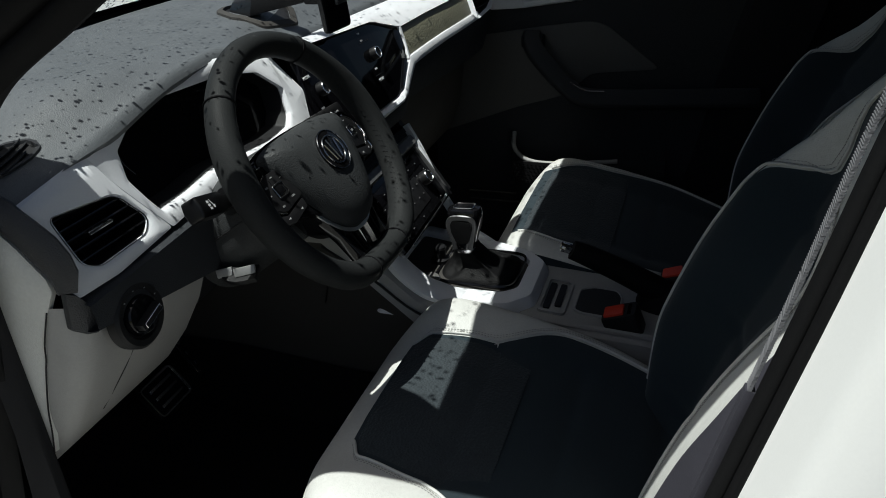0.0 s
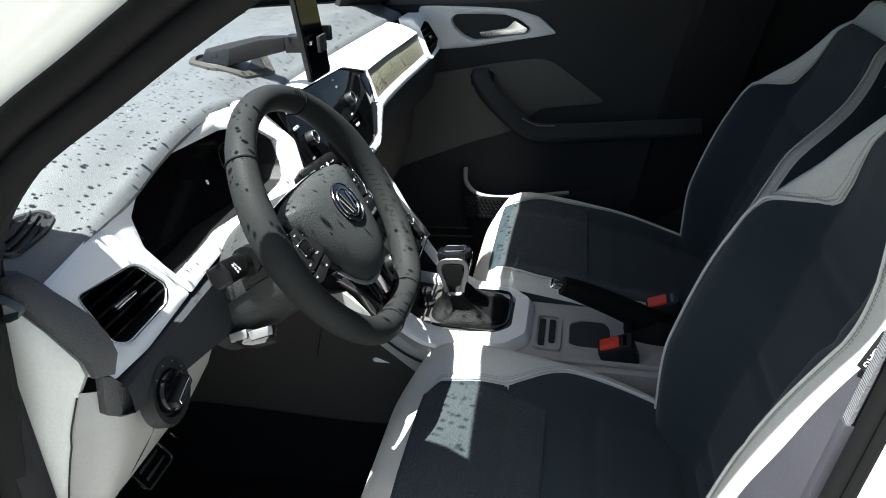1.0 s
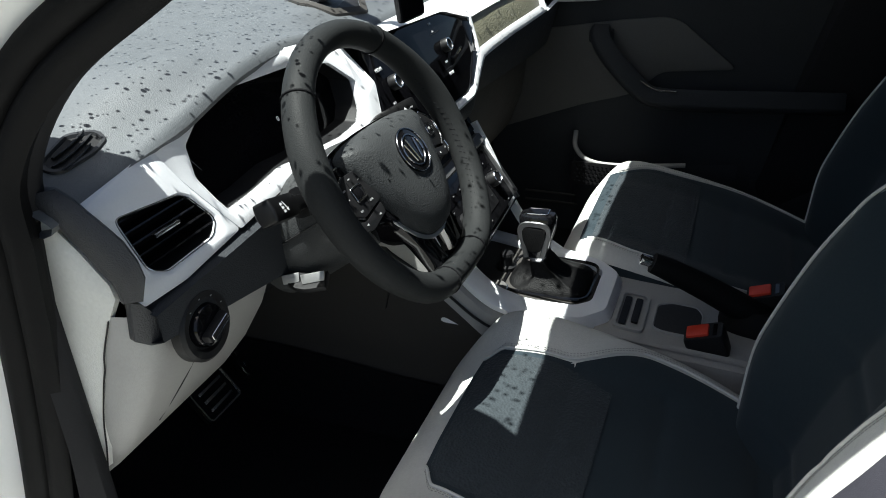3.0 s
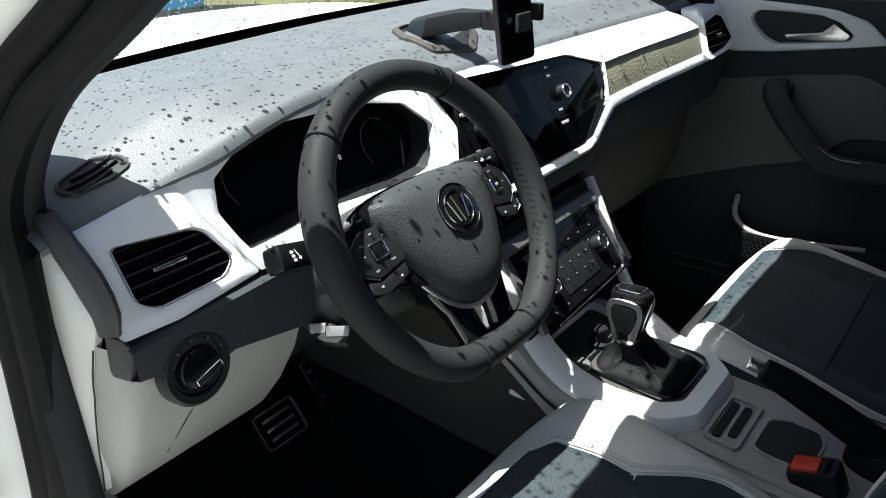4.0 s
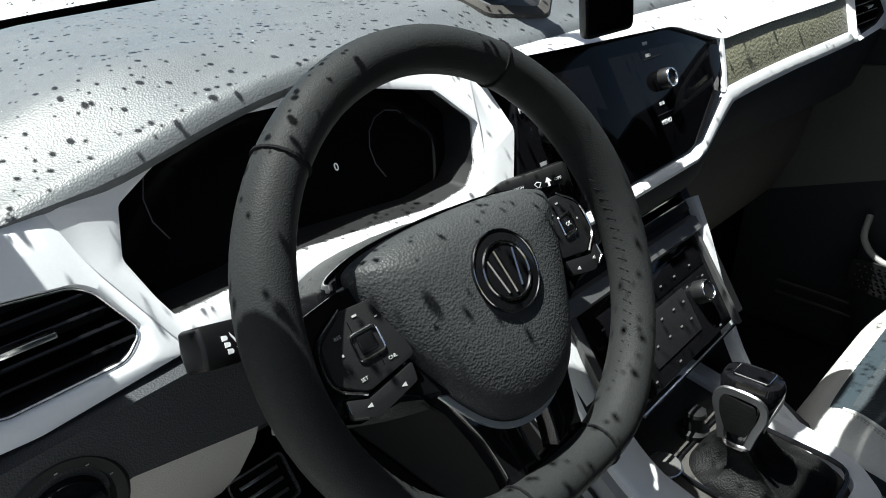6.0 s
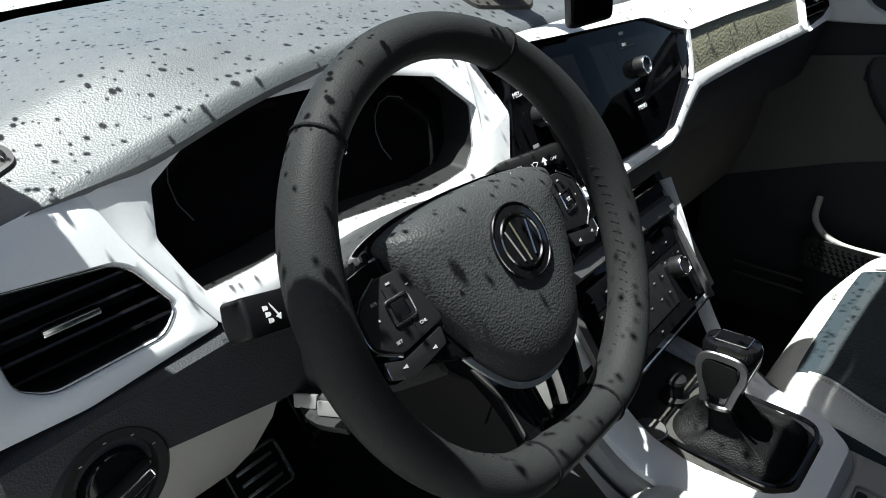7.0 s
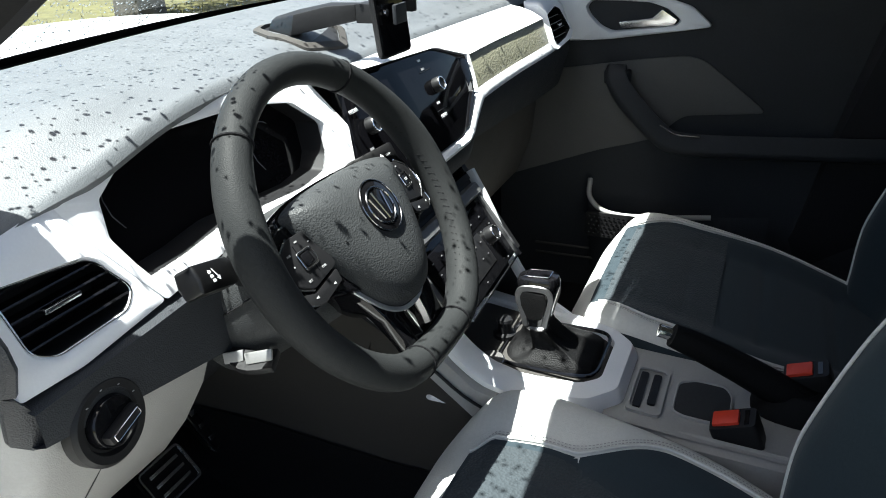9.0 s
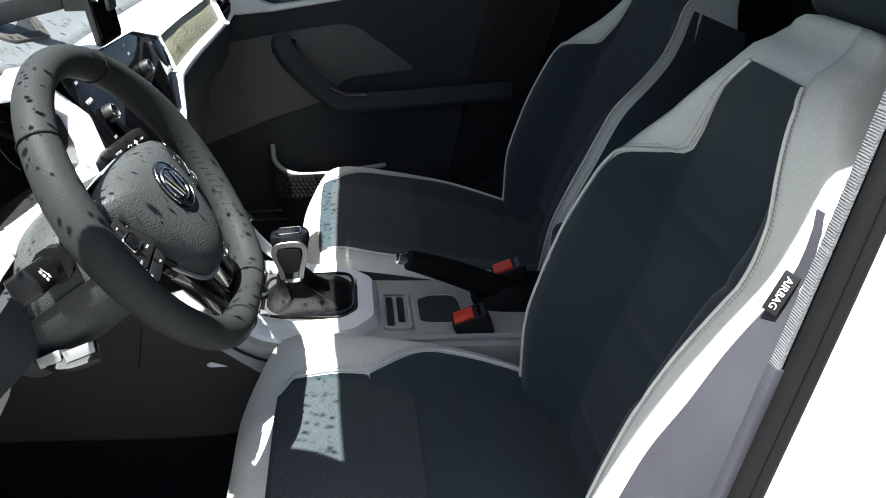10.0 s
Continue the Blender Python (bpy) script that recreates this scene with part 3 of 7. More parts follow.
def grown(poly, d):
    """An outline (drawn clockwise) moved outwards by d."""
    out, k = [], len(poly)
    c = sum((Vector(p) for p in poly), Vector((0, 0))) / k
    for i in range(k):
        p, a, b = Vector(poly[i]), Vector(poly[i - 1]), Vector(poly[(i + 1) % k])
        e, f = (p - a).normalized(), (b - p).normalized()
        n1, n2 = Vector((e.y, -e.x)), Vector((f.y, -f.x))
        n1 = n1 if n1.dot(p - c) > 0 or n1.dot((a + p) / 2 - c) > 0 else -n1
        n2 = n2 if n2.dot((b + p) / 2 - c) > 0 else -n2
        m = n1 + n2
        m = m / max(0.4, m.dot(n1)) if m.length > 1e-6 else n1
        out.append(tuple(p + m * d))
    return out


dash = thing("dashboard", (MID, 0.3, 0.6), "two-tone car dashboard, dark soft top and white satin trim", "dashboard")
PAD_Z = [(-0.65, 1.003), (-0.62, 1.010), (-0.542, 1.026), (-0.50, 1.034), (-0.455, 1.043), (-0.415, 1.054), (-0.365, 1.067), (-0.319, 1.075), (-0.268, 1.080), (-0.22, 1.083), (-0.17, 1.078), (-0.12, 1.066), (-0.06, 1.056), (0.75, 1.054)]
PAD_Y = [(-0.65, 0.192), (-0.62, 0.190), (-0.50, 0.185), (-0.42, 0.183), (-0.30, 0.183), (-0.22, 0.178), (-0.17, 0.170), (-0.12, 0.168), (-0.06, 0.172), (0.10, 0.171), (0.28, 0.167), (0.46, 0.157), (0.67, 0.142), (0.75, 0.135)]


def between(x, knots):
    """Straight line through (x, value) knots."""
    for (a, va), (b, vb) in zip(knots, knots[1:]):
        if x <= b:
            return va + (vb - va) * max(0, (x - a) / (b - a))
    return knots[-1][1]


def lip_z(x):
    return sum(between(x + d, PAD_Z) for d in (-0.016, 0, 0.016)) / 3


def lip_y(x):
    return sum(between(x + d, PAD_Y) for d in (-0.016, 0, 0.016)) / 3


def pad_pt(x, d):
    """The dashboard's top, d metres behind its front edge."""
    zf, yf = lip_z(x), lip_y(x)
    back = screen_base(x) - 0.02 - yf
    deck = 1.088 - 0.004 * abs(x - MID) - 0.042 * step(-x, 0.38, 0.60)
    k = step(d, 0.0, 0.09 if zf < deck else 0.26)
    z = zf + (deck - zf) * k - 0.052 * step(d / back, 0.55, 1.0)
    z -= (0.005 + 0.007 * step(x, -0.53, -0.43)) * (1 - min(1, d / 0.012)) ** 2
    return Vector((x, yf + d, z))


pad_rows = []
xs = [-0.640 + 1.38 * i / 70 for i in range(71)]
for k in range(34):
    pad_rows.append([pad_pt(x, (screen_base(x) - 0.02 - lip_y(x)) * (k / 33) ** 1.7) for x in xs])
under = [Vector((p.x, p.y + 0.003, p.z - 0.007)) for p in pad_rows[0]]
under1 = [Vector((p.x, p.y + 0.014, p.z - 0.012)) for p in pad_rows[0]]
under2 = [Vector((p.x, p.y + 0.10, p.z - 0.012)) for p in pad_rows[0]]
part("top_pad", mesh("top_pad", *loft([under2, under1, under] + pad_rows), DASH, 50), dash, "dark grey grained soft top with raindrop shadows")

# side bezel with the driver's air vent
VENT = [(-0.5869, 0.9887), (-0.4993, 0.9784), (-0.4889, 0.9719), (-0.469, 0.9398), (-0.4852, 0.9262), (-0.5653, 0.9244), (-0.5844, 0.9353)]
BEZ = [(-0.6149, 1.0075), (-0.4999, 1.0302), (-0.4793, 0.9784), (-0.4563, 0.938), (-0.4437, 0.9163), (-0.5498, 0.9082), (-0.6145, 0.9109)]


def chamfer(poly, d):
    c = sum((Vector(p) for p in poly), Vector((0, 0))) / len(poly)
    return [tuple(Vector(p) + (Vector(p) - c).normalized() * d) for p in poly]


def vent_rows():
    o, i = rounded(BEZ, 0.007, 5), rounded(VENT, 0.008, 5)
    w = rounded(chamfer(VENT, 0.004), 0.010, 5)
    mid = [tuple(Vector(a).lerp(Vector(b), 0.5)) for a, b in zip(o, w)]
    return loft([on_face(o, -0.03), on_face(o, -0.003), on_face(o, -0.001), on_face(mid, 0.001), on_face(w, 0.001), on_face(i, -0.004)], True)


part("side_bezel", mesh("side_bezel", *vent_rows(), WHITE, 60), dash, "white satin bezel")
part("vent_throat", mesh("vent_throat", *loft([on_face(rounded(VENT, 0.008, 5), -0.004), on_face(rounded(VENT, 0.008, 5), -0.05)], True), BLACK, 60), dash)
side_vent = part("side_vent", mesh("side_vent", *slab(on_face(rounded(VENT, 0.006, 3), -0.050), (0, 0.01, 0)), BLACK), dash, "black air vent")


def span(poly, z):
    """Where a level line cuts an outline."""
    xs_ = [a[0] + (b[0] - a[0]) * (z - a[1]) / (b[1] - a[1]) for a, b in zip(poly, poly[1:] + poly[:1]) if (a[1] - z) * (b[1] - z) < 0]
    return (min(xs_), max(xs_)) if len(xs_) > 1 else None


SLAT = [(-0.012, -0.0008), (0.011, -0.0012), (0.012, 0.0), (0.011, 0.0014), (-0.012, 0.0012)]
vz0, vz1 = min(p[1] for p in VENT), max(p[1] for p in VENT)
for k in range(5):
    z = vz0 + (vz1 - vz0) * (0.15 + 0.18 * k)
    xa, xb = span(VENT, z)
    part("slat", mesh("slat", *sweep(on_face([(xa - 0.002, z), ((xa + xb) / 2, z), (xb + 0.002, z)], -0.016), SLAT, up=(0, 0.25, 1)), GLOSS, 40), side_vent)
part("vent_tab", mesh("vent_tab", *sweep(on_face([(-0.5569, 0.9586), (-0.519, 0.9585)], -0.003), [(-0.004, -0.002), (0.006, -0.002), (0.006, 0.0022), (-0.004, 0.0022)]), CHROME, bevel=0.0008), side_vent, "chrome tab")
part("vent_line", mesh("vent_line", *tube(on_face(rounded(VENT, 0.008, 5), -0.001), 0.0007, 5, True, up=(0, 1, 0)), CHROME), side_vent, "thin chrome outline")

# instrument cluster in its white hood
CLU = [(-0.4516, 1.015), (-0.397, 1.0417), (-0.3509, 1.0488), (-0.2374, 1.0513), (-0.1788, 1.041), (-0.1476, 1.0096), (-0.1593, 0.9755), (-0.1753, 0.9587), (-0.2126, 0.9498), (-0.3294, 0.9456), (-0.3859, 0.9369), (-0.4418, 0.9352), (-0.4517, 0.9544), (-0.4628, 0.9831)]
CLO = [(-0.505, 1.030), (-0.450, 1.040), (-0.380, 1.060), (-0.250, 1.0755), (-0.165, 1.072), (-0.118, 1.063), (-0.1128, 0.9957), (-0.1387, 0.9434), (-0.2069, 0.932), (-0.3314, 0.929), (-0.3908, 0.9206), (-0.4437, 0.9163), (-0.4563, 0.938), (-0.4793, 0.9784)]


def hood_rows():
    rows = [[], [], [], [], [], []]
    for (xo, zo), (xi, zi) in zip(rounded(CLO, 0.004, 4), rounded(CLU, 0.0035, 4)):
        yo = max(face_y(xo, zo), lip_y(xo) + 0.004) if zo > 1.02 else face_y(xo, zo)
        o, i = Vector((xo, yo, zo)), Vector((xi, face_y(xi, zi), zi))
        w = i + (o - i).normalized() * 0.005
        rows[0].append(o + Vector((0, 0.03, 0)))
        rows[1].append(o)
        rows[2].append(o.lerp(w, 0.5) + Vector((0, -0.001, 0)))
        rows[3].append(w)
        rows[4].append(i + Vector((0, 0.002, 0)))
        rows[5].append(i + Vector((0, 0.012, 0)))
    return loft(rows, True)


part("cluster_surround", mesh("cluster_surround", *hood_rows(), WHITE, 60), dash, "white satin cluster surround")
part("cluster_hood", mesh("cluster_hood", *loft([on_face(rounded(CLU, 0.0035, 4), -0.010), on_face(rounded(CLU, 0.0035, 4), -0.07)], True), BLACK, 45), dash)
cluster = thing("instrument_cluster", (-0.30, 0.25, 0.95), "black glass digital instrument display behind the wheel", "display")
part("display_glass", mesh("display_glass", *slab(on_face(rounded(grown(CLU, 0.001), 0.010, 5), -0.045), (0, 0.012, 0)), SCREEN), cluster)
for gx, gr in ((-0.385, 0.036), (-0.205, 0.030)):
    arc = [Vector((gx + gr * math.cos(a), face_y(gx, 0.985 + gr * math.sin(a)) + 0.0445, 0.992 + gr * math.sin(a))) for a in [radians(-40 + 26 * k) for k in range(11)]]
    part("dial_arc", mesh("dial_arc", *tube(arc, 0.0005, 5), material("dim_dial_print", (0.10, 0.10, 0.11), 0.4)), cluster)
part("needle", mesh("needle", *tube([Vector((-0.418, face_y(-0.418, 0.965) + 0.0440, 0.962)), Vector((-0.402, face_y(-0.402, 0.98) + 0.0440, 0.976))], 0.0009, 5), MARK), cluster)
CARICON = material("red_warning_light", (0.35, 0.02, 0.02), 0.4)
CARICON.node_tree.nodes["Principled BSDF"].inputs["Emission Color"].default_value = (1.0, 0.08, 0.06, 1)
CARICON.node_tree.nodes["Principled BSDF"].inputs["Emission Strength"].default_value = 0.10
GREYICON = material("lit_grey_icon", (0.3, 0.3, 0.3), 0.4)
GREYICON.node_tree.nodes["Principled BSDF"].inputs["Emission Color"].default_value = (0.9, 0.9, 0.95, 1)
GREYICON.node_tree.nodes["Principled BSDF"].inputs["Emission Strength"].default_value = 0.12


def flat_on(me_name, poly, off, mat, depth=0.0006):
    return mesh(me_name, *slab(on_face(poly, off), (0, depth, 0)), mat)


part("car_icon", flat_on("car_icon", rounded([(-0.317, 0.992), (-0.303, 0.992), (-0.302, 0.960), (-0.318, 0.960)], 0.004, 3), -0.0440, GREYICON), cluster, "small lit car picture")
part("door_icon", flat_on("door_icon", [(-0.328, 0.984), (-0.319, 0.980), (-0.319, 0.968), (-0.330, 0.970)], -0.0440, CARICON), cluster, "red open-door light")
writing("speed_figure", "0", 0.010, axes((-0.262, face_y(-0.262, 0.985) + 0.0438, 0.985), (1, 0, 0), (0, 0.48, 1)), GREYICON, cluster)

# band over the screen and the decor strip
LOWZ = [(-0.1082, 1.0554), (0.0303, 1.0477), (0.1894, 1.04), (0.1994, 1.039), (0.288, 1.0128), (0.301, 1.0101), (0.4248, 1.0149), (0.6539, 1.0213), (0.7686, 1.0327)]
band = []
for i in range(61):
    x = -0.125 + 0.765 * i / 60
    z0 = between(x, LOWZ)
    p0 = Vector((x, face_y(x, z0) - 0.005, z0))
    top = pad_pt(x, 0.0)
    p3 = Vector((x, top.y + 0.004, top.z + 0.005))
    up_ = [p0.lerp(p3, k) + Vector((0, -0.003, 0.004)) * math.sin(math.pi * k) for k in (0.15, 0.4, 0.7)]
    band.append([p0 + Vector((0, 0.02, -0.002)), p0 + Vector((0, 0.003, -0.0015)), p0, *up_, p3, p3 + Vector((0, 0.012, -0.012))])
part("upper_band", mesh("upper_band", *loft(band), WHITE, 45), dash, "white satin band")
DEC = [(0.3012, 1.0072), (0.6488, 1.0194), (0.6329, 0.9748), (0.2792, 0.9576)]
part("decor_strip", mesh("decor_strip", *slab(on_face(dense(DEC, 0.05), 0.001), (0, 0.006, 0)), DECOR, bevel=0.001), dash, "olive grey embossed decor strip")
SCR = [(-0.0873, 1.0481), (0.1936, 1.0371), (0.2888, 1.009), (0.2817, 0.9808), (0.2682, 0.9576), (0.1893, 0.9151), (0.1647, 0.9098), (-0.0658, 0.9081), (-0.1358, 0.9304)]
LOWUP = [(0.6562, 0.9738), (0.4605, 0.9665), (0.2798, 0.9562), (0.2676, 0.9493), (0.1914, 0.9125), (0.1677, 0.9068), (0.0426, 0.9059), (-0.0645, 0.905), (-0.1361, 0.9286)]
LOWDN = [(0.6504, 0.9588), (0.4557, 0.9506), (0.2866, 0.9402), (0.2751, 0.9356), (0.1984, 0.9037), (0.1686, 0.8976), (0.04, 0.8966), (-0.0707, 0.8958), (-0.1412, 0.9167)]


def fine(poly, n=6):
    p = [Vector((x, z, 0)) for x, z in poly]
    return [tuple(a.lerp(b, k / n)[:2]) for a, b in zip(p, p[1:]) for k in range(n)] + [tuple(p[-1][:2])]


lu, ld = fine(LOWUP), fine(LOWDN)
part("lower_band", mesh("lower_band", *loft([on_face(lu, -0.006), on_face(lu, 0.005), on_face([((a[0] + b[0]) / 2, (a[1] + b[1]) / 2) for a, b in zip(lu, ld)], 0.007), on_face(ld, 0.004), on_face(ld, -0.02)]), WHITE, 50), dash, "white satin trim line")
part("corner_line", mesh("corner_line", *loft([on_face(fine(e, 3), o) for e, o in (([(0.2925, 1.0129), (0.2842, 0.9808), (0.2695, 0.9539)], 0.0), ([(0.2936, 1.0134), (0.2852, 0.9808), (0.2706, 0.9539)], 0.005), ([(0.3002, 1.0105), (0.2897, 0.9808), (0.2776, 0.9557)], 0.005), ([(0.3016, 1.0105), (0.2912, 0.9808), (0.2792, 0.9557)], 0.0))]), WHITE, 40), dash, "white satin trim line")

# far air vent
RVI = [(0.6592, 1.0241), (0.7244, 1.0341), (0.7497, 1.0262), (0.7655, 0.9834), (0.7138, 0.9725), (0.6324, 0.9654)]
RV = [(0.6569, 1.0513), (0.7546, 1.0503), (0.7984, 1.0325), (0.7993, 0.9796), (0.7574, 0.963), (0.6212, 0.957)]


def far_rows():
    o, i = rounded(RV, 0.010, 5), rounded(RVI, 0.006, 5)
    m_ = [tuple(Vector(a).lerp(Vector(b), 0.5)) for a, b in zip(o, i)]
    return loft([on_face(o, -0.03), on_face(o, 0.002), on_face(m_, 0.012), on_face(i, 0.008)], True)


part("far_bezel", mesh("far_bezel", *far_rows(), WHITE, 60), dash, "white satin bezel")
part("vent_throat", mesh("vent_throat", *loft([on_face(rounded(RVI, 0.006, 5), 0.008), on_face(rounded(RVI, 0.006, 5), -0.035)], True), BLACK, 60), dash)
far_vent = part("far_vent", mesh("far_vent", *slab(on_face(rounded(RVI, 0.006, 3), -0.035), (0, 0.01, 0)), BLACK), dash, "black air vent")
rz0, rz1 = min(p[1] for p in RVI), max(p[1] for p in RVI)
for k in range(5):
    z = rz0 + (rz1 - rz0) * (0.15 + 0.18 * k)
    xa, xb = span(RVI, z)
    part("slat", mesh("slat", *sweep(on_face([(xa - 0.002, z), (xb + 0.002, z)], -0.008), SLAT, up=(0, 0.25, 1)), GLOSS, 40), far_vent)
part("vent_tab", mesh("vent_tab", *sweep(on_face([(0.6997, 0.998), (0.7215, 0.9988)], 0.004), [(-0.004, -0.002), (0.005, -0.002), (0.005, 0.0022), (-0.004, 0.0022)]), CHROME, bevel=0.0008), far_vent, "chrome tab")

# dark lower dash, right of the column
low = []
for i in range(41):
    x = -0.10 + 0.86 * i / 40
    zt = between(x, [(-0.1415, 0.9148), (-0.07, 0.8984), (0.1695, 0.9002), (0.1993, 0.9063), (0.2875, 0.9429), (0.6511, 0.9606), (0.7775, 0.9666)])
    y = face_y(x, zt)
    low.append([Vector((x, y + 0.02, zt)), Vector((x, y + 0.001, zt)), Vector((x, y - 0.003, zt - 0.01)), Vector((x, y + 0.002, zt - 0.035)), Vector((x, y + 0.022, 0.862)), Vector((x, y + 0.08, 0.845))])
part("lower_dash", mesh("lower_dash", *loft(low), DASHLOW, 50), dash)
gb = []
for i in range(17):
    x = 0.155 + 0.575 * i / 16
    gb.append([Vector((x, 0.12, 0.875)), Vector((x, 0.118, 0.82)), Vector((x, 0.13, 0.74)), Vector((x, 0.16, 0.66)), Vector((x, 0.22, 0.60)), Vector((x, 0.40, 0.57))])
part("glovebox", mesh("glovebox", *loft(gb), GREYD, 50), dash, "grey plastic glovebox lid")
part("glovebox_catch", mesh("glovebox_catch", *box(0.085, 0.012, 0.026, (0.26, 0.118, 0.84)), DASHLOW, bevel=0.004), dash)

# dark band and knee panel below the driver's vent
kb = []
for i in range(17):
    x = -0.612 + 0.235 * i / 16
    zt = 0.906 + 0.008 * i / 16
    zb = 0.868 - 0.046 * i / 16
    y = face_y(x, zt)
    kb.append([Vector((x, y + 0.01, zt)), Vector((x, y - 0.008, zt - 0.004)), Vector((x, y - 0.010, (zt + zb) / 2)), Vector((x, y - 0.010, zb + 0.004)), Vector((x, y + 0.002, zb)), Vector((x, y + 0.03, zb))])
part("knee_band", mesh("knee_band", *loft(kb, False, False), DASHLOW, 50), dash)
KNEE = [(0.900, 0.142), (0.867, 0.139), (0.83, 0.146), (0.78, 0.167), (0.72, 0.204), (0.665, 0.248), (0.640, 0.275), (0.630, 0.30), (0.625, 0.42)]
kp = []
for x, e, dz in [(-0.6245, 0.080, 0.03), (-0.6235, 0.026, 0.03), (-0.620, 0.012, 0.022), (-0.614, 0.004, 0.012), (-0.607, 0.0, 0.004)] + [(-0.60 + 0.021 * k, -0.002, 0.0) for k in range(11)]:
    kp.append([Vector((x, y + e, z + dz * step(0.9 - z, 0.1, 0.25))) for z, y in KNEE])
part("knee_panel", mesh("knee_panel", *loft(kp), GREYP, 50), dash, "light grey plastic knee panel")
CAP = [(0.220, 1.006), (0.209, 0.996), (0.202, 0.987), (0.184, 0.970), (0.169, 0.952), (0.157, 0.938), (0.154, 0.923), (0.170, 0.895), (0.188, 0.853), (0.194, 0.831), (0.202, 0.809), (0.218, 0.757), (0.226, 0.717), (0.234, 0.685)]
cap_rows = []
for y, z in CAP:
    cap_rows.append([Vector((-0.617, y + 0.002, z - 0.002)), Vector((-0.6245, y + 0.001, z)), Vector((-0.6295, y + 0.012, z)), Vector((-0.6310, y + 0.05, z - 0.002)), Vector((-0.6300, 0.42, z - 0.008))])
part("kick_panel", mesh("kick_panel", *loft([[Vector((-0.662, 0.236 + 0.04 * step(0.80 - z, 0.0, 0.4), z)), Vector((-0.646, 0.226, z)), Vector((-0.634, 0.226, z)), Vector((-0.6295, 0.229, z)), Vector((-0.627, 0.240, z)), Vector((-0.620, 0.42, z))] for z in (0.38, 0.5, 0.62, 0.74, 0.86, 0.95, 1.01)]), TRIM, 50), car, "dark trim between door seal and dashboard")
part("end_cap", mesh("end_cap", *loft(cap_rows), GREYL, 50), dash, "light grey leatherette end cover")
part("cap_joint", mesh("cap_joint", *tube(smooth([(-0.6255, y + 0.001, z) for y, z in CAP[7:]], 4), 0.0010, 5), BLACK), dash)
et = []
for (oy, oz), (iy, iz) in (((0.226, 1.024), (0.200, 1.030)), ((0.204, 1.013), (0.179, 1.020)), ((0.193, 1.003), (0.168, 1.010)), ((0.186, 0.994), (0.154, 1.000)), ((0.168, 0.977), (0.134, 0.984)), ((0.153, 0.959), (0.122, 0.965)), ((0.140, 0.945), (0.118, 0.947)), ((0.136, 0.926), (0.127, 0.922))):
    et.append([Vector((-0.622, oy + 0.015, oz - 0.008)), Vector((-0.6310, oy + 0.002, oz - 0.001)), Vector((-0.6315, oy - 0.002, oz + 0.001)), Vector((-0.627, (oy + iy) / 2 - 0.004, (oz + iz) / 2 + 0.003)), Vector((-0.619, iy - 0.001, iz + 0.001)), Vector((-0.613, iy + 0.004, iz)), Vector((-0.609, iy + 0.03, iz - 0.004))])
part("end_trim", mesh("end_trim", *loft(et, False, True), DASH2, 50), dash, "dark grained end trim")
part("end_block", mesh("end_block", *slab([(-0.6255, 0.1360, 0.924), (-0.617, 0.1310, 0.918), (-0.600, 0.1235, 0.890), (-0.600, 0.1330, 0.860), (-0.612, 0.1370, 0.864), (-0.6255, 0.1430, 0.876)], (0.004, 0.012, 0.0)), DASH2, bevel=0.003), dash, "dark grained corner block")
part("panel_joint", mesh("panel_joint", *tube(smooth([(x, between(-z, [(-a, b) for a, b in KNEE]) - 0.0022, z) for x, z in ((-0.515, 0.826), (-0.529, 0.80), (-0.540, 0.77), (-0.548, 0.738), (-0.553, 0.70))], 4), 0.0009, 5), BLACK), dash)
part("panel_joint", mesh("panel_joint", *tube(smooth([(x, between(-z, [(-a, b) for a, b in KNEE]) - 0.0022, z) for x, z in ((-0.512, 0.830), (-0.48, 0.839), (-0.45, 0.846), (-0.42, 0.856), (-0.392, 0.865))], 4), 0.0009, 5), BLACK), dash)
part("under_cover", mesh("under_cover", *loft([[(x, 0.165, 0.875), (x, 0.175, 0.83), (x, 0.225, 0.74 - 0.0 * x), (x, 0.30, 0.66), (x, 0.42, 0.62)] for x in (-0.38, -0.33, -0.24, -0.16, -0.135)]), DASHLOW, 50), dash, "dark cover under the steering column")

# small air vents and the folding tray on the top
TV = [(-0.588, 0.249), (-0.540, 0.259), (-0.516, 0.240), (-0.517, 0.225), (-0.540, 0.221), (-0.582, 0.226), (-0.5925, 0.2365)]


def on_pad(x, y, h=0.0):
    p = pad_pt(x, y - lip_y(x))
    return Vector((x, y, p.z + h))


top_vent = thing("demister_vent", on_pad(-0.55, 0.235), "black slotted demister vent set in the dashboard top", "vent")
tvo, tvi = rounded(TV, 0.008, 4), rounded(chamfer(TV, -0.006), 0.005, 4)
SLATG = material("dark_grey_vent_plastic", (0.030, 0.031, 0.034), 0.4, vary=0.04, spec=0.4)
part("frame", mesh("frame", *loft([[on_pad(x, y, -0.004) for x, y in tvo], [on_pad(x, y, 0.003) for x, y in tvo], [on_pad(x, y, 0.0035) for x, y in rounded(chamfer(TV, -0.004), 0.006, 4)], [on_pad(x, y, -0.002) for x, y in tvi]], True), SLATG, 40), top_vent, "dark grey frame")
part("well", mesh("well", *slab([on_pad(x, y, 0.0008) for x, y in tvi], (0, 0, -0.003)), BLACK), top_vent)
tc = sum((Vector(p) for p in TV), Vector((0, 0))) / len(TV)
axis = (Vector(TV[2]) + Vector(TV[3]) - 2 * Vector(TV[6])).normalized()
across = Vector((-axis.y, axis.x))
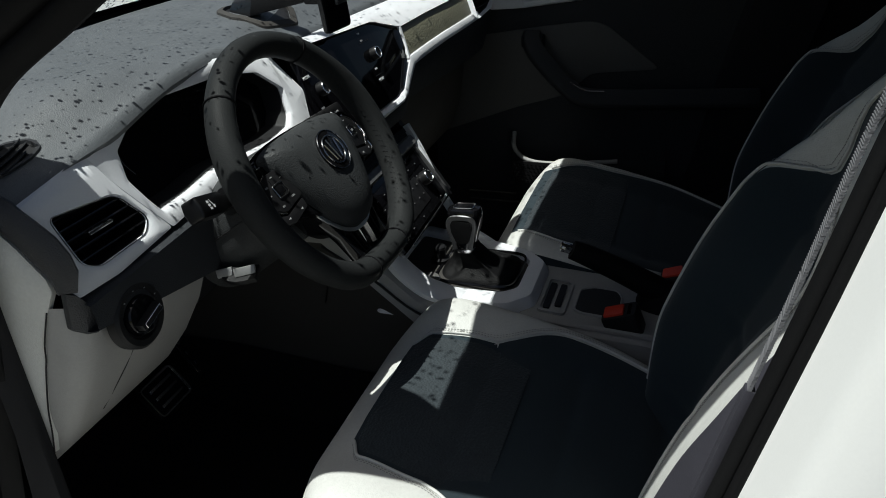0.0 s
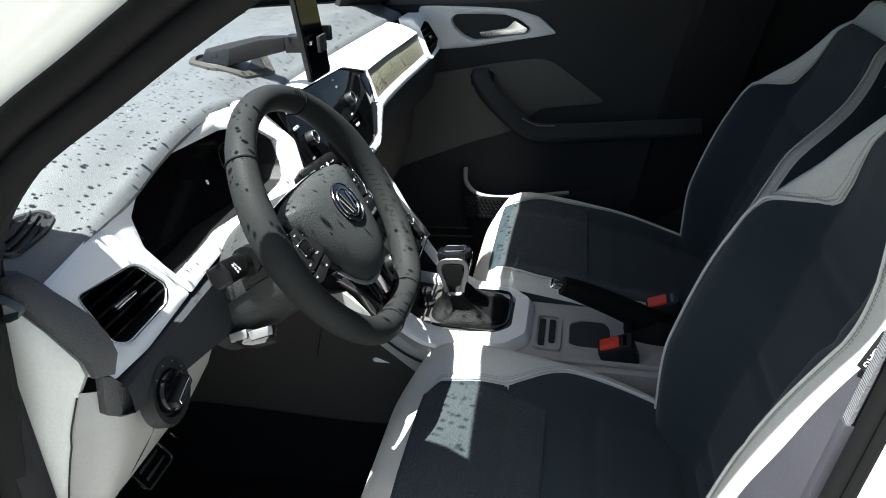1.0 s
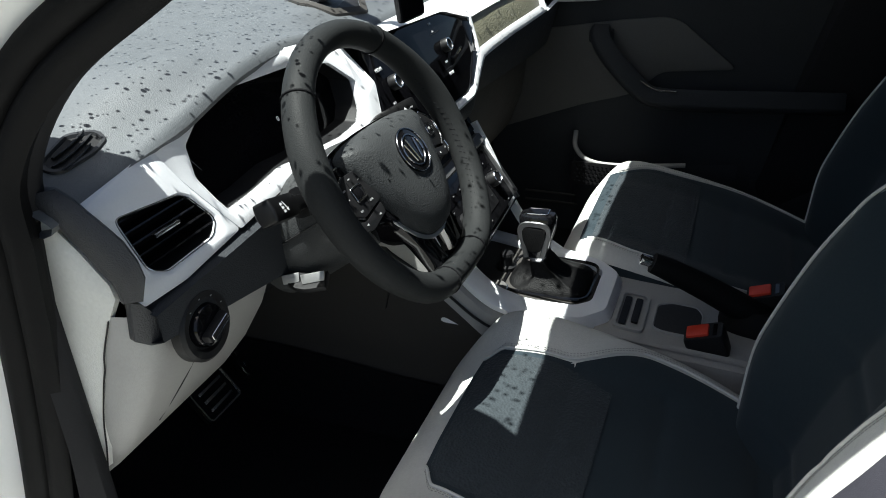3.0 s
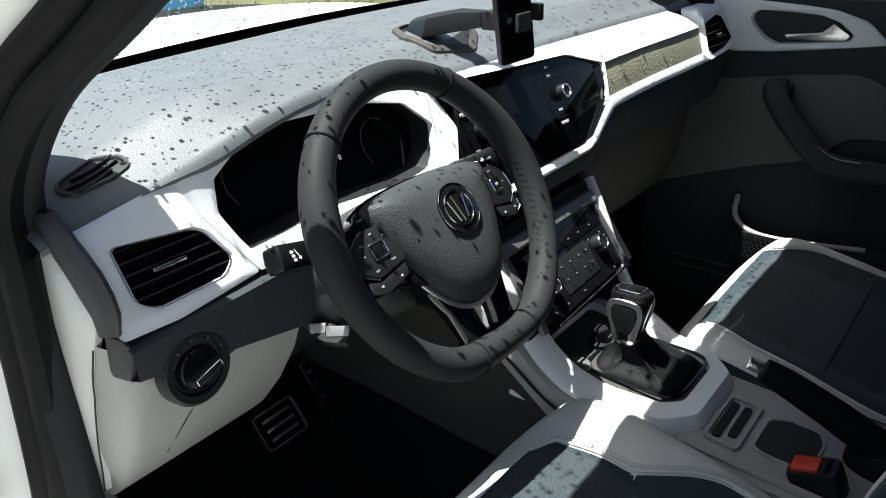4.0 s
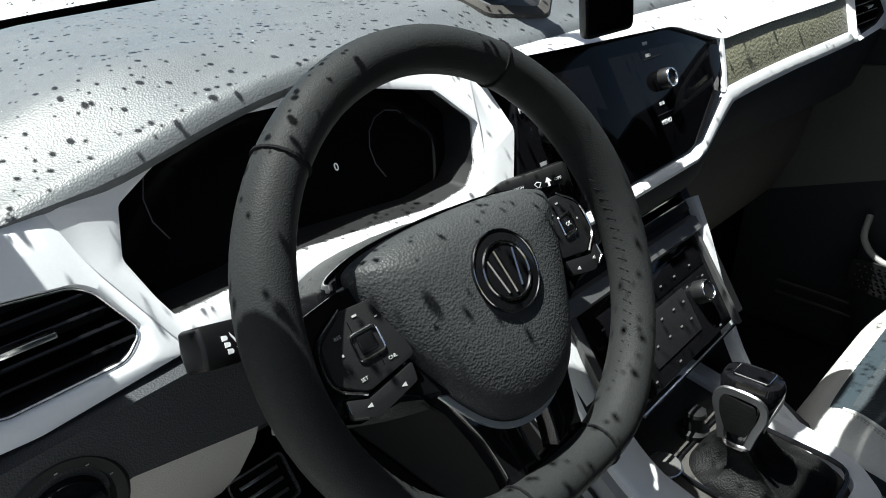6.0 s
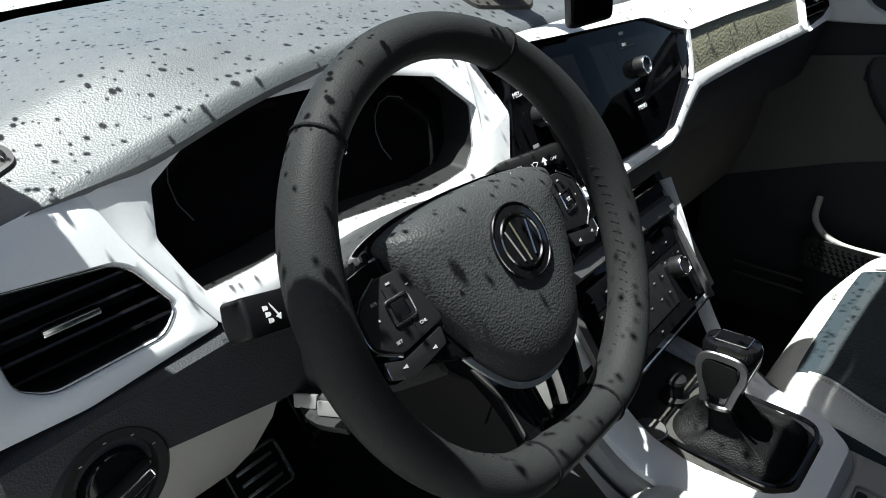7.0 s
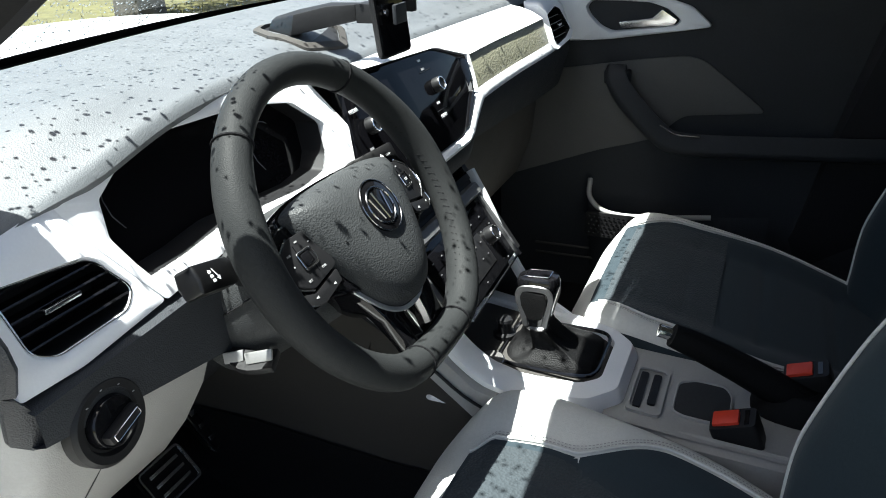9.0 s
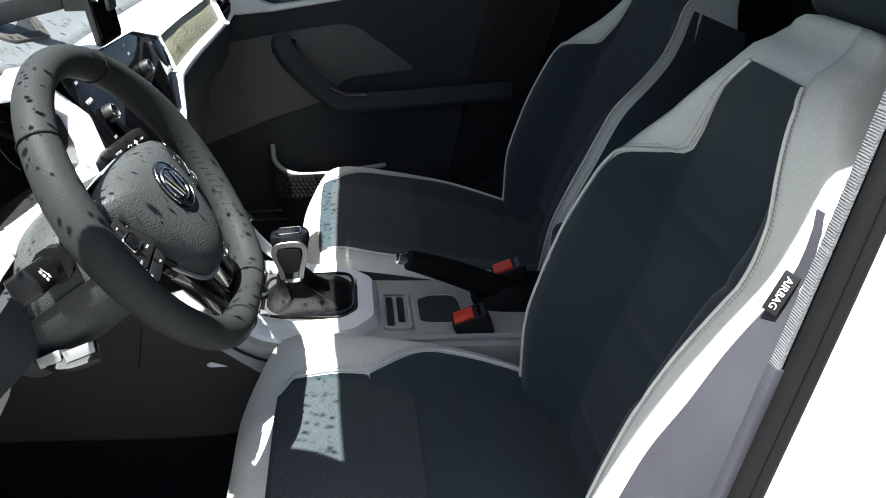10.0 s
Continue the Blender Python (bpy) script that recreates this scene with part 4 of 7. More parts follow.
for k, half in ((-1, 0.022), (0, 0.029), (1, 0.024)):
    blade = [tc + axis * (half * q + 0.004 * k) + across * (k * 0.0085 + 0.003 * q + 0.002 * q * q) for q in (-1, -0.5, 0, 0.5, 1)]
    part("slat", mesh("slat", *sweep([on_pad(p.x, p.y, 0.002) for p in blade], [(-0.0030, -0.002), (0.0006, -0.002), (0.0030, 0.0012), (0.0022, 0.0020), (-0.0022, -0.0006)]), SLATG), top_vent)

# ---- steering wheel ----
WHEEL_AT, WHEEL_LEAN, WHEEL_TURN, WHEEL_ROLL = Vector((-0.2845, 0.0045, 0.956)), 29.6, -0.8, 0.0
WM = Matrix.Translation(WHEEL_AT) @ Matrix.Rotation(radians(WHEEL_TURN), 4, "Z") @ Matrix.Rotation(radians(90 - WHEEL_LEAN), 4, "X")
CM = WM.copy()
WM = WM @ Matrix.Rotation(radians(WHEEL_ROLL), 4, "Z")
HM = WM @ Matrix.Rotation(radians(1.5), 4, "Z") @ pose(0, 0, -0.015) @ Matrix.Rotation(radians(-6.0), 4, "X")
wheel = thing("steering_wheel", WHEEL_AT, "black leather flat-bottomed steering wheel with gloss spokes", "steering wheel")


def rim_pt(a, r=0.167):
    x, y = r * math.sin(a), r * math.cos(a)
    flat = -0.160
    if y < flat + 0.02:
        y = flat + 0.02 - 0.02 * math.tanh((flat + 0.02 - y) / 0.02)
    return Vector((x, y, 0))


def rim_scale(s):
    a = abs((s * 360 + 180) % 360 - 180)
    return 1.0 + 0.12 * math.exp(-((a - 72) / 22) ** 2) + 0.10 * math.exp(-((a - 150) / 16) ** 2)


rim_path = [rim_pt(2 * math.pi * k / 96) for k in range(96)]
part("rim", mesh("rim", *sweep(rim_path, circle(0.0170, 16, 0.0190), True, (0, 0, 1), scale=rim_scale), LEATHER, 70, m=WM), wheel, "black leather rim")
for a in (-44, 32, -164, 164):
    p = rim_pt(radians(a))
    t = (rim_pt(radians(a + 1)) - p).normalized()
    side = Vector((t.y, -t.x, 0))
    k = rim_scale((a % 360) / 360)
    seam = [p + side * (0.0172 * k * math.cos(b)) + Vector((0, 0, 0.0192 * k * math.sin(b))) for b in [i * math.pi / 10 for i in range(20)]]
    part("rim_seam", mesh("rim_seam", *tube(seam, 0.0014, 5, True, up=t), CARPET, m=WM), wheel)
for s in (-1, 1):
    for k in range(26):
        a = radians(s * (62 + k * 3.3))
        p, q = rim_pt(a), rim_pt(a + radians(1.4 * s))
        n1 = Vector((-p.x, -p.y, 0)).normalized()
        k1 = rim_scale((math.degrees(a) % 360) / 360) * 0.0170
        va = [p + n1 * k1 * 0.97 + Vector((0, 0, 0.003)), q + n1 * k1 * 0.86 + Vector((0, 0, 0.0095))]
        part("stitch", mesh("stitch", *tube(va, 0.0006, 4, up=(1, 0, 0)), CARPET, m=WM), wheel)

HUB = [(-0.097, 0.037), (-0.091, 0.047), (-0.058, 0.053), (0.0, 0.053), (0.058, 0.048), (0.091, 0.039), (0.097, 0.029), (0.095, 0.022), (0.087, -0.005), (0.075, -0.034), (0.060, -0.063), (0.042, -0.087), (0.022, -0.100), (0.0, -0.104), (-0.022, -0.100), (-0.042, -0.087), (-0.060, -0.063), (-0.075, -0.034), (-0.087, -0.005), (-0.095, 0.022)]
hub_o = [(p.x, p.y) for p in smooth([(x, y, 0) for x, y in HUB + HUB[:1]], 5)[:-1]]


def hub_rows(levels):
    return [[(x * s, y * s - 0.004 * (1 - s), z) for x, y in hub_o] for s, z in levels]


part("airbag_cover", mesh("airbag_cover", *loft(hub_rows([(0.97, -0.03), (1.0, 0.000), (0.985, 0.011), (0.94, 0.020), (0.82, 0.0285), (0.6, 0.0345), (0.4, 0.0362), (0.2, 0.037), (0.02, 0.0372)]), True, True), HUBM, 60, m=HM), wheel, "grained black airbag cover")
part("hub_back", mesh("hub_back", *loft(hub_rows([(0.80, -0.062), (0.92, -0.050), (1.03, -0.018), (1.045, -0.006), (1.03, 0.0), (0.95, 0.001)]), True, True), GLOSS, 50, m=HM), wheel, "gloss black hub body")
vee = smooth([(x * 1.028, y * 1.028, 0.0015) for x, y in HUB[6:] + HUB[:1]], 6)
part("hub_trim", mesh("hub_trim", *sweep(vee, [(-0.0026, -0.001), (0.0026, -0.001), (0.0022, 0.0012), (-0.0022, 0.0012)], up=(0, 0, 1)), SILVER, 60, m=HM), wheel, "satin chrome hub line")
emblem = part("emblem", mesh("emblem", *disc(0.0295, 0.003, 44), GLOSS, bevel=0.0008, m=HM @ pose(0.002, -0.002, 0.0365)), wheel, "round black and dark chrome emblem")
for r, rr in ((0.0290, 0.0008), (0.0205, 0.0013)):
    part("emblem_ring", mesh("emblem_ring", *tube([(0.002 + r * math.cos(k * math.pi / 20), -0.002 + r * math.sin(k * math.pi / 20), 0.0397) for k in range(40)], rr, 6, True), DARKCHROME, m=HM), emblem)
for x0, y0, x1, y1 in ((-0.013, 0.012, -0.007, -0.014), (-0.004, 0.016, 0.0, -0.016), (0.013, 0.012, 0.007, -0.014)):
    part("emblem_bar", mesh("emblem_bar", *tube([(0.002 + x0, -0.002 + y0, 0.0400), (0.002 + x1, -0.002 + y1, 0.0400)], 0.0013, 6, up=(0, 0, 1)), DARKCHROME, m=HM), emblem)
for s, a0 in ((-1, 200), (1, 250)):
    part("cover_mark", mesh("cover_mark", *tube([(s * 0.062 + 0.006 * math.cos(radians(a0 + 18 * k)), -0.006 + 0.006 * math.sin(radians(a0 + 18 * k)), 0.0306 - 0.0004 * k) for k in range(7)], 0.0006, 5), BLACK, m=HM), wheel)
writing("airbag_word", "AIRBAG", 0.010, HM @ pose(0.004, -0.052, 0.0338), HUBM, wheel, 0.0008)

for s in (-1, 1):
    out = [(s * 0.070, 0.036), (s * 0.105, 0.037), (s * 0.134, 0.032), (s * 0.150, 0.018), (s * 0.150, -0.014), (s * 0.144, -0.034), (s * 0.128, -0.042), (s * 0.098, -0.044), (s * 0.060, -0.060)]
    spoke = part("spoke", mesh("spoke", *slab([(x, y, 0.007 - 0.010 * max(0, abs(x) - 0.11) / 0.055) for x, y in out], (0, 0, -0.012)), GLOSS, bevel=0.004, m=HM), wheel, "gloss black spoke")

    def lift(x):
        return 0.0150 - 0.16 * (abs(x) - 0.09)

    pad = rounded([(s * 0.086, 0.024), (s * 0.112, 0.026), (s * 0.134, 0.012), (s * 0.136, -0.013), (s * 0.118, -0.026), (s * 0.080, -0.020)], 0.004, 3)
    part("button_pad", mesh("button_pad", *slab([(x, y, lift(x)) for x, y in pad], (0, 0, -0.008)), BLACK, bevel=0.0015, m=HM), spoke)
    part("pad_line", mesh("pad_line", *tube(smooth([(s * x, y, lift(x) - 0.0005) for x, y in ((0.113, 0.027), (0.135, 0.0125), (0.1375, -0.013), (0.120, -0.027))], 4), 0.0009, 5, up=(0, 0, 1)), CHROME, m=HM), spoke)
    cx, cy = s * 0.106, 0.001
    tilt = Matrix.Translation((cx, cy, lift(cx))) @ Matrix.Rotation(math.atan(0.16) * s, 4, "Y")
    part("button", mesh("button", *box(0.012, 0.012, 0.004), GLOSS, bevel=0.0012, m=HM @ tilt), spoke)
    part("button_frame", mesh("button_frame", *tube([(x, y, 0.0015) for x, y in rounded([(-0.0095, -0.0085), (0.0095, -0.0085), (0.0095, 0.0085), (-0.0095, 0.0085)], 0.003, 3)], 0.0008, 5, True, up=(0, 0, 1)), CHROME, m=HM @ tilt), spoke)
    for dx, dy, w_, h_ in ((0.0, 0.0185, 0.005, 0.0028), (-s * 0.013, 0.012, 0.003, 0.0016), (s * 0.018, 0.0, 0.002, 0.003)):
        part("symbol", mesh("symbol", *box(w_ * 0.7, h_ * 0.5, 0.0005, (dx, dy, 0.0004)), SYMBOL, m=HM @ tilt), spoke)
    for dx, dy in ((-0.006, 0.013), (0.004, -0.0125)):
        part("key_line", mesh("key_line", *box(0.0006, 0.008, 0.0004, (dx, dy, 0.0003)), GLOSS, m=HM @ tilt), spoke)
    rk = rounded([(s * 0.084, -0.0235), (s * 0.120, -0.0300), (s * 0.134, -0.024), (s * 0.135, -0.036), (s * 0.118, -0.043), (s * 0.086, -0.036)], 0.002, 3)
    part("rocker", mesh("rocker", *slab([(x, y, lift(x) - 0.001) for x, y in rk], (0, 0, -0.006)), BLACK, bevel=0.0012, m=HM), spoke)
    part("rocker_line", mesh("rocker_line", *tube([(s * 0.1345, -0.026, lift(0.1345) - 0.001), (s * 0.135, -0.036, lift(0.135) - 0.001), (s * 0.126, -0.040, lift(0.126) - 0.001)], 0.0008, 5, up=(0, 0, 1)), CHROME, m=HM), spoke)
    for x in (0.096, 0.122):
        part("symbol", mesh("symbol", *slab([(s * x - 0.002, -0.034, lift(x) - 0.0006), (s * x + 0.002, -0.0325, lift(x) - 0.0006), (s * x + 0.002, -0.0355, lift(x) - 0.0006)], (0, 0, -0.0006)), SYMBOL, m=HM), spoke)


def on_key(s, x, y):
    return HM @ Matrix.Translation((s * x, y, 0.0154 - 0.16 * (x - 0.09))) @ Matrix.Rotation(math.atan(0.16) * s, 4, "Y")


writing("set_word", "SET", 0.0032, on_key(-1, 0.118, -0.018), SYMBOL, wheel)
writing("cancel_word", "CNL", 0.0032, on_key(-1, 0.095, -0.0145), SYMBOL, wheel)
writing("resume_word", "RES", 0.0032, on_key(-1, 0.122, 0.012), SYMBOL, wheel)
writing("ok_word", "OK", 0.0048, on_key(1, 0.106, 0.001) @ pose(0, 0, 0.002), SYMBOL, wheel)

LOW_OUT = [(-0.062, -0.066), (0.062, -0.066), (0.050, -0.100), (0.043, -0.130), (0.042, -0.158), (-0.042, -0.158), (-0.043, -0.130), (-0.050, -0.100)]
LOW_IN = [(-0.017, -0.101), (0.017, -0.101), (0.0165, -0.112), (0.0145, -0.126), (0.0115, -0.139), (-0.0115, -0.139), (-0.0145, -0.126), (-0.0165, -0.112)]


def low_z(y):
    return 0.002 - 0.008 * max(0, -y - 0.07) / 0.09


low_spoke = part("lower_spoke", mesh("lower_spoke", *ring([(x, y, low_z(y)) for x, y in LOW_OUT], [(x, y, low_z(y) - 0.001) for x, y in LOW_IN], (0, 0, -0.018)), GLOSS, bevel=0.0025, m=HM), wheel, "gloss black lower spoke with an open slot")
for s in (-1, 1):
    part("slot_trim", mesh("slot_trim", *sweep([(s * 0.0165, -0.108, low_z(-0.108) - 0.004), (s * 0.0145, -0.126, low_z(-0.126) - 0.004), (s * 0.0115, -0.138, low_z(-0.138) - 0.004)], [(-0.0012, -0.004), (0.0012, -0.004), (0.0012, 0.004), (-0.0012, 0.004)], up=(0, 0, 1)), DARKCHROME, m=HM), low_spoke, "satin metal slot edge")
    part("spoke_facet", mesh("spoke_facet", *sweep([(s * 0.031, -0.084, low_z(-0.084)), (s * 0.030, -0.110, low_z(-0.110)), (s * 0.026, -0.143, low_z(-0.143))], [(-0.0007, -0.001), (0.0007, -0.001), (0.0, 0.0012)], up=(0, 0, 1)), GLOSS, m=HM), low_spoke)
part("slot_line", mesh("slot_line", *tube([(-0.020, -0.1455, low_z(-0.1455) + 0.0003), (0.020, -0.1455, low_z(-0.1455) + 0.0003)], 0.0007, 5, up=(0, 0, 1)), CHROME, m=HM), low_spoke)

# ---- steering column ----
STALK = material("smooth_black_plastic", (0.004, 0.004, 0.0045), 0.38, vary=0.05, spec=0.3)
column = thing("steering_column", CM @ Vector((0, 0, -0.12)), "dark grey column shroud with control stalks", "steering column")
col = []
for z, w, h, dy in ((-0.048, 0.070, 0.045, -0.010), (-0.052, 0.088, 0.058, -0.014), (-0.062, 0.098, 0.066, -0.016), (-0.10, 0.102, 0.070, -0.018), (-0.15, 0.102, 0.072, -0.022), (-0.21, 0.095, 0.072, -0.03)):
    col.append([(w * math.copysign(abs(math.cos(a)) ** 0.75, math.cos(a)), dy + h * math.copysign(abs(math.sin(a)) ** 0.75, math.sin(a)), z) for a in [k * math.pi / 20 for k in range(40)]])
part("shroud", mesh("shroud", *loft(col, True, True), HUBM, 60, m=CM), column, "dark grey grained shroud")
part("shroud_joint", mesh("shroud_joint", *tube([(-0.0885, -0.012, -0.050), (-0.0992, -0.012, -0.062), (-0.1030, -0.014, -0.10), (-0.1030, -0.018, -0.15)], 0.001, 5), BLACK, m=CM), column)
for s in (-1, 1):
    base, tip = Vector((-0.090, 0.016, -0.085)), Vector((-0.186, 0.034, -0.066))
    if s > 0:
        base, tip = Vector((0.092, 0.040, -0.122)), Vector((0.176, 0.036, -0.042))
    ln = (tip - base).normalized()
    st = part("stalk", mesh("stalk", *sweep([base, base.lerp(tip, 0.35), base.lerp(tip, 0.5), base.lerp(tip, 0.62), base.lerp(tip, 0.97), tip], [(-0.008, -0.010), (0.008, -0.010), (0.010, 0.0), (0.008, 0.010), (-0.008, 0.010), (-0.010, 0.0)], up=(0, 1, 0), scale=lambda k: 0.9 if k < 0.35 else 1.4 if k < 0.95 else 1.25), STALK, 40, bevel=0.002, m=CM), column, "black control stalk")
    part("stalk_boss", mesh("stalk_boss", *tube([base - ln * 0.02, base + ln * 0.018], 0.019, 14, up=(0, 1, 0)), STALK, m=CM), column)
    fx = base.lerp(tip, 0.80)
    mm = CM @ axes(fx + (ln * s).cross(Vector((0, 1, 0))) * 0.0146, ln * s, (0, 1, 0)) @ Matrix.Diagonal((0.62, 0.62, 1, 1))
    if s > 0:
        writing("high_word", "HIGH", 0.006, mm @ pose(-0.036, 0.006, 0), MARK, st)
        writing("low_word", "LOW", 0.006, mm @ pose(-0.036, -0.001, 0), MARK, st)
        writing("int_word", "INT", 0.006, mm @ pose(-0.036, -0.008, 0), MARK, st)
        writing("off_word", "OFF", 0.006, mm @ pose(0.020, 0.002, 0), MARK, st)
        part("arrow", mesh("arrow", *slab([(0.006, 0.009, 0), (0.0105, 0.002, 0), (0.0075, 0.002, 0), (0.0075, -0.008, 0), (0.0045, -0.008, 0), (0.0045, 0.002, 0), (0.0015, 0.002, 0)], (0, 0, 0.0005)), MARK, m=mm), st)
        part("drop_mark", mesh("drop_mark", *tube([(-0.014, 0.004, 0), (-0.009, -0.003, 0), (-0.004, 0.004, 0), (-0.009, 0.006, 0)], 0.0006, 4, True, up=(0, 0, 1)), MARK, m=mm), st)
    else:
        for k in range(3):
            part("lamp_mark", mesh("lamp_mark", *slab([(-0.010 + 0.002 * k, 0.008 - 0.007 * k, 0), (-0.004 + 0.002 * k, 0.0075 - 0.007 * k, 0), (-0.003 + 0.002 * k, 0.005 - 0.007 * k, 0), (-0.004 + 0.002 * k, 0.003 - 0.007 * k, 0), (-0.010 + 0.002 * k, 0.0025 - 0.007 * k, 0)], (0, 0, 0.0005)), MARK, m=mm), st)
        part("arrow", mesh("arrow", *slab([(0.000, 0.010, 0), (0.004, 0.005, 0), (0.010, -0.004, 0), (0.013, -0.003, 0), (0.011, -0.010, 0), (0.005, -0.006, 0), (0.008, -0.005, 0), (0.001, 0.006, 0)], (0, 0, 0.0005)), MARK, m=mm), st)
DULL = material("dull_bare_metal", (0.34, 0.34, 0.34), 0.5, metal=0.6, vary=0.06)
lever = part("column_lever", mesh("column_lever", *sweep(smooth([(-0.335, 0.165, 0.850), (-0.372, 0.130, 0.828), (-0.389, 0.100, 0.820), (-0.384, 0.066, 0.826)], 4), [(-0.013, -0.004), (0.013, -0.004), (0.013, 0.004), (-0.013, 0.004)], up=(-0.5, -0.2, 0.8)), BLACK, bevel=0.001), column)
for c, w in (((-0.395, 0.112, 0.826), 0.012), ((-0.392, 0.082, 0.831), 0.016)):
    gm = axes(c, (0.25, -0.96, 0.2), (0.35, 0.1, 0.9))
    part("lever_grip", mesh("lever_grip", *slab([(-w, 0.006, 0), (w, 0.007, 0), (w * 0.9, -0.005, 0), (-w * 0.95, -0.006, 0)], (0, 0, -0.004)), DULL, bevel=0.0015, m=gm), lever, "bare metal lever grip")

# ---- infotainment ----
radio = thing("infotainment_unit", (0.07, 0.14, 0.90), "black glass touchscreen unit with two turning knobs", "touchscreen")
part("screen_glass", mesh("screen_glass", *slab(on_face(dense(rounded(SCR, 0.008, 3), 0.03), 0.000), (0, 0.02, 0)), SCREEN, bevel=0.0015), radio)
for x, z in ((-0.072, 0.986), (0.150, 0.990)):
    km = axes((x, face_y(x, z) - 0.0005, z), (1, 0, 0), (0, 0.48, 1))
    knob = part("knob", mesh("knob", *loft([[(r * math.cos(a) * (1 + 0.03 * (i % 2) * rib), r * math.sin(a) * (1 + 0.03 * (i % 2) * rib), h) for i, a in enumerate([k * math.pi / 24 for k in range(48)])] for r, h, rib in ((0.0115, 0, 1), (0.0115, 0.010, 1), (0.0105, 0.0125, 0), (0.008, 0.0125, 0), (0.0075, 0.0115, 0))], True, True), BLACK, 40, m=km), radio, "ribbed knob")
    part("knob_ring", mesh("knob_ring", *tube([(0.0098 * math.cos(k * math.pi / 16), 0.0098 * math.sin(k * math.pi / 16), 0.0126) for k in range(32)], 0.0011, 6, True, up=(0, 0, 1)), CHROME, m=km), knob)
for x, zs, words in ((-0.090, (1.034, 1.010, 0.962, 0.94), ("RADIO", "MEDIA", "PHONE", "")), (0.135, (1.030, 1.018, 0.968, 0.949), ("", "NAV", "", "MENU"))):
    for z, w in zip(zs, words):
        km = axes((x, face_y(x, z) - 0.0004, z), (1, 0, 0), (0, 0.48, 1))
        if w in ("MEDIA", "MENU"):
            writing("key_word", w, 0.0075, km, MARK, radio)
        else:
            part("key_mark", mesh("key_mark", *box(0.010, 0.0035, 0.0005), material("dim_key_print", (0.35, 0.35, 0.36), 0.5) if w else MARK, m=km), radio)
for z0, z1 in ((1.014, 1.015), (0.957, 0.958)):
    part("key_line", mesh("key_line", *slab(on_face([(0.120, z0), (0.160, z0), (0.160, z1), (0.120, z1)], 0.0004), (0, 0.0004, 0)), BLACK), radio)
for e in (((0.2681, 1.0098), (0.2855, 1.0052), (0.2788, 0.9807), (0.2567, 0.9649)), ((0.2528, 0.9593), (0.2647, 0.9557), (0.1934, 0.9187), (0.1804, 0.9151))):
    part("side_facet", mesh("side_facet", *slab([Vector((x, face_y(x, z) - (0.0045 if k in (1, 2) else 0.0008), z)) for k, (x, z) in enumerate(e)], (0, 0.003, 0)), GLOSS, bevel=0.0006), radio, "slanted gloss side facet")

# ---- centre stack ----
SL0, SL1 = Vector((0, 0.082, 0.862)), Vector((0, -0.020, 0.722))


def stack_pt(x, k, off=0.0):
    n = Vector((0, -(SL0.z - SL1.z), SL1.y - SL0.y)).normalized()
    n = -n if n.y > 0 else n
    p = SL0.lerp(SL1, k)
    return Vector((x, p.y, p.z)) + Vector((0, n.y, abs(n.z))) * off


PANELT = material("dark_satin_trim", (0.085, 0.085, 0.088), 0.35, vary=0.05)
KEYM = material("dim_white_print", (0.16, 0.16, 0.165), 0.5)
stack = thing("centre_stack", (0.05, 0.06, 0.72), "black centre stack with air vents and climate controls in white trim", "control panel")
part("housing", mesh("housing", *loft([[stack_pt(x, -0.25, -0.01), stack_pt(x, 0.0, -0.004), stack_pt(x, 0.55, -0.004), stack_pt(x, 1.0, -0.006), stack_pt(x, 1.02, -0.06), Vector((x, 0.10, 0.70)), Vector((x, 0.12, 0.62))] for x in (-0.13, -0.05, 0.05, 0.12, 0.19)]), BLACK, 40), stack)
for x0, x1 in ((-0.085, 0.035), (0.045, 0.165)):
    vent = part("centre_vent", mesh("centre_vent", *ring([stack_pt(x0, -0.16, 0.004), stack_pt(x1, -0.16, 0.004), stack_pt(x1, 0.18, 0.004), stack_pt(x0, 0.18, 0.004)], [stack_pt(x0 + 0.008, -0.10, 0.006), stack_pt(x1 - 0.008, -0.10, 0.006), stack_pt(x1 - 0.008, 0.12, 0.006), stack_pt(x0 + 0.008, 0.12, 0.006)], (0, 0.02, -0.01)), BLACK, bevel=0.0015), stack, "black air vent")
    for k in (-0.05, 0.02, 0.08):
        part("slat", mesh("slat", *sweep([stack_pt(x0 + 0.008, k, 0.0), stack_pt(x1 - 0.008, k, 0.0)], [(-0.009, -0.001), (0.009, -0.001), (0.009, 0.001), (-0.009, 0.001)]), GLOSS), vent)
    part("vent_tab", mesh("vent_tab", *sweep([stack_pt((x0 + x1) / 2 - 0.012, 0.02, 0.006), stack_pt((x0 + x1) / 2 + 0.012, 0.02, 0.006)], circle(0.002, 6)), CHROME), vent)
clim = part("climate_panel", mesh("climate_panel", *slab([stack_pt(-0.095, 0.40, 0.004), stack_pt(0.150, 0.36, 0.004), stack_pt(0.145, 0.98, 0.004), stack_pt(-0.075, 1.02, 0.004)], (0, 0.012, 0.01)), GLOSS, bevel=0.002), stack, "gloss black climate panel")
part("panel_trim", mesh("panel_trim", *loft([[stack_pt(x, k, o) for x in (-0.115, -0.03, 0.06, 0.160)] for k, o in ((0.215, 0.002), (0.235, 0.010), (0.32, 0.011), (0.345, 0.004))]), PANELT, 40), stack, "dark satin trim strip above the controls")
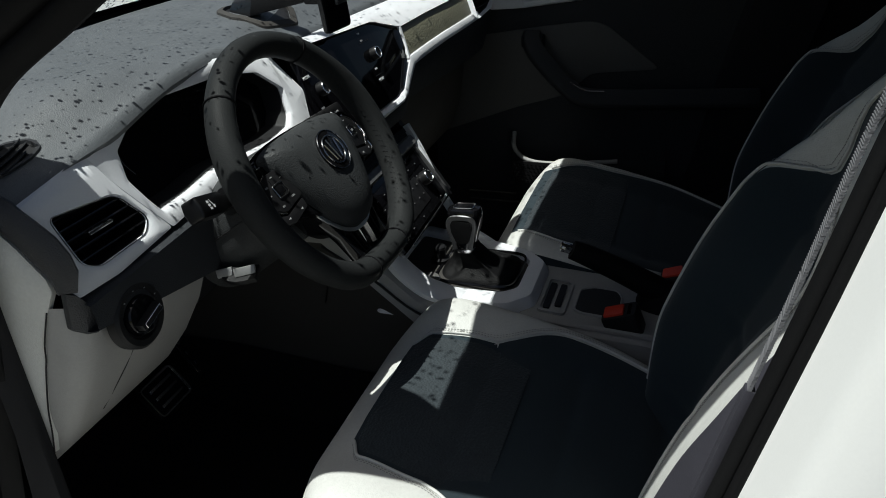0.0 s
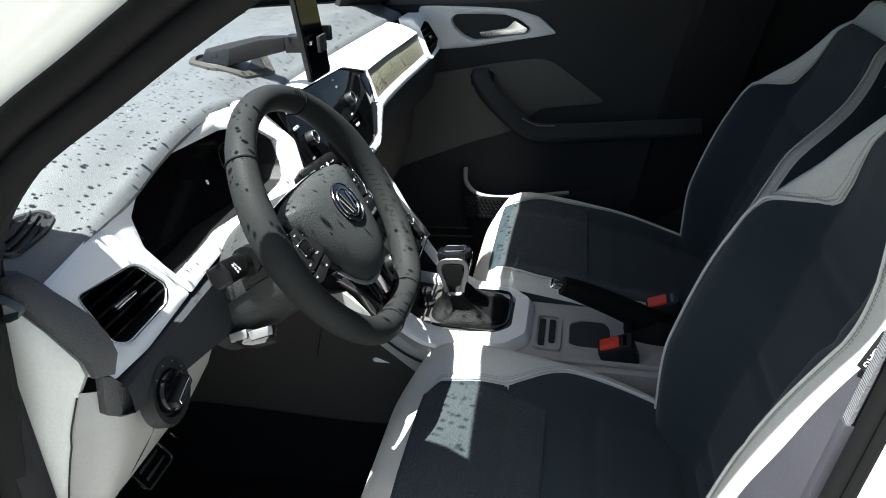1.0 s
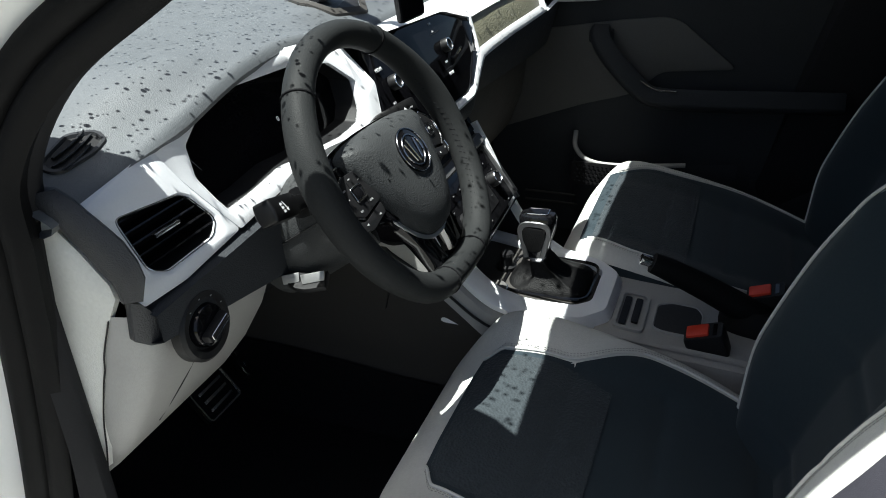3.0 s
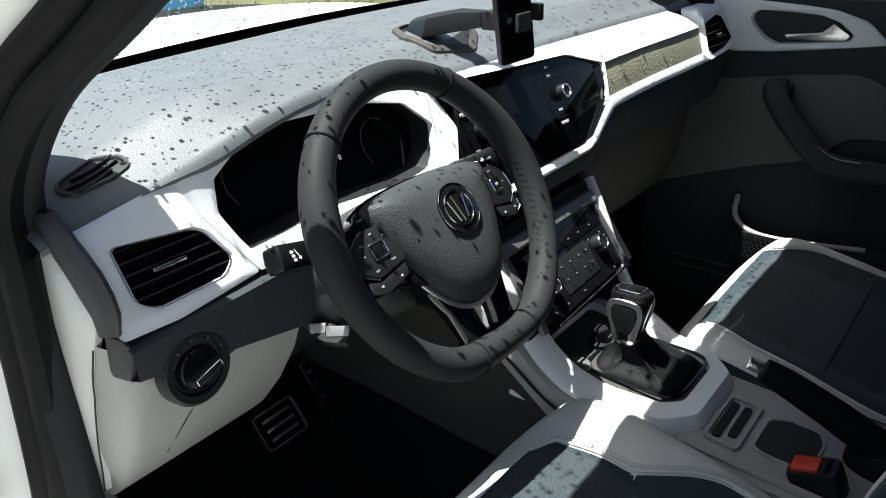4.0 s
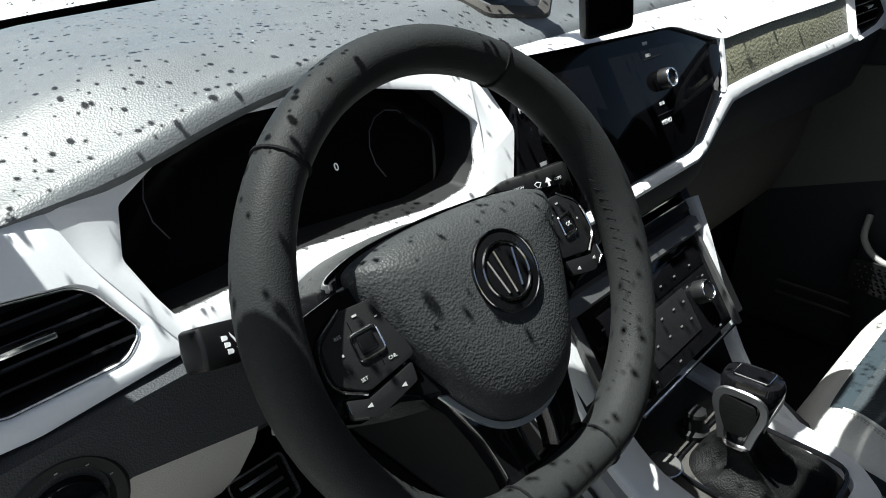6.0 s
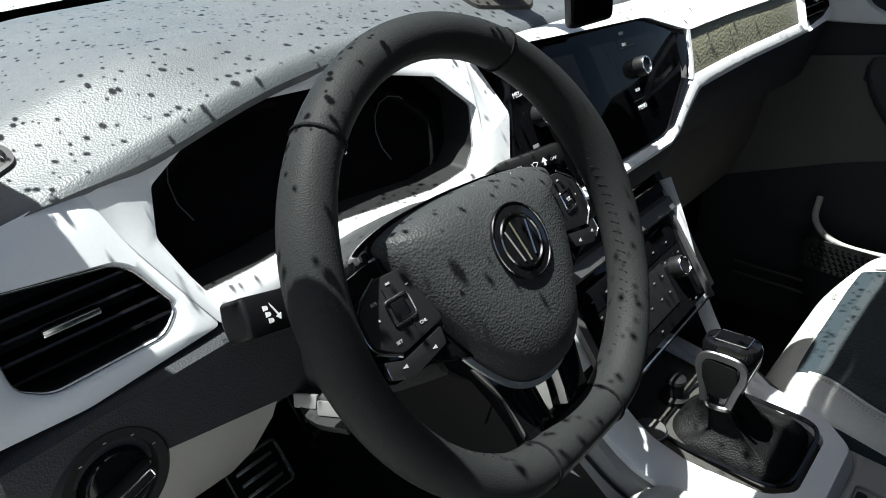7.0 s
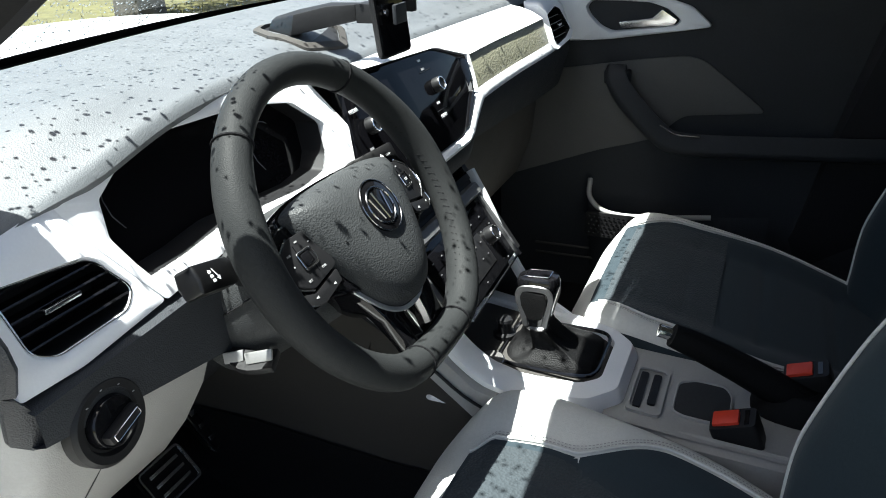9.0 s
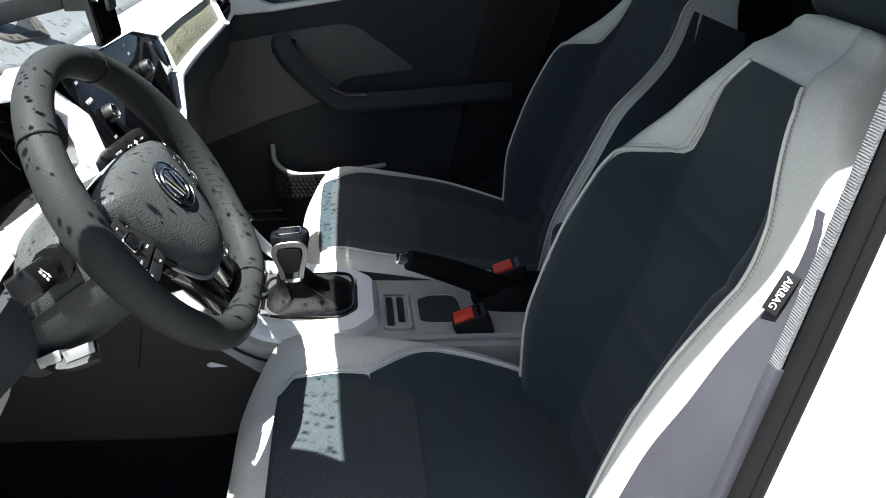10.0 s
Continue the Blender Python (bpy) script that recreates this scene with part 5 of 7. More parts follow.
for x0, x1 in ((-0.110, -0.097), (0.150, 0.158)):
    part("panel_trim", mesh("panel_trim", *loft([[stack_pt(x, k, o) for k in (0.30, 0.5, 0.8, 1.03)] for x, o in ((x0, 0.0), (x0 + 0.001, 0.007), (x1 - 0.001, 0.007), (x1, 0.0))]), PANELT, 40), stack)
for x, k in ((-0.050, 0.74), (0.106, 0.68)):
    km = axes(stack_pt(x, k, 0.004), (1, 0, 0), SL0 - SL1)
    dial = part("temperature_dial", mesh("temperature_dial", *loft([[(r * math.cos(a) * (1 + 0.03 * (i % 2) * rib), r * math.sin(a) * (1 + 0.03 * (i % 2) * rib), h) for i, a in enumerate([q * math.pi / 24 for q in range(48)])] for r, h, rib in ((0.0135, 0, 1), (0.0130, 0.012, 1), (0.0118, 0.0145, 0), (0.0085, 0.0145, 0))], True, True), BLACK, 40, m=km), clim, "ribbed dial")
    part("dial_ring", mesh("dial_ring", *tube([(0.0110 * math.cos(q * math.pi / 16), 0.0110 * math.sin(q * math.pi / 16), 0.0147) for q in range(32)], 0.0012, 6, True, up=(0, 0, 1)), CHROME, m=km), dial)
part("display_strip", mesh("display_strip", *slab([stack_pt(-0.088, 0.43, 0.0048), stack_pt(0.146, 0.39, 0.0048), stack_pt(0.145, 0.54, 0.0048), stack_pt(-0.084, 0.57, 0.0048)], (0, 0.004, 0.003)), SCREEN, bevel=0.001), clim, "dark display strip")
part("key_field", mesh("key_field", *slab([stack_pt(-0.018, 0.62, 0.0052), stack_pt(0.082, 0.605, 0.0052), stack_pt(0.082, 0.885, 0.0052), stack_pt(-0.018, 0.90, 0.0052)], (0, 0.004, 0.003)), BLACK, bevel=0.001), clim)
for row_k, xs_ in ((0.49, (-0.07, -0.04, -0.01, 0.045, 0.075, 0.11)), (0.60, (-0.068, 0.088, 0.125)), (0.66, (-0.004, 0.022, 0.048, 0.070)), (0.78, (-0.004, 0.022, 0.048, 0.070)), (0.945, (-0.03, 0.02, 0.115))):
    for x in xs_:
        km = axes(stack_pt(x, row_k, 0.0064), (1, 0, 0), SL0 - SL1)
        part("key_mark", mesh("key_mark", *box(0.0042, 0.0018, 0.0004), KEYM, m=km), clim)
part("panel_edge", mesh("panel_edge", *tube([stack_pt(-0.07, 1.05, 0.006), stack_pt(0.145, 1.01, 0.006)], 0.002, 6), CHROME), stack)

# ---- centre console ----
console = thing("centre_console", (0.03, -0.1, 0.36), "white and grey centre console with gear selector surround", "console")


def rail(pts, w, h, n=6):
    return sweep(smooth(pts, n), [(-w, -h), (w, -h), (w, h * 0.4), (w * 0.6, h), (-w * 0.6, h), (-w, h * 0.4)], up=(0, -0.3, 1))


def plane_z(y):
    return 0.634 + 0.085 * (y + 0.20)


OUT = [(-0.120, 0.02), (0.150, 0.02), (0.132, -0.140), (0.118, -0.200), (0.088, -0.234), (-0.040, -0.234), (-0.082, -0.200), (-0.104, -0.120)]
INN = [(-0.068, 0.02), (0.118, 0.02), (0.103, -0.135), (0.094, -0.182), (0.074, -0.202), (-0.024, -0.202), (-0.048, -0.178), (-0.058, -0.115)]
ro, ri = rounded(OUT, 0.012, 4), rounded(INN, 0.010, 4)
part("selector_surround", mesh("selector_surround", *loft([[(x, y, plane_z(y) - 0.040) for x, y in rounded(grown(OUT, 0.006), 0.012, 4)], [(x, y, plane_z(y) - 0.012) for x, y in ro], [(x * 0.97, y * 0.97, plane_z(y)) for x, y in ro], [(x * 1.04, y, plane_z(y) + 0.001) for x, y in ri], [(x, y, plane_z(y) - 0.004) for x, y in ri], [(x, y, plane_z(y) - 0.03) for x, y in ri]], True), WHITE, 40), console, "white satin selector surround")
FLAT = [(-0.022, -0.006), (0.022, -0.006), (0.024, 0.004), (0.018, 0.009), (-0.018, 0.009), (-0.024, 0.004)]
part("near_rail", mesh("near_rail", *sweep(smooth([(-0.112, 0.075, 0.845), (-0.112, 0.045, 0.80), (-0.108, 0.012, 0.742), (-0.101, -0.020, 0.692), (-0.094, -0.055, 0.658), (-0.090, -0.085, 0.645), (-0.085, -0.125, 0.629), (-0.080, -0.160, 0.614)], 6), FLAT, up=(0, -0.8, 0.6)), WHITE, 40), console, "white satin trim")
part("far_rail", mesh("far_rail", *sweep(smooth([(0.182, 0.070, 0.845), (0.172, 0.040, 0.80), (0.160, 0.008, 0.745), (0.148, -0.025, 0.695), (0.138, -0.058, 0.660), (0.130, -0.100, 0.640), (0.125, -0.140, 0.618)], 6), [(x * 0.26, y) for x, y in FLAT], up=(0, -0.8, 0.6)), WHITE, 40), console, "white satin trim")
plate = [(x, y, plane_z(y) - 0.010) for x, y in grown(INN, 0.004)]
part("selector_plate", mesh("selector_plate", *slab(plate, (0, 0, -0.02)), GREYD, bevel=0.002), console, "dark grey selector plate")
start = part("start_button", mesh("start_button", *disc(0.016, 0.006, 28), DOORG, bevel=0.0015, m=axes((-0.036, -0.045, 0.638), (1, 0, 0), (0, 1, 0.1))), console, "round light grey start button")
part("button_ring", mesh("button_ring", *tube([(-0.036 + 0.017 * math.cos(k * math.pi / 14), -0.045 + 0.017 * math.sin(k * math.pi / 14), 0.6405 + 0.0015 * math.sin(k * math.pi / 14)) for k in range(28)], 0.0016, 6, True), CHROME), start)
part("socket_cap", mesh("socket_cap", *loft([[(0.035 + r * math.cos(a), -0.040 + r * math.sin(a), 0.638 + h) for a in [k * math.pi / 12 for k in range(24)]] for r, h in ((0.018, 0), (0.018, 0.006), (0.011, 0.008), (0.010, 0.024), (0.012, 0.026), (0.011, 0.03), (0.004, 0.031))], True, True), BLACK, 40), console)
side = []
for y, xo, zt in ((0.60, -0.155, 0.80), (0.32, -0.152, 0.80), (0.10, -0.145, 0.80), (0.02, -0.138, 0.724), (-0.05, -0.122, 0.648), (-0.12, -0.108, 0.622), (-0.22, -0.092, 0.602), (-0.35, -0.088, 0.600), (-0.60, -0.088, 0.587)):
    side.append([Vector((xo + 0.02, y, zt + 0.004)), Vector((xo, y, zt - 0.006)), Vector((xo - 0.004, y, zt - 0.05)), Vector((xo + 0.02, y, zt - 0.12)), Vector((xo + 0.03, y, 0.46 + 0.03 * step(y, 0.0, 0.3)))])
part("carpet_edge", mesh("carpet_edge", *loft([[Vector((r[-1].x - 0.006, r[-1].y, r[-1].z + 0.01)), Vector((r[-1].x - 0.01, r[-1].y, 0.42)), Vector((r[-1].x - 0.03, r[-1].y, 0.35))] for r in side]), CARPET), console, "black carpet below the side panel")
part("near_side", mesh("near_side", *loft([r[:3] for r in side]), GREYP, 50), console, "light grey plastic side")
# footwell shade is put into the darker grey below the joint
part("lower_side", mesh("lower_side", *loft([[r[2] + Vector((0.002, 0, 0)), r[3], r[4]] for r in side]), GREYD, 50), console, "plastic lower side, footwell shade put into its dark grey")
part("side_joint", mesh("side_joint", *tube(smooth([(-0.150, 0.10, 0.745), (-0.142, 0.02, 0.69), (-0.1275, -0.05, 0.625), (-0.114, -0.14, 0.588), (-0.098, -0.24, 0.565)], 5), 0.0022, 6), BLACK), console)
fs = [[Vector((mir_x, p.y, p.z)) for p, mir_x in zip(r, [2 * 0.03 - q.x for q in r])] for r in side]
part("far_side", mesh("far_side", *loft(fs), DASHLOW, 50), console)
deck = [[(x, y, z) for x in (-0.080, -0.03, 0.02, 0.06, 0.13)] for y, z in ((-0.215, 0.613), (-0.225, 0.612), (-0.32, 0.6035), (-0.45, 0.5964), (-0.62, 0.587))]
part("rear_deck", mesh("rear_deck", *loft(deck), GREYP, 50), console, "light grey plastic deck")
def deck_z(y):
    return 0.612 - 0.09 * (-y - 0.225) if y > -0.32 else 0.6035 - 0.055 * (-y - 0.32)


CUPM = material("dark_grey_rubber_mat", (0.030, 0.031, 0.033), 0.7, grain=0.4, grain_size=0.002, spec=0.3)
fr_o, fr_i = rounded([(-0.055, -0.240), (0.060, -0.240), (0.060, -0.288), (-0.055, -0.288)], 0.010, 4), rounded([(-0.048, -0.245), (0.053, -0.245), (0.053, -0.283), (-0.048, -0.283)], 0.008, 4)
part("slot_frame", mesh("slot_frame", *loft([[(x, y, deck_z(y) + h) for x, y in poly] for poly, h in ((fr_o, -0.006), (fr_o, 0.005), (fr_i, 0.005), (fr_i, 0.002))], True), GREYP, 40), console)
for k in range(2):
    y = -0.254 - 0.018 * k
    part("slot", mesh("slot", *slab([(x_, y_, deck_z(y_) + 0.0035) for x_, y_ in rounded([(-0.042 + 0.012 * k, y + 0.0055), (0.044, y + 0.0055), (0.044, y - 0.0055), (-0.042 + 0.012 * k, y - 0.0055)], 0.004, 3)], (0, 0, -0.006)), BLACK), console)
cup = [(x * 0.9, y) for x, y in rounded([(-0.03, 0.034), (0.03, 0.034), (0.042, 0.0), (0.03, -0.034), (-0.03, -0.034), (-0.042, 0.0)], 0.008, 3)]
cup_o = rounded([(-0.040, 0.034), (0.030, 0.034), (0.046, 0.012), (0.046, -0.030), (0.026, -0.040), (-0.036, -0.040), (-0.046, -0.020), (-0.046, 0.020)], 0.008, 3)
part("cup_holder", mesh("cup_holder", *loft([[(0.010 + x * q, -0.335 + y * q, deck_z(-0.335 + y * q) + h_) for x, y in cup_o] for q, h_ in ((1.06, -0.002), (1.04, 0.0035), (0.98, 0.0040), (0.95, 0.0015))], True), GREYP, 40), console, "raised lip of the cup holder")
part("cup_well", mesh("cup_well", *loft([[(0.010 + x * q, -0.335 + y * q, deck_z(-0.335 + y * q) + h_) for x, y in cup_o] for q, h_ in ((0.955, 0.0018), (0.90, 0.0012), (0.5, 0.0010))], True, True), CUPM, 40), console, "dark cup holder well")

BOOT = material("soft_black_leather", (0.005, 0.005, 0.0054), 0.6, grain=0.8, grain_size=0.002, cells=True, spec=0.15)
gear = thing("gear_lever", (0.03, -0.11, 0.63), "automatic gear lever with gloss black knob and leather boot", "gear lever")
BOOT_LEVELS = [(0.630, 0.060, 0.030, -0.122), (0.636, 0.060, 0.030, -0.123), (0.641, 0.055, 0.029, -0.124), (0.647, 0.046, 0.027, -0.124), (0.654, 0.037, 0.024, -0.121), (0.662, 0.030, 0.020, -0.116), (0.670, 0.0255, 0.016, -0.111), (0.678, 0.0225, 0.013, -0.107), (0.686, 0.0205, 0.011, -0.104), (0.693, 0.0185, 0.009, -0.102), (0.699, 0.018, 0.009, -0.101)]
boot = []
for z, r, dx, dy in BOOT_LEVELS:
    loose = math.sin(math.pi * min(1, max(0, (z - 0.634) / 0.070)))
    row = []
    for a in [k * math.pi / 36 for k in range(72)]:
        twist = a + 9 * (z - 0.63)
        fold = 0.26 * (1 - 2 * abs(math.sin(1.5 * twist + 0.4))) + 0.12 * math.sin(5 * twist - 30 * z) + 0.05 * math.sin(9 * a + 70 * z)
        e = 0.45 + 0.5 * (z - 0.63) / 0.076
        k = r * (1 + loose * fold)
        row.append(Vector((dx + k * math.copysign(abs(math.cos(a)) ** e, math.cos(a)), dy + 1.12 * k * math.copysign(abs(math.sin(a)) ** e, math.sin(a)), z + 0.006 * loose * math.sin(4 * a + 1.1))))
    boot.append(row)
part("boot", mesh("boot", *loft(boot, True, True), BOOT, 80), gear, "creased black leather boot")
part("boot_frame", mesh("boot_frame", *tube([(0.030 + 0.066 * math.copysign(abs(math.cos(a)) ** 0.35, math.cos(a)), -0.122 + 0.073 * math.copysign(abs(math.sin(a)) ** 0.35, math.sin(a)), 0.637) for a in [k * math.pi / 24 for k in range(48)]], 0.0028, 6, True), GLOSS), gear)
SATIN = material("satin_grey_metal", (0.17, 0.17, 0.175), 0.40, metal=0.9, vary=0.05)
GM = axes((-0.002, -0.103, 0.690), (1, 0, 0), (0, 1, 0.12)) @ Matrix.Rotation(radians(-10), 4, "X") @ Matrix.Diagonal((0.90, 0.93, 1.06, 1))


def knob_row(w, d, dy, z, e=0.75, n=28):
    return [(w * math.copysign(abs(math.cos(a)) ** e, math.cos(a)), dy + d * math.copysign(abs(math.sin(a)) ** e, math.sin(a)), z) for a in [k * 2 * math.pi / n for k in range(n)]]


part("neck", mesh("neck", *loft([knob_row(0.0155, 0.0175, 0, -0.004), knob_row(0.0165, 0.019, 0, 0.0), knob_row(0.0165, 0.019, 0, 0.004)], True, True), CHROME, 40, m=GM), gear, "satin chrome collar")
part("knob", mesh("knob", *loft([knob_row(0.0165, 0.019, 0, 0.003), knob_row(0.0180, 0.021, 0.0, 0.012), knob_row(0.0200, 0.0245, -0.002, 0.030), knob_row(0.0220, 0.029, -0.004, 0.048), knob_row(0.0228, 0.032, -0.005, 0.060), knob_row(0.0226, 0.0325, -0.005, 0.068), knob_row(0.0205, 0.030, -0.005, 0.0735), knob_row(0.012, 0.019, -0.005, 0.0762)], True, True), GLOSS, 45, m=GM), gear, "gloss black knob")
for s in (-1, 1):
    loop = [(s * 0.0165, 0.015, 0.004), (s * 0.0190, 0.018, 0.026), (s * 0.0222, 0.023, 0.048), (s * 0.0236, 0.016, 0.0610), (s * 0.0240, -0.004, 0.0635), (s * 0.0236, -0.024, 0.0600), (s * 0.0222, -0.028, 0.046), (s * 0.0188, -0.021, 0.026), (s * 0.0165, -0.014, 0.004)]
    part("knob_grip", mesh("knob_grip", *slab([(s * 0.0225 - s * 0.045 * max(0, 0.052 - z) * 2, y, z) for y, z in rounded([(0.019, 0.052), (0.012, 0.058), (-0.020, 0.055), (-0.022, 0.040), (-0.012, 0.016), (0.010, 0.016), (0.018, 0.036)], 0.004, 3)], (s * 0.0022, 0, 0)), BOOT, bevel=0.001, m=GM), gear, "black leather side grip")
    part("knob_trim", mesh("knob_trim", *sweep(smooth(loop, 5), [(-0.0046, -0.0012), (0.0046, -0.0012), (0.0038, 0.0012), (-0.0038, 0.0012)], up=(s, 0, 0)), SATIN, 50, m=GM), gear, "satin chrome side loop")
part("knob_window", mesh("knob_window", *slab([(x, y - 0.004, 0.0764) for x, y in rounded([(-0.012, 0.016), (0.012, 0.016), (0.012, -0.020), (-0.012, -0.020)], 0.003, 3)], (0, 0, 0.0006)), SCREEN, m=GM), gear)
part("knob_window_line", mesh("knob_window_line", *tube([(x, y - 0.004, 0.0768) for x, y in rounded([(-0.0125, 0.0165), (0.0125, 0.0165), (0.0125, -0.0205), (-0.0125, -0.0205)], 0.003, 3)], 0.0007, 5, True), CHROME, m=GM), gear)

brake = thing("handbrake", (0.055, -0.45, 0.58), "black handbrake lever with a chrome button", "handbrake")
hb = smooth([(0.045, -0.52, 0.590), (0.040, -0.46, 0.612), (0.030, -0.38, 0.655), (0.020, -0.32, 0.685), (0.014, -0.288, 0.699)], 5)
part("grip", mesh("grip", *sweep(hb, circle(0.018, 12, 0.020), scale=lambda s: 1.35 - 0.5 * s), RUBBER, 60), brake)
part("release_button", mesh("release_button", *tube([(0.0145, -0.290, 0.6985), (0.009, -0.270, 0.706)], 0.009, 12), CHROME, bevel=0.001), brake, "chrome release button")
part("gaiter", mesh("gaiter", *loft([knob_row(0.050, 0.10, 0, 0, 0.6), knob_row(0.045, 0.09, 0, 0.02, 0.6), knob_row(0.030, 0.06, 0, 0.045, 0.7)], True, True), RUBBER, 50, m=pose(0.045, -0.49, 0.585)), brake)
arm = thing("armrest", (0.055, -0.66, 0.58), "dark cloth centre armrest between the seats", "armrest")
part("pad", mesh("pad", *box(0.12, 0.22, 0.085, (0.065, -0.66, 0.665)), CLOTH, bevel=0.028, seg=4), arm)
part("stand", mesh("stand", *box(0.09, 0.16, 0.06, (0.065, -0.66, 0.600)), BLACK, bevel=0.01), arm)


def buckle(at, m, label):
    b = thing("seat_belt_buckle", at, label, "seat belt buckle", "front seat belt buckles")
    part("case", mesh("case", *loft([[(x * k, y * k + dy, z) for x, y in rounded([(-0.019, -0.030), (0.019, -0.030), (0.019, 0.030), (-0.019, 0.030)], 0.007, 3)] for k, dy, z in ((0.80, 0.0, -0.095), (0.92, 0.0, -0.070), (1.0, 0.0, -0.030), (1.0, 0.0, -0.004), (0.95, 0.0, 0.0))], True, True), BLACK, 45, m=m), b)
    part("release_button", mesh("release_button", *box(0.026, 0.034, 0.010, (0, 0.008, -0.0005)), RED, bevel=0.003, m=m), b, "red release button")
    part("tongue_slot", mesh("tongue_slot", *box(0.026, 0.006, 0.002, (0, -0.018, 0.0)), GLOSS, m=m), b)
    part("stem", mesh("stem", *sweep([m @ Vector((0, 0, -0.09)), m @ Vector((0, -0.004, -0.13)), m @ Vector((0, -0.012, -0.18))], [(-0.016, -0.004), (0.016, -0.004), (0.016, 0.004), (-0.016, 0.004)], up=(1, 0, 0)), BLACK, bevel=0.002), b)
    return b


# ---- seats ----
def zone(fn, u_lim, s0, s1, nu, ns, lift, drop=0.008, flip=1):
    """A panel of upholstery lying on a surface fn(u, s), between s0 and s1, as wide as u_lim(s) tells, with its edge tucked in."""
    def at(u, s, h):
        p, a, b = fn(u, s), fn(u + 0.01, s) - fn(u - 0.01, s), fn(u, s + 0.005) - fn(u, s - 0.005)
        return p - a.cross(b).normalized() * h * flip

    rows = []
    for k in range(ns + 1):
        s = s0 + (s1 - s0) * k / ns
        lo, hi = u_lim(s)
        row = [at(lo, s, -drop)] + [at(lo + (hi - lo) * i / nu, s, lift * min(1, 0.2 + 4 * min(i, nu - i) / nu)) for i in range(nu + 1)] + [at(hi, s, -drop)]
        rows.append(row)
    first, last = [at(u_lim(s0)[0] + (u_lim(s0)[1] - u_lim(s0)[0]) * max(0, min(1, (i - 1) / nu)), s0, -drop) for i in range(nu + 3)], [at(u_lim(s1)[0] + (u_lim(s1)[1] - u_lim(s1)[0]) * max(0, min(1, (i - 1) / nu)), s1, -drop) for i in range(nu + 3)]
    return loft([first] + rows + [last])


def edge_line(fn, u_lim, s0, s1, n, side, h):
    out = []
    for k in range(n + 1):
        s = s0 + (s1 - s0) * k / n
        u = u_lim(s)[side]
        p, a, b = fn(u, s), fn(u + 0.01, s) - fn(u - 0.01, s), fn(u, s + 0.005) - fn(u, s - 0.005)
        out.append(p - a.cross(b).normalized() * h)
    return out


CUSH = smooth([(0, 0.435, 0.02), (0, 0.474, 0.10), (0, 0.490, 0.185), (0, 0.465, 0.262), (0, 0.400, 0.290), (0, 0.28, 0.272), (0, 0.14, 0.238), (0, 0.0, 0.20), (0, -0.10, 0.19)], 8)


def along(line, s):
    f = max(0, min(0.9999, s)) * (len(line) - 1)
    i = int(f)
    return line[i].lerp(line[i + 1], f - i)


def cushion(u, s):
    """The cushion's skin: u across (past 1 it turns down the side), s from the front foot over the top to the back."""
    c, a = along(CUSH, s), abs(u)
    top = step(s, 0.25, 0.50)
    w = 0.225 + 0.028 * step(s, 0.15, 0.6) - 0.075 * step(s, 0.70, 0.98)
    z = 0.016 * step(a, 0.50, 0.82) * top - 0.028 * step(a, 0.88, 1.12) * (0.35 + 0.65 * top) - 0.20 * max(0, a - 1.06) / 0.5
    x = w * (min(a, 1.0) + 0.06 * step(a, 1.0, 1.2))
    y = c.y - 0.035 * step(a, 0.5, 1.05) * (1 - step(s, 0.2, 0.6))
    z -= sum(0.005 * math.exp(-(((s - q) / 0.010) ** 2)) for q in (0.608, 0.722, 0.83)) * (1 - step(a, 0.58, 0.66)) * top
    return Vector((math.copysign(x, u), y, max(0.02, c.z + z)))


BACK_LEAN = radians(22)
BACK_UP, BACK_OUT = Vector((0, -math.sin(BACK_LEAN), math.cos(BACK_LEAN))), Vector((0, math.cos(BACK_LEAN), math.sin(BACK_LEAN)))


BACK_SHIFT = 0.0  # how far the backrest's foot stands behind the cushion's


def back_half(s):
    knots = [(0.0, 0.190), (0.20, 0.222), (0.45, 0.240), (0.68, 0.228), (0.82, 0.178), (0.94, 0.126), (1.0, 0.090)]
    return sum(between(s + d, knots) for d in (-0.03, -0.015, 0.0, 0.015, 0.03)) / 5


def door_half(s):
    """How far the backrest reaches towards its own door: the driver's is cut in along the front seam."""
    if WIDE_INSERT:
        return back_half(s)
    knots = [(0.0, 0.185), (0.34, 0.192), (0.45, 0.206), (0.55, 0.207), (0.64, 0.214), (0.72, 0.226), (0.80, 0.222), (0.88, 0.185), (0.94, 0.138), (1.0, 0.095)]
    return sum(between(s + d, knots) for d in (-0.03, -0.015, 0.0, 0.015, 0.03)) / 5


def back_line(s):
    """The backrest's middle line."""
    return Vector((0.0, BACK_SHIFT, 0.16)) + BACK_UP * (s * 0.625)


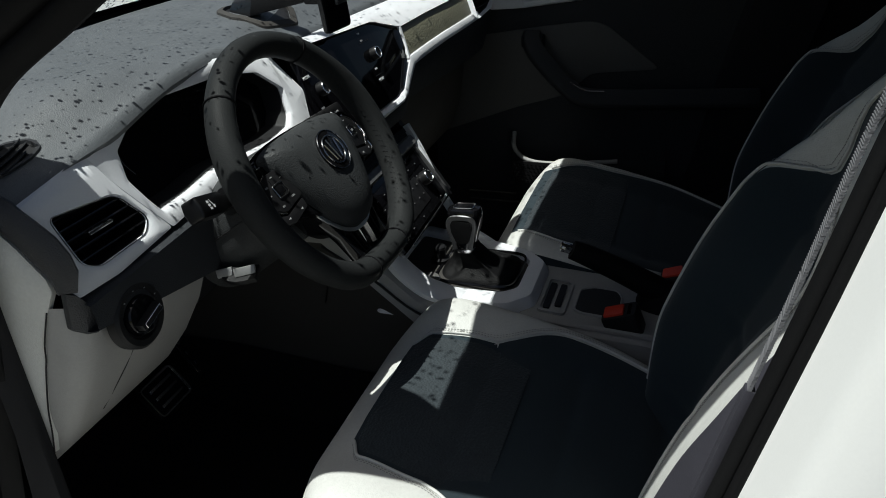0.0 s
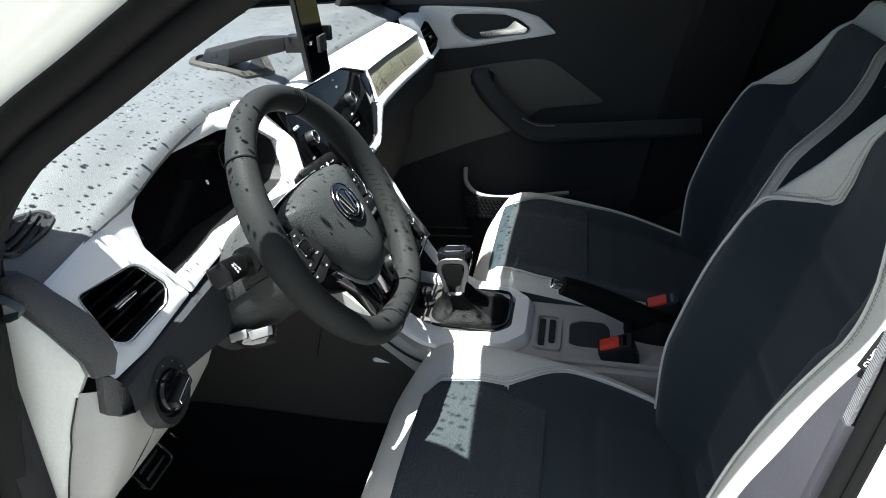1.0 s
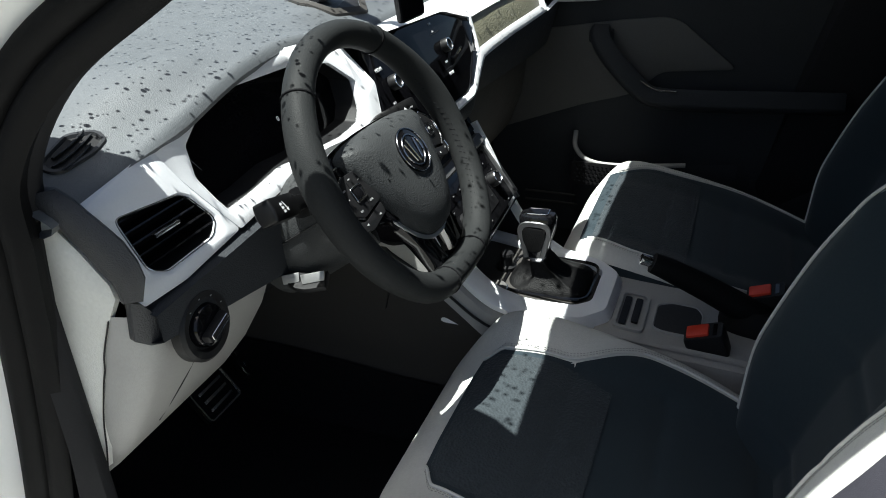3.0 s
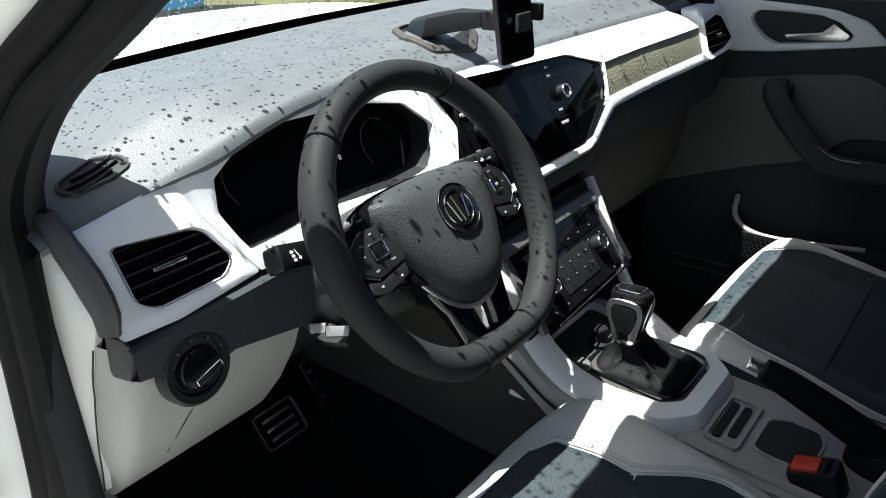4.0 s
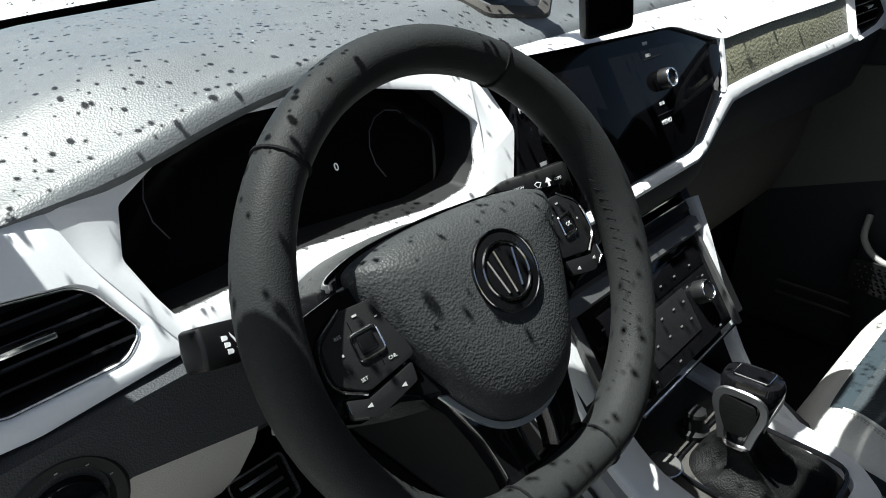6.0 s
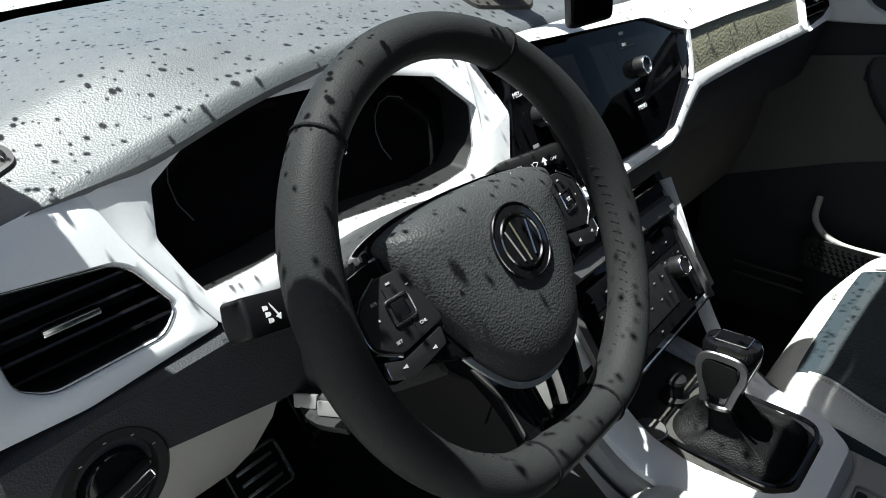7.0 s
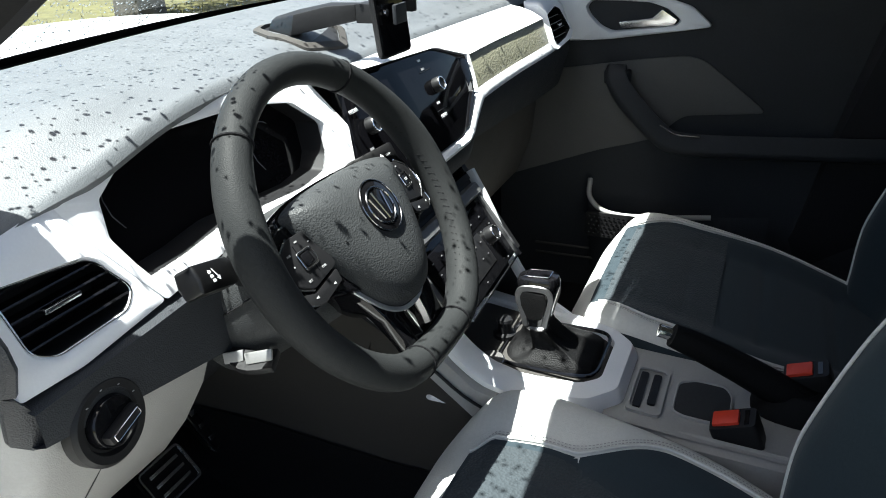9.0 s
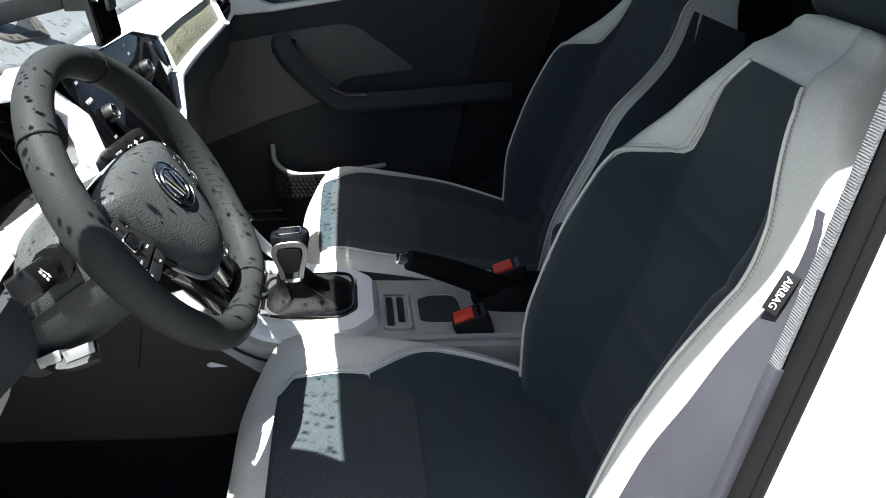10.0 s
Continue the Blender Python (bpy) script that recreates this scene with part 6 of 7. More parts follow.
def backrest(u, s):
    """The backrest's front skin, s from the hinge to the top edge."""
    a = abs(u)
    w = back_half(s)
    bol = 0.076 * step(a, 0.38 + 0.27 * step(s, 0.45, 0.70), 0.78 + 0.14 * step(s, 0.45, 0.70)) * (1 - step(s, 0.58, 0.94)) * (0.7 + 0.3 * step(s, 0.0, 0.25))
    top = 0.018 * step(s, 0.7, 0.95) - 0.030 * step(s, 0.90, 1.0)
    if not WIDE_INSERT:
        top = 0.040 * step(s, 0.64, 0.90) - 0.018 * step(s, 0.94, 1.0)
    if u < 0 and not WIDE_INSERT:
        w = door_half(s)
        bol = (0.055 - 0.012 * step(s, 0.75, 0.95)) * step(a, 0.26, 0.56) * (1 - 0.6 * step(s, 0.90, 1.0))
    f = 0.037 + 0.020 * math.sin(math.pi * min(1, s * 1.3)) + bol - 0.030 * step(a, 0.88, 1.04) + top
    f -= sum(0.005 * math.exp(-(((s - q) / 0.018) ** 2)) for q in (0.12, 0.37, 0.61)) * (1 - step(a, 0.52, 0.62))
    return Vector((u * w, 0.0, 0.0)) + back_line(s) + BACK_OUT * f


WIDE_INSERT = False


def cush_lim(s):
    w = 0.44 + 0.12 * step(s, 0.465, 0.50) + 0.04 * step(s, 0.50, 0.585) + 0.23 * step(s, 0.585, 0.70)
    if WIDE_INSERT:
        w = 0.68 + 0.10 * step(s, 0.47, 0.58) + 0.05 * step(s, 0.60, 0.75)
    return (-w, w)


def back_lim(s):
    """The cloth insert's two edges: the doorward bolster shows a broader grey border."""
    w = 0.87 - 0.14 * step(s, 0.635, 0.715)
    if WIDE_INSERT:
        if s > 0.715:
            w = min(0.73, (0.160 - 0.076 * (s - 0.715) / 0.23) / back_half(s))
        return (-0.88, w)
    if s > 0.70:
        w = min(w, between(s, [(0.70, 0.158), (0.722, 0.145), (0.86, 0.112), (0.922, 0.084), (1.0, 0.05)]) / back_half(s))
    near = between(s, [(0.0, 0.105), (0.36, 0.110), (0.475, 0.117), (0.63, 0.132), (0.74, 0.126), (0.835, 0.108), (0.895, 0.094), (0.925, 0.078), (1.0, 0.05)])
    return (-near / door_half(s), w)


def stitch_row(line, gap=0.0048, length=0.0030, r=0.0005):
    """Short threads along a line, in one mesh."""
    v, f, d, last = [], [], 0.0, line[0]
    for p in line[1:]:
        seg = p - last
        n = seg.length
        while d < n and n > 1e-6:
            a = last + seg * (d / n)
            b = a + seg.normalized() * length
            w, g = tube([a, b], r, 4, up=(1, 0, 0.3))
            f += [[i + len(v) for i in q] for q in g]
            v += w
            d += gap
        d -= n
        last = p
    return v, f


def car_seat(at, label):
    seat = thing("bucket_seat", at, label, "car seat", "front seats")
    seat["own_axes"] = 1
    us = [-1.5 + 3.0 * i / 72 for i in range(73)]
    cush = part("cushion", mesh("cushion", *loft([[cushion(u, k / 64) for u in us] for k in range(65)]), GREYL, 60), seat, "light grey leatherette cushion")
    part("cushion_insert", mesh("cushion_insert", *zone(cushion, cush_lim, 0.435 if WIDE_INSERT else 0.465, 0.97, 48, 90, 0.0035), CLOTH, 60), cush, "dark blue-grey cloth insert")
    part("perforated_panel", mesh("perforated_panel", *zone(cushion, lambda s: tuple(q * 0.94 for q in cush_lim(min(s, 0.58))), 0.475, 0.66, 30, 24, 0.0062, 0.0), CLOTHP, 60), cush, "perforated dark cloth panel")
    for sd in (0, 1):
        part("piping", mesh("piping", *tube(edge_line(cushion, lambda s: tuple(q * 1.03 for q in cush_lim(s)), 0.465, 0.96, 90, sd, 0.002), 0.0022, 6, up=(1, 0, 0)), GREYL, 70), cush)
        for q, h in ((1.06, 0.0012), (1.085, 0.0012)):
            part("stitching", mesh("stitching", *stitch_row(edge_line(cushion, lambda s, q=q: tuple(w * q for w in cush_lim(s)), 0.47, 0.95, 160, sd, h)), THREAD), cush)
    for sg in (-1, 1):
        skirt = [[cushion(sg * u, 0.30 + 0.66 * k / 24) + Vector((sg * 0.003, 0, 0)) for u in (0.99 if WIDE_INSERT else 1.075, 1.08, 1.15, 1.25, 1.35, 1.49)] for k in range(25)]
        part("cushion_side", mesh("cushion_side", *loft(skirt), CLOTH, 60), cush, "black cloth side")
    part("base", mesh("base", *box(0.44, 0.44, 0.10, (0, 0.20, 0.06)), BLACK, bevel=0.02, seg=3), seat)
    rows = []
    for k in range(41):
        s = k / 40
        w = back_half(s)
        c = back_line(s)
        row = [backrest(-1 + 2 * i / 48, s) for i in range(49)]
        th = 0.075 - 0.02 * step(s, 0.8, 1.0)
        for i, (x, f) in enumerate(((1.055, 0.03), (1.06, -0.02), (1.02, -th + 0.01), (0.9, -th), (0.4, -th - 0.012), (-0.4, -th - 0.012), (-0.9, -th), (-1.02, -th + 0.01), (-1.06, -0.02), (-1.055, 0.03))):
            row.append(c + Vector((x * (w if x > 0 else max(door_half(s), 0.97 * w)), 0, 0)) + BACK_OUT * f)
        rows.append(row)
    cap = []
    for sc, up in ((0.97, 0.008), (0.85, 0.016), (0.55, 0.021), (0.1, 0.022)):
        mid = sum(rows[40], Vector()) / len(rows[40])
        cap.append([mid + (p - mid) * sc + BACK_UP * up for p in rows[40]])
    back = part("backrest", mesh("backrest", *loft(rows + cap, True, True), GREYL, 60), seat, "light grey leatherette backrest")
    part("back_insert", mesh("back_insert", *zone(backrest, back_lim, 0.01, 0.945 if WIDE_INSERT else 0.922, 48, 100, 0.0035), CLOTH, 60), back, "dark blue-grey cloth insert")
    for sd in (0, 1):
        part("piping", mesh("piping", *tube(edge_line(backrest, lambda s: tuple(q * 1.03 for q in back_lim(s)), 0.01, 0.945 if WIDE_INSERT else 0.922, 100, sd, 0.002), 0.0022, 6, up=(1, 0, 0)), GREYL, 70), back)
        for q in (1.05, 1.08):
            part("stitching", mesh("stitching", *stitch_row(edge_line(backrest, lambda s, q=q: tuple(w * q for w in back_lim(s)), 0.05, 0.94 if WIDE_INSERT else 0.918, 200, sd, 0.0012)), THREAD), back)
    for sg in (-1, 1):
        sp = []
        for k in range(31):
            s = (0.92 if WIDE_INSERT else 0.80) * k / 30
            w, c = back_half(s), back_line(s)
            crest = backrest(sg * (0.97 if WIDE_INSERT or sg > 0 else 0.84), s)
            fc = (crest - c).dot(BACK_OUT)
            if sg < 0 and not WIDE_INSERT:
                x0 = -crest.x
                x1 = max(w, door_half(s)) * 1.08 + 0.006
                prof = [(x0 + (x1 - x0) * k, fc + (0.03 - fc) * q) for k, q in ((0.22, 0.03), (0.55, 0.22), (0.85, 0.62), (0.97, 0.88), (1.0, 1.0))] + [(x1, -0.03), (x1 * 0.98, -0.064)]
            else:
                prof = [(w * q + 0.008, f) for q, f in ((0.985, fc - 0.006), (1.03, fc - 0.020), (1.055, fc - 0.042), (1.065, 0.03), (1.065, -0.03), (1.05, -0.064))]
            sp.append([crest + Vector((sg * 0.003, 0, 0)) + BACK_OUT * 0.003] + [c + Vector((sg * x, 0, 0)) + BACK_OUT * f for x, f in prof])
        part("side_panel", mesh("side_panel", *loft(sp), CLOTH if WIDE_INSERT else SIDE, 60), back, "dark grey cloth side")
    part("headrest", mesh("headrest", *box(0.25, 0.10, 0.17), CLOTH, bevel=0.045, seg=5, m=Matrix.Translation(back_line(1.165) + BACK_OUT * 0.0) @ Matrix.Rotation(BACK_LEAN, 4, "X")), seat, "dark cloth head restraint")
    for sg in (-1, 1):
        p = Vector((sg * 0.07, 0, 0)) + back_line(0.95) + BACK_OUT * -0.01
        part("headrest_post", mesh("headrest_post", *tube([p, p + BACK_UP * 0.12], 0.006, 10, up=(1, 0, 0)), CHROME), seat)
    return seat


driver = car_seat((-0.361, -0.515, 0.36), "light grey and dark cloth driver seat behind the wheel")
BACK_LEAN, BACK_SHIFT = radians(22.5), -0.055
BACK_UP, BACK_OUT = Vector((0, -math.sin(BACK_LEAN), math.cos(BACK_LEAN))), Vector((0, math.cos(BACK_LEAN), math.sin(BACK_LEAN)))
WIDE_INSERT = True
car_seat((0.365, -0.572, 0.337), "light grey and dark cloth passenger seat beside the console")
BACK_LEAN, BACK_SHIFT = radians(22), 0.0
BACK_UP, BACK_OUT = Vector((0, -math.sin(BACK_LEAN), math.cos(BACK_LEAN))), Vector((0, math.cos(BACK_LEAN), math.sin(BACK_LEAN)))

buckle((-0.062, -0.378, 0.56), axes((-0.050, -0.378, 0.628), (1, 0.0, 0.12), (0, 0.93, -0.36)), "black seat belt buckle with red button beside the driver seat")
buckle((0.10, -0.46, 0.56), axes((0.060, -0.462, 0.652), (1, 0, 0.1), (0, 0.93, -0.36)), "black seat belt buckle with red button beside the passenger seat")

tag_s = 0.675
tag_n = Vector((-0.62, 0.68, 0.39)).normalized()
WIDE_INSERT = False
tag_at = Vector(driver.location) + backrest(-0.84, tag_s) + BACK_OUT * 0.006 + Vector((-0.008, 0, 0))
TM = axes(tag_at, -BACK_UP, -tag_n.cross(BACK_UP))
tag = part("airbag_tag", mesh("airbag_tag", *box(0.040, 0.0145, 0.003), BLACK, bevel=0.0010, m=Matrix.Translation(-Vector(driver.location)) @ TM), driver, "black woven tag with white letters")
writing("tag_word", "AIRBAG", 0.0092, Matrix.Translation(-Vector(driver.location)) @ TM @ pose(0, 0, 0.0018), MARK, tag)

# ---- passenger door ----
door = thing("passenger_door", (0.80, -0.2, 0.5), "closed dark passenger door lining with grey insert and white handle surround", "car door")


def on_door(y, z, off=0.0):
    return Vector((0.785 + 0.03 * (0.9 - z) * (1 if z > 0.9 else -0.6) - off, y, z))


def door_poly(poly, off, depth=0.012):
    return slab([on_door(y, z, off) for y, z in poly], (depth, 0, 0))


dp = []
for y in [0.22 - 0.87 * i / 30 for i in range(31)]:
    dp.append([on_door(y, 1.075 + 0.02 * step(-y, 0.1, 0.7), -0.05), on_door(y, 1.078 + 0.02 * step(-y, 0.1, 0.7), -0.01), on_door(y, 1.066 + 0.02 * step(-y, 0.1, 0.7), 0.004)] + [on_door(y, z) for z in (1.02, 0.96, 0.88, 0.80, 0.70, 0.60, 0.50, 0.40, 0.33)])
part("lining", mesh("lining", *loft(dp), DASHLOW, 50), door, "dark grained door lining")
part("door_shell", mesh("door_shell", *loft([[(0.86, y, 1.07), (0.90, y, 0.9), (0.90, y, 0.4)] for y in (0.3, 0.0, -0.65)]), PAINT), door)
GI = [(0.20, 0.885), (0.063, 0.893), (-0.10, 0.918), (-0.20, 0.929), (-0.235, 0.920), (-0.37, 0.815), (-0.20, 0.800), (-0.14, 0.745), (-0.102, 0.732), (-0.02, 0.709), (0.163, 0.642), (0.22, 0.62)]
part("grey_insert", mesh("grey_insert", *door_poly(rounded(GI, 0.02, 3), 0.005), DOORG, bevel=0.002), door, "grey insert")
HS = [(0.10, 1.062), (0.055, 1.062), (-0.066, 1.056), (-0.141, 1.049), (-0.20, 1.030), (-0.245, 0.990), (-0.187, 0.981), (-0.032, 0.960), (0.045, 0.955), (0.10, 0.955)]
HI = [(0.019, 1.027), (0.006, 1.041), (-0.060, 1.040), (-0.115, 1.037), (-0.149, 1.026), (-0.178, 1.003), (-0.169, 0.992), (-0.038, 0.977), (-0.013, 0.988), (0.010, 1.010)]
part("handle_surround", mesh("handle_surround", *loft([[on_door(y, z, -0.01) for y, z in rounded(HS, 0.010, 3)], [on_door(y, z, 0.010) for y, z in rounded(HS, 0.012, 3)], [on_door(y, z, 0.014) for y, z in rounded(chamfer(HS, -0.007), 0.012, 3)], [on_door(y, z, 0.012) for y, z in rounded(chamfer(HI, 0.004), 0.008, 3)], [on_door(y, z, 0.006) for y, z in rounded(HI, 0.008, 3)], [on_door(y, z, -0.03) for y, z in rounded(HI, 0.008, 3)]], True), WHITE, 50), door, "white satin handle surround")
part("handle_recess", mesh("handle_recess", *door_poly(rounded(chamfer(HI, 0.003), 0.010, 3), -0.001, 0.004), BLACK), door)
WEDGE = [(-0.051, 0.997), (-0.121, 1.006), (-0.140, 1.024), (-0.172, 1.003), (-0.165, 0.993), (-0.059, 0.984)]
part("door_handle", mesh("door_handle", *door_poly(rounded(WEDGE, 0.003, 3), 0.014, 0.010), CHROME, bevel=0.003, seg=3), door, "satin chrome wedge handle")
grab = smooth([on_door(-0.055, 0.895, 0.012), on_door(-0.056, 0.878, 0.030), on_door(-0.075, 0.850, 0.040), on_door(-0.110, 0.812, 0.044), on_door(-0.150, 0.775, 0.046), on_door(-0.190, 0.752, 0.048), on_door(-0.28, 0.750, 0.050), on_door(-0.42, 0.755, 0.045), on_door(-0.60, 0.76, 0.03)], 5)
part("armrest", mesh("armrest", *sweep(grab, [(-0.020, -0.026), (0.022, -0.028), (0.024, 0.012), (0.016, 0.022), (-0.022, 0.022)], up=(0.2, 0, 1)), DASHLOW, 50, bevel=0.005), door, "dark grab handle and armrest")
part("grab_block", mesh("grab_block", *box(0.030, 0.056, 0.030, on_door(-0.056, 0.882, 0.018)), DASHLOW, bevel=0.006, seg=3), door)
part("armrest_lip", mesh("armrest_lip", *tube(smooth([on_door(-0.160, 0.793, 0.066), on_door(-0.195, 0.776, 0.070), on_door(-0.245, 0.774, 0.070)], 4), 0.0022, 6), CHROME), door)
pk = smooth([on_door(-0.005, 0.640, 0.012), on_door(-0.012, 0.605, 0.04), on_door(-0.05, 0.580, 0.055), on_door(-0.12, 0.576, 0.06), on_door(-0.26, 0.588, 0.055), on_door(-0.40, 0.60, 0.04)], 6)
part("pocket_lip", mesh("pocket_lip", *sweep(pk[:26], circle(0.006, 8, 0.005), up=(0, 0, 1)), GREYP, 60), door, "light grey pocket lip")
part("pocket", mesh("pocket", *loft([[p, p + Vector((-0.004, 0, -0.03)), p + Vector((0.0, 0, -0.10)), p + Vector((0.02, 0, -0.18))] for p in pk]), DASHLOW, 50), door)
part("door_glass", mesh("door_glass", *loft([[(0.80 - 0.08 * k, y, 1.07 + 0.33 * k) for k in (0, 0.5, 1)] for y in (0.2, -0.2, -0.62)]), GLASS, 50), door).visible_shadow = False

grille = []
for i in range(14):
    for j in range(5):
        y, z = -0.02 - 0.011 * i - 0.0055 * (j % 2), 0.570 - 0.010 * j - 0.0005 * i
        grille.append((y, z))
part("speaker_grille", mesh("speaker_grille", *slab([on_door(y, z, 0.066) for y, z in rounded([(-0.008, 0.578), (-0.19, 0.578), (-0.19, 0.515), (-0.008, 0.520)], 0.01, 3)], (0.006, 0, 0)), BLACK), door, "black perforated speaker grille")
gv, gf = [], []
for y, z in grille:
    p = on_door(y, z, 0.0675)
    i = len(gv)
    gv += [p + Vector((0, 0.0032 * math.cos(a), 0.0032 * math.sin(a))) for a in [k * math.pi / 3 for k in range(6)]] + [p + Vector((0.002, 0, 0))]
    gf += [[i + k, i + (k + 1) % 6, i + 6] for k in range(6)]
part("grille_holes", mesh("grille_holes", gv, gf, GLOSS), door)
for z in (0.470, 0.445):
    part("sill_line", mesh("sill_line", *tube([on_door(0.12, z, 0.03), on_door(-0.30, z, 0.03)], 0.003, 5), GREYD), door)

# ---- rear of the cabin ----
bench = thing("rear_bench", (MID, -1.35, 0.4), "dark cloth rear bench seat", "seat")
part("bench_cushion", mesh("bench_cushion", *box(1.30, 0.50, 0.22, (MID, -1.25, 0.52)), CLOTH, bevel=0.05, seg=4), bench)
part("bench_back", mesh("bench_back", *box(1.30, 0.16, 0.62, (MID, -1.55, 0.90)), CLOTH, bevel=0.05, seg=4), bench)
part("far_rear_lining", mesh("far_rear_lining", *loft([[(0.80, y, 0.36), (0.80, y, 1.07), (0.76, y, 1.15), (0.70, y, 1.43)] for y in (-0.58, -0.70, -1.2, -1.8)]), TRIM), car)
part("tailgate_lining", mesh("tailgate_lining", *loft([[(x, -1.75, z) for x in (-0.7, 0.05, 0.8)] for z in (0.36, 1.02)]), TRIM), car)
rear_glass = part("rear_glass", mesh("rear_glass", *loft([[(x, -1.75, z) for x in (-0.6, 0.05, 0.7)] for z in (1.02, 1.42)]), GLASS), car)
rear_glass.visible_shadow = False
part("near_rear_door", mesh("near_rear_door", *loft([[(-0.73, y, 0.36), (-0.76, y, 0.8), (-0.74, y, 1.05), (-0.66, y, 1.40)] for y in (-0.75, -1.2, -1.8)]), PAINT), car)

# ---- phone in its holder ----
mount = thing("phone_holder", (0.01, 0.25, 1.09), "black folding phone holder clamped to the dashboard tray", "phone holder")
tray = [(-0.030, 0.262), (-0.022, 0.226), (0.045, 0.210), (0.085, 0.236), (0.085, 0.300), (0.045, 0.330), (0.012, 0.318)]
part("tray_frame", mesh("tray_frame", *loft([[on_pad(x, y, h) for x, y in rounded(grown(tray, g), 0.010, 3)] for g, h in ((0.013, -0.003), (0.012, 0.004), (0.002, 0.006), (0.0, -0.01))], True), GREYD, 40), mount, "dark grey tray frame")
part("tray_well", mesh("tray_well", *slab([on_pad(x, y, 0.001) for x, y in rounded(tray, 0.008, 3)], (0, 0, -0.004)), BLACK), mount)
flap_v, flap_f = loft([[(0.022, 0.314, 1.088), (0.045, 0.322, 1.090), (0.052, 0.318, 1.104), (0.030, 0.310, 1.102)], [(-0.016, 0.250, 1.088), (0.030, 0.262, 1.090), (0.034, 0.262, 1.118), (-0.010, 0.246, 1.116)], [(0.000, 0.200, 1.098), (0.030, 0.208, 1.100), (0.032, 0.208, 1.128), (0.002, 0.200, 1.126)], [(0.010, 0.160, 1.106), (0.032, 0.160, 1.106), (0.032, 0.160, 1.128), (0.010, 0.160, 1.128)]], True, True)
part("flap", mesh("flap", flap_v, flap_f, BLACK, 30, bevel=0.003), mount, "folded-up tray flap")
part("clamp", mesh("clamp", *box(0.030, 0.040, 0.026, (0.024, 0.140, 1.116)), BLACK, bevel=0.003), mount)
part("clamp_plate", mesh("clamp_plate", *box(0.034, 0.006, 0.026, (0.035, 0.106, 1.114)), DASHLOW, bevel=0.002), mount)
part("clamp_screw", mesh("clamp_screw", *disc(0.005, 0.004, 12), CHROME, m=axes((0.016, 0.119, 1.117), (1, 0, 0), (0, 0, 1))), mount)
part("clamp_jaw", mesh("clamp_jaw", *box(0.012, 0.03, 0.024, (0.080, 0.118, 1.122)), BLACK, bevel=0.003), mount)
phone = thing("mobile_phone", (0.048, 0.13, 1.055), "black mobile phone standing upright in its holder", "phone")
PM = axes((0.034, 0.120, 1.136), (1, -0.12, 0.03), (0.0, 0.10, 1))
part("case", mesh("case", *slab([(x, y, 0) for x, y in rounded([(-0.037, 0.078), (0.037, 0.078), (0.037, -0.078), (-0.037, -0.078)], 0.010, 5)], (0, 0, -0.009)), BLACK, bevel=0.002, m=PM), phone)
part("display", mesh("display", *slab([(x, y, 0.0012) for x, y in rounded([(-0.034, 0.074), (0.034, 0.074), (0.034, -0.074), (-0.034, -0.074)], 0.008, 4)], (0, 0, -0.001)), SCREEN, m=PM), phone)

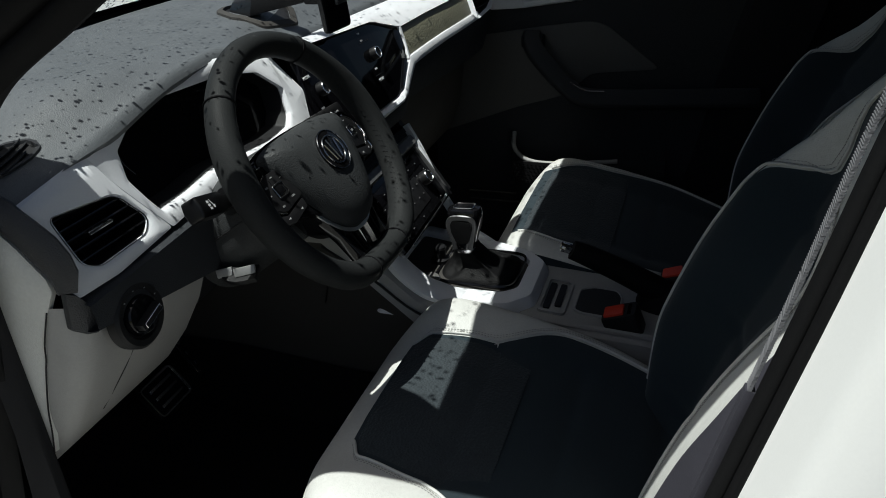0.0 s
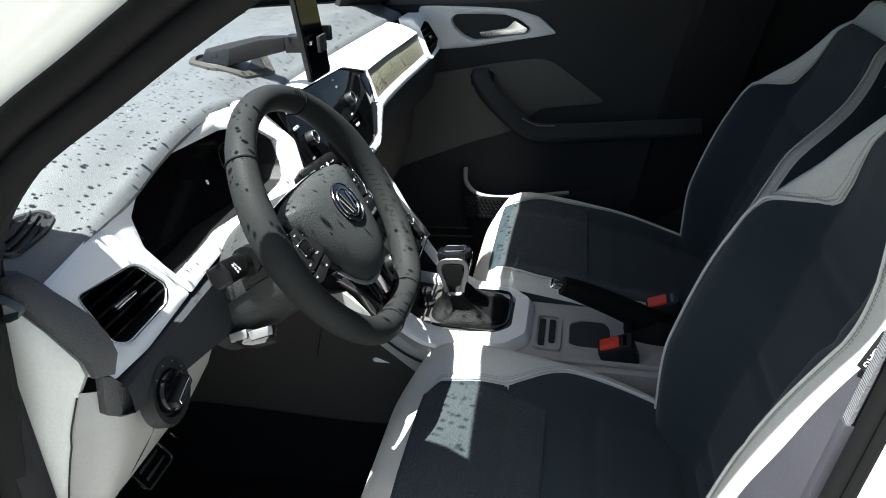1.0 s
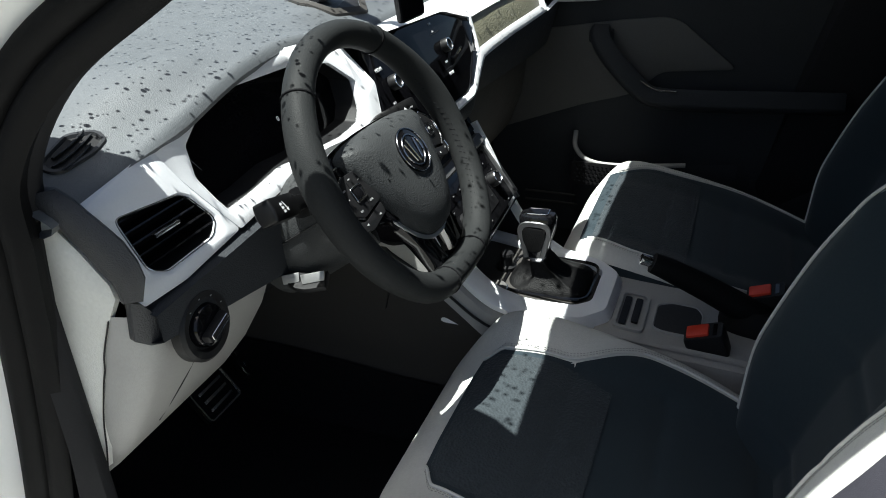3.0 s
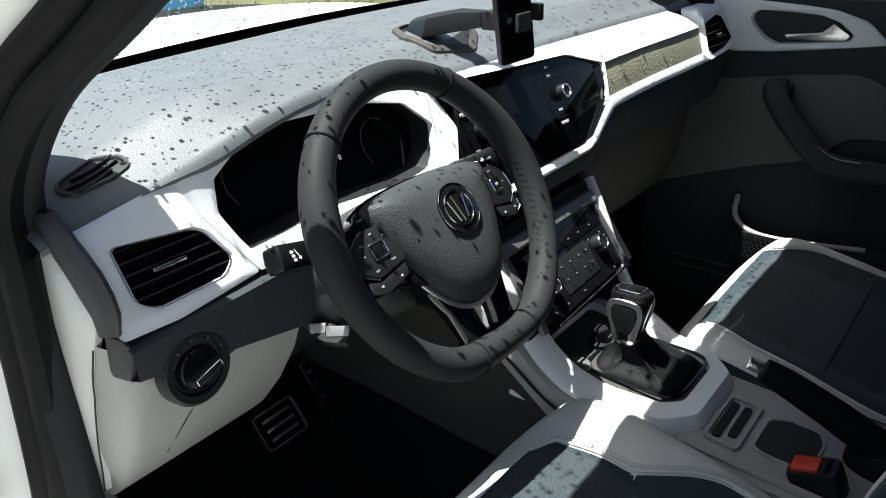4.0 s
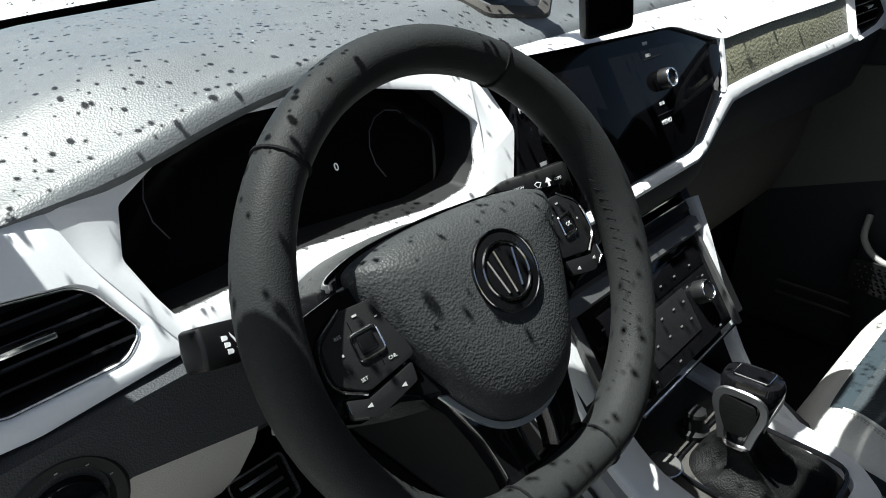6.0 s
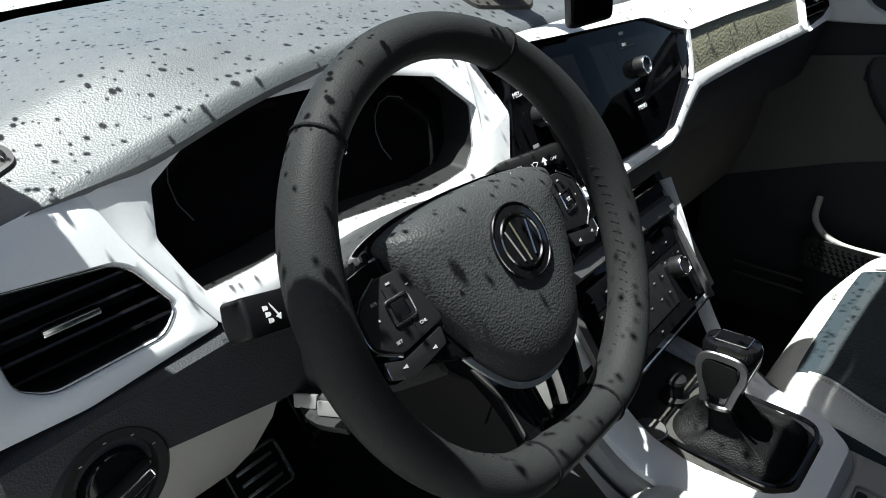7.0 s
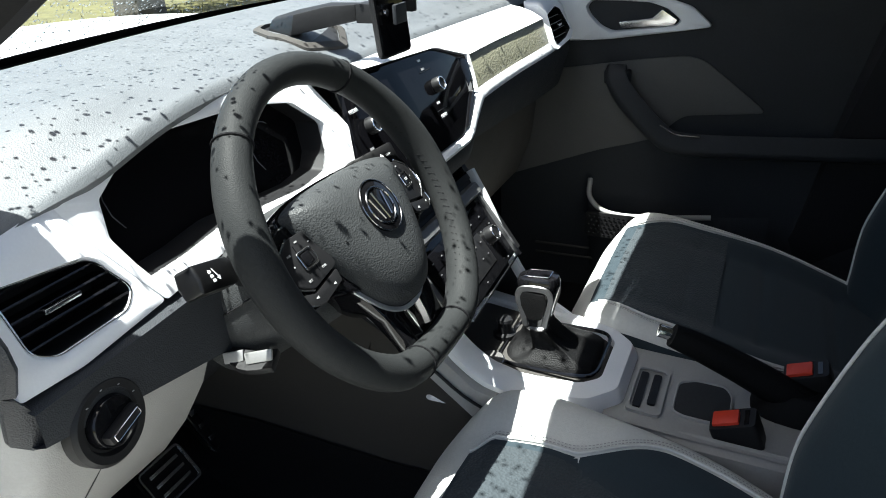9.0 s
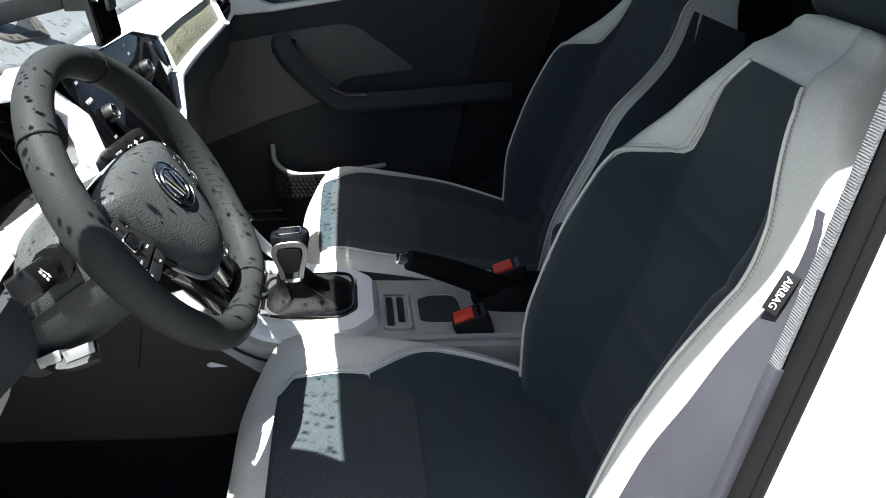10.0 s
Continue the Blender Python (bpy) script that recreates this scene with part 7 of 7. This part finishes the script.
# ---- light switch, pedals ----
lamp = thing("light_switch", (-0.545, 0.12, 0.842), "round black headlamp switch in the knee panel", "switch")
LM = axes((-0.551, 0.1215, 0.855), (1, 0.05, 0), (0, 0.15, 1)) @ Matrix.Diagonal((0.9, 0.86, 1, 1))
part("plate", mesh("plate", *loft([[(r * math.cos(a), r * math.sin(a), h) for a in [k * math.pi / 20 for k in range(40)]] for r, h in ((0.046, -0.01), (0.046, 0.002), (0.042, 0.006), (0.034, 0.005), (0.031, 0.000))], True, True), BLACK, 40, m=LM), lamp)
part("dial", mesh("dial", *disc(0.029, 0.010, 32, 0.026), GLOSS, bevel=0.002, m=LM), lamp)
part("grip", mesh("grip", *box(0.046, 0.012, 0.014, (0, -0.003, 0.013)), BLACK, bevel=0.004, m=LM @ Matrix.Rotation(radians(15), 4, "Z")), lamp)
part("grip_line", mesh("grip_line", *tube([(x, y, 0.0203) for x, y in rounded([(-0.018, -0.0075), (0.019, -0.0075), (0.019, 0.0005), (-0.018, 0.0005)], 0.0015, 3)], 0.0006, 5, True, up=(0, 0, 1)), CHROME, m=LM @ Matrix.Rotation(radians(15), 4, "Z")), lamp)
for a in (20, 55, 90, 125):
    part("lamp_mark", mesh("lamp_mark", *box(0.0024, 0.0009, 0.0005, (0.036 * math.cos(radians(a)), 0.036 * math.sin(radians(a)), 0.0058)), SYMBOL, m=LM), lamp)


def pedal(at, w, h, label):
    p = thing("pedal", at, label, "pedal", "pedals")
    m = axes(at, (1, 0, 0), (0, 0.62, 0.78))
    part("pad", mesh("pad", *box(w, h, 0.014), RUBBER, bevel=0.004, m=m), p)
    part("edge", mesh("edge", *tube([(x, y, 0.008) for x, y in rounded([(-w / 2, h / 2), (w / 2, h / 2), (w / 2, -h / 2), (-w / 2, -h / 2)], 0.008, 3)], 0.003, 6, True, up=(0, 0, 1)), CHROME, m=m), p)
    for j in range(3):
        part("rib", mesh("rib", *box(w * 0.7, h * 0.09, 0.004, (0, h * (0.27 - 0.27 * j), 0.009)), CHROME, bevel=0.001, m=m), p)
    part("arm", mesh("arm", *sweep([m @ Vector((0, 0, -0.01)), m @ Vector((0, 0.06, -0.06)), Vector(at) + Vector((0, 0.16, 0.25))], [(-0.006, -0.012), (0.006, -0.012), (0.006, 0.012), (-0.006, 0.012)], up=(0, 1, 0)), BLACK, bevel=0.002), p)


pedal((-0.262, 0.40, 0.470), 0.085, 0.062, "metal-edged brake pedal in the footwell")
pedal((-0.130, 0.44, 0.465), 0.046, 0.095, "metal-edged accelerator pedal in the footwell")
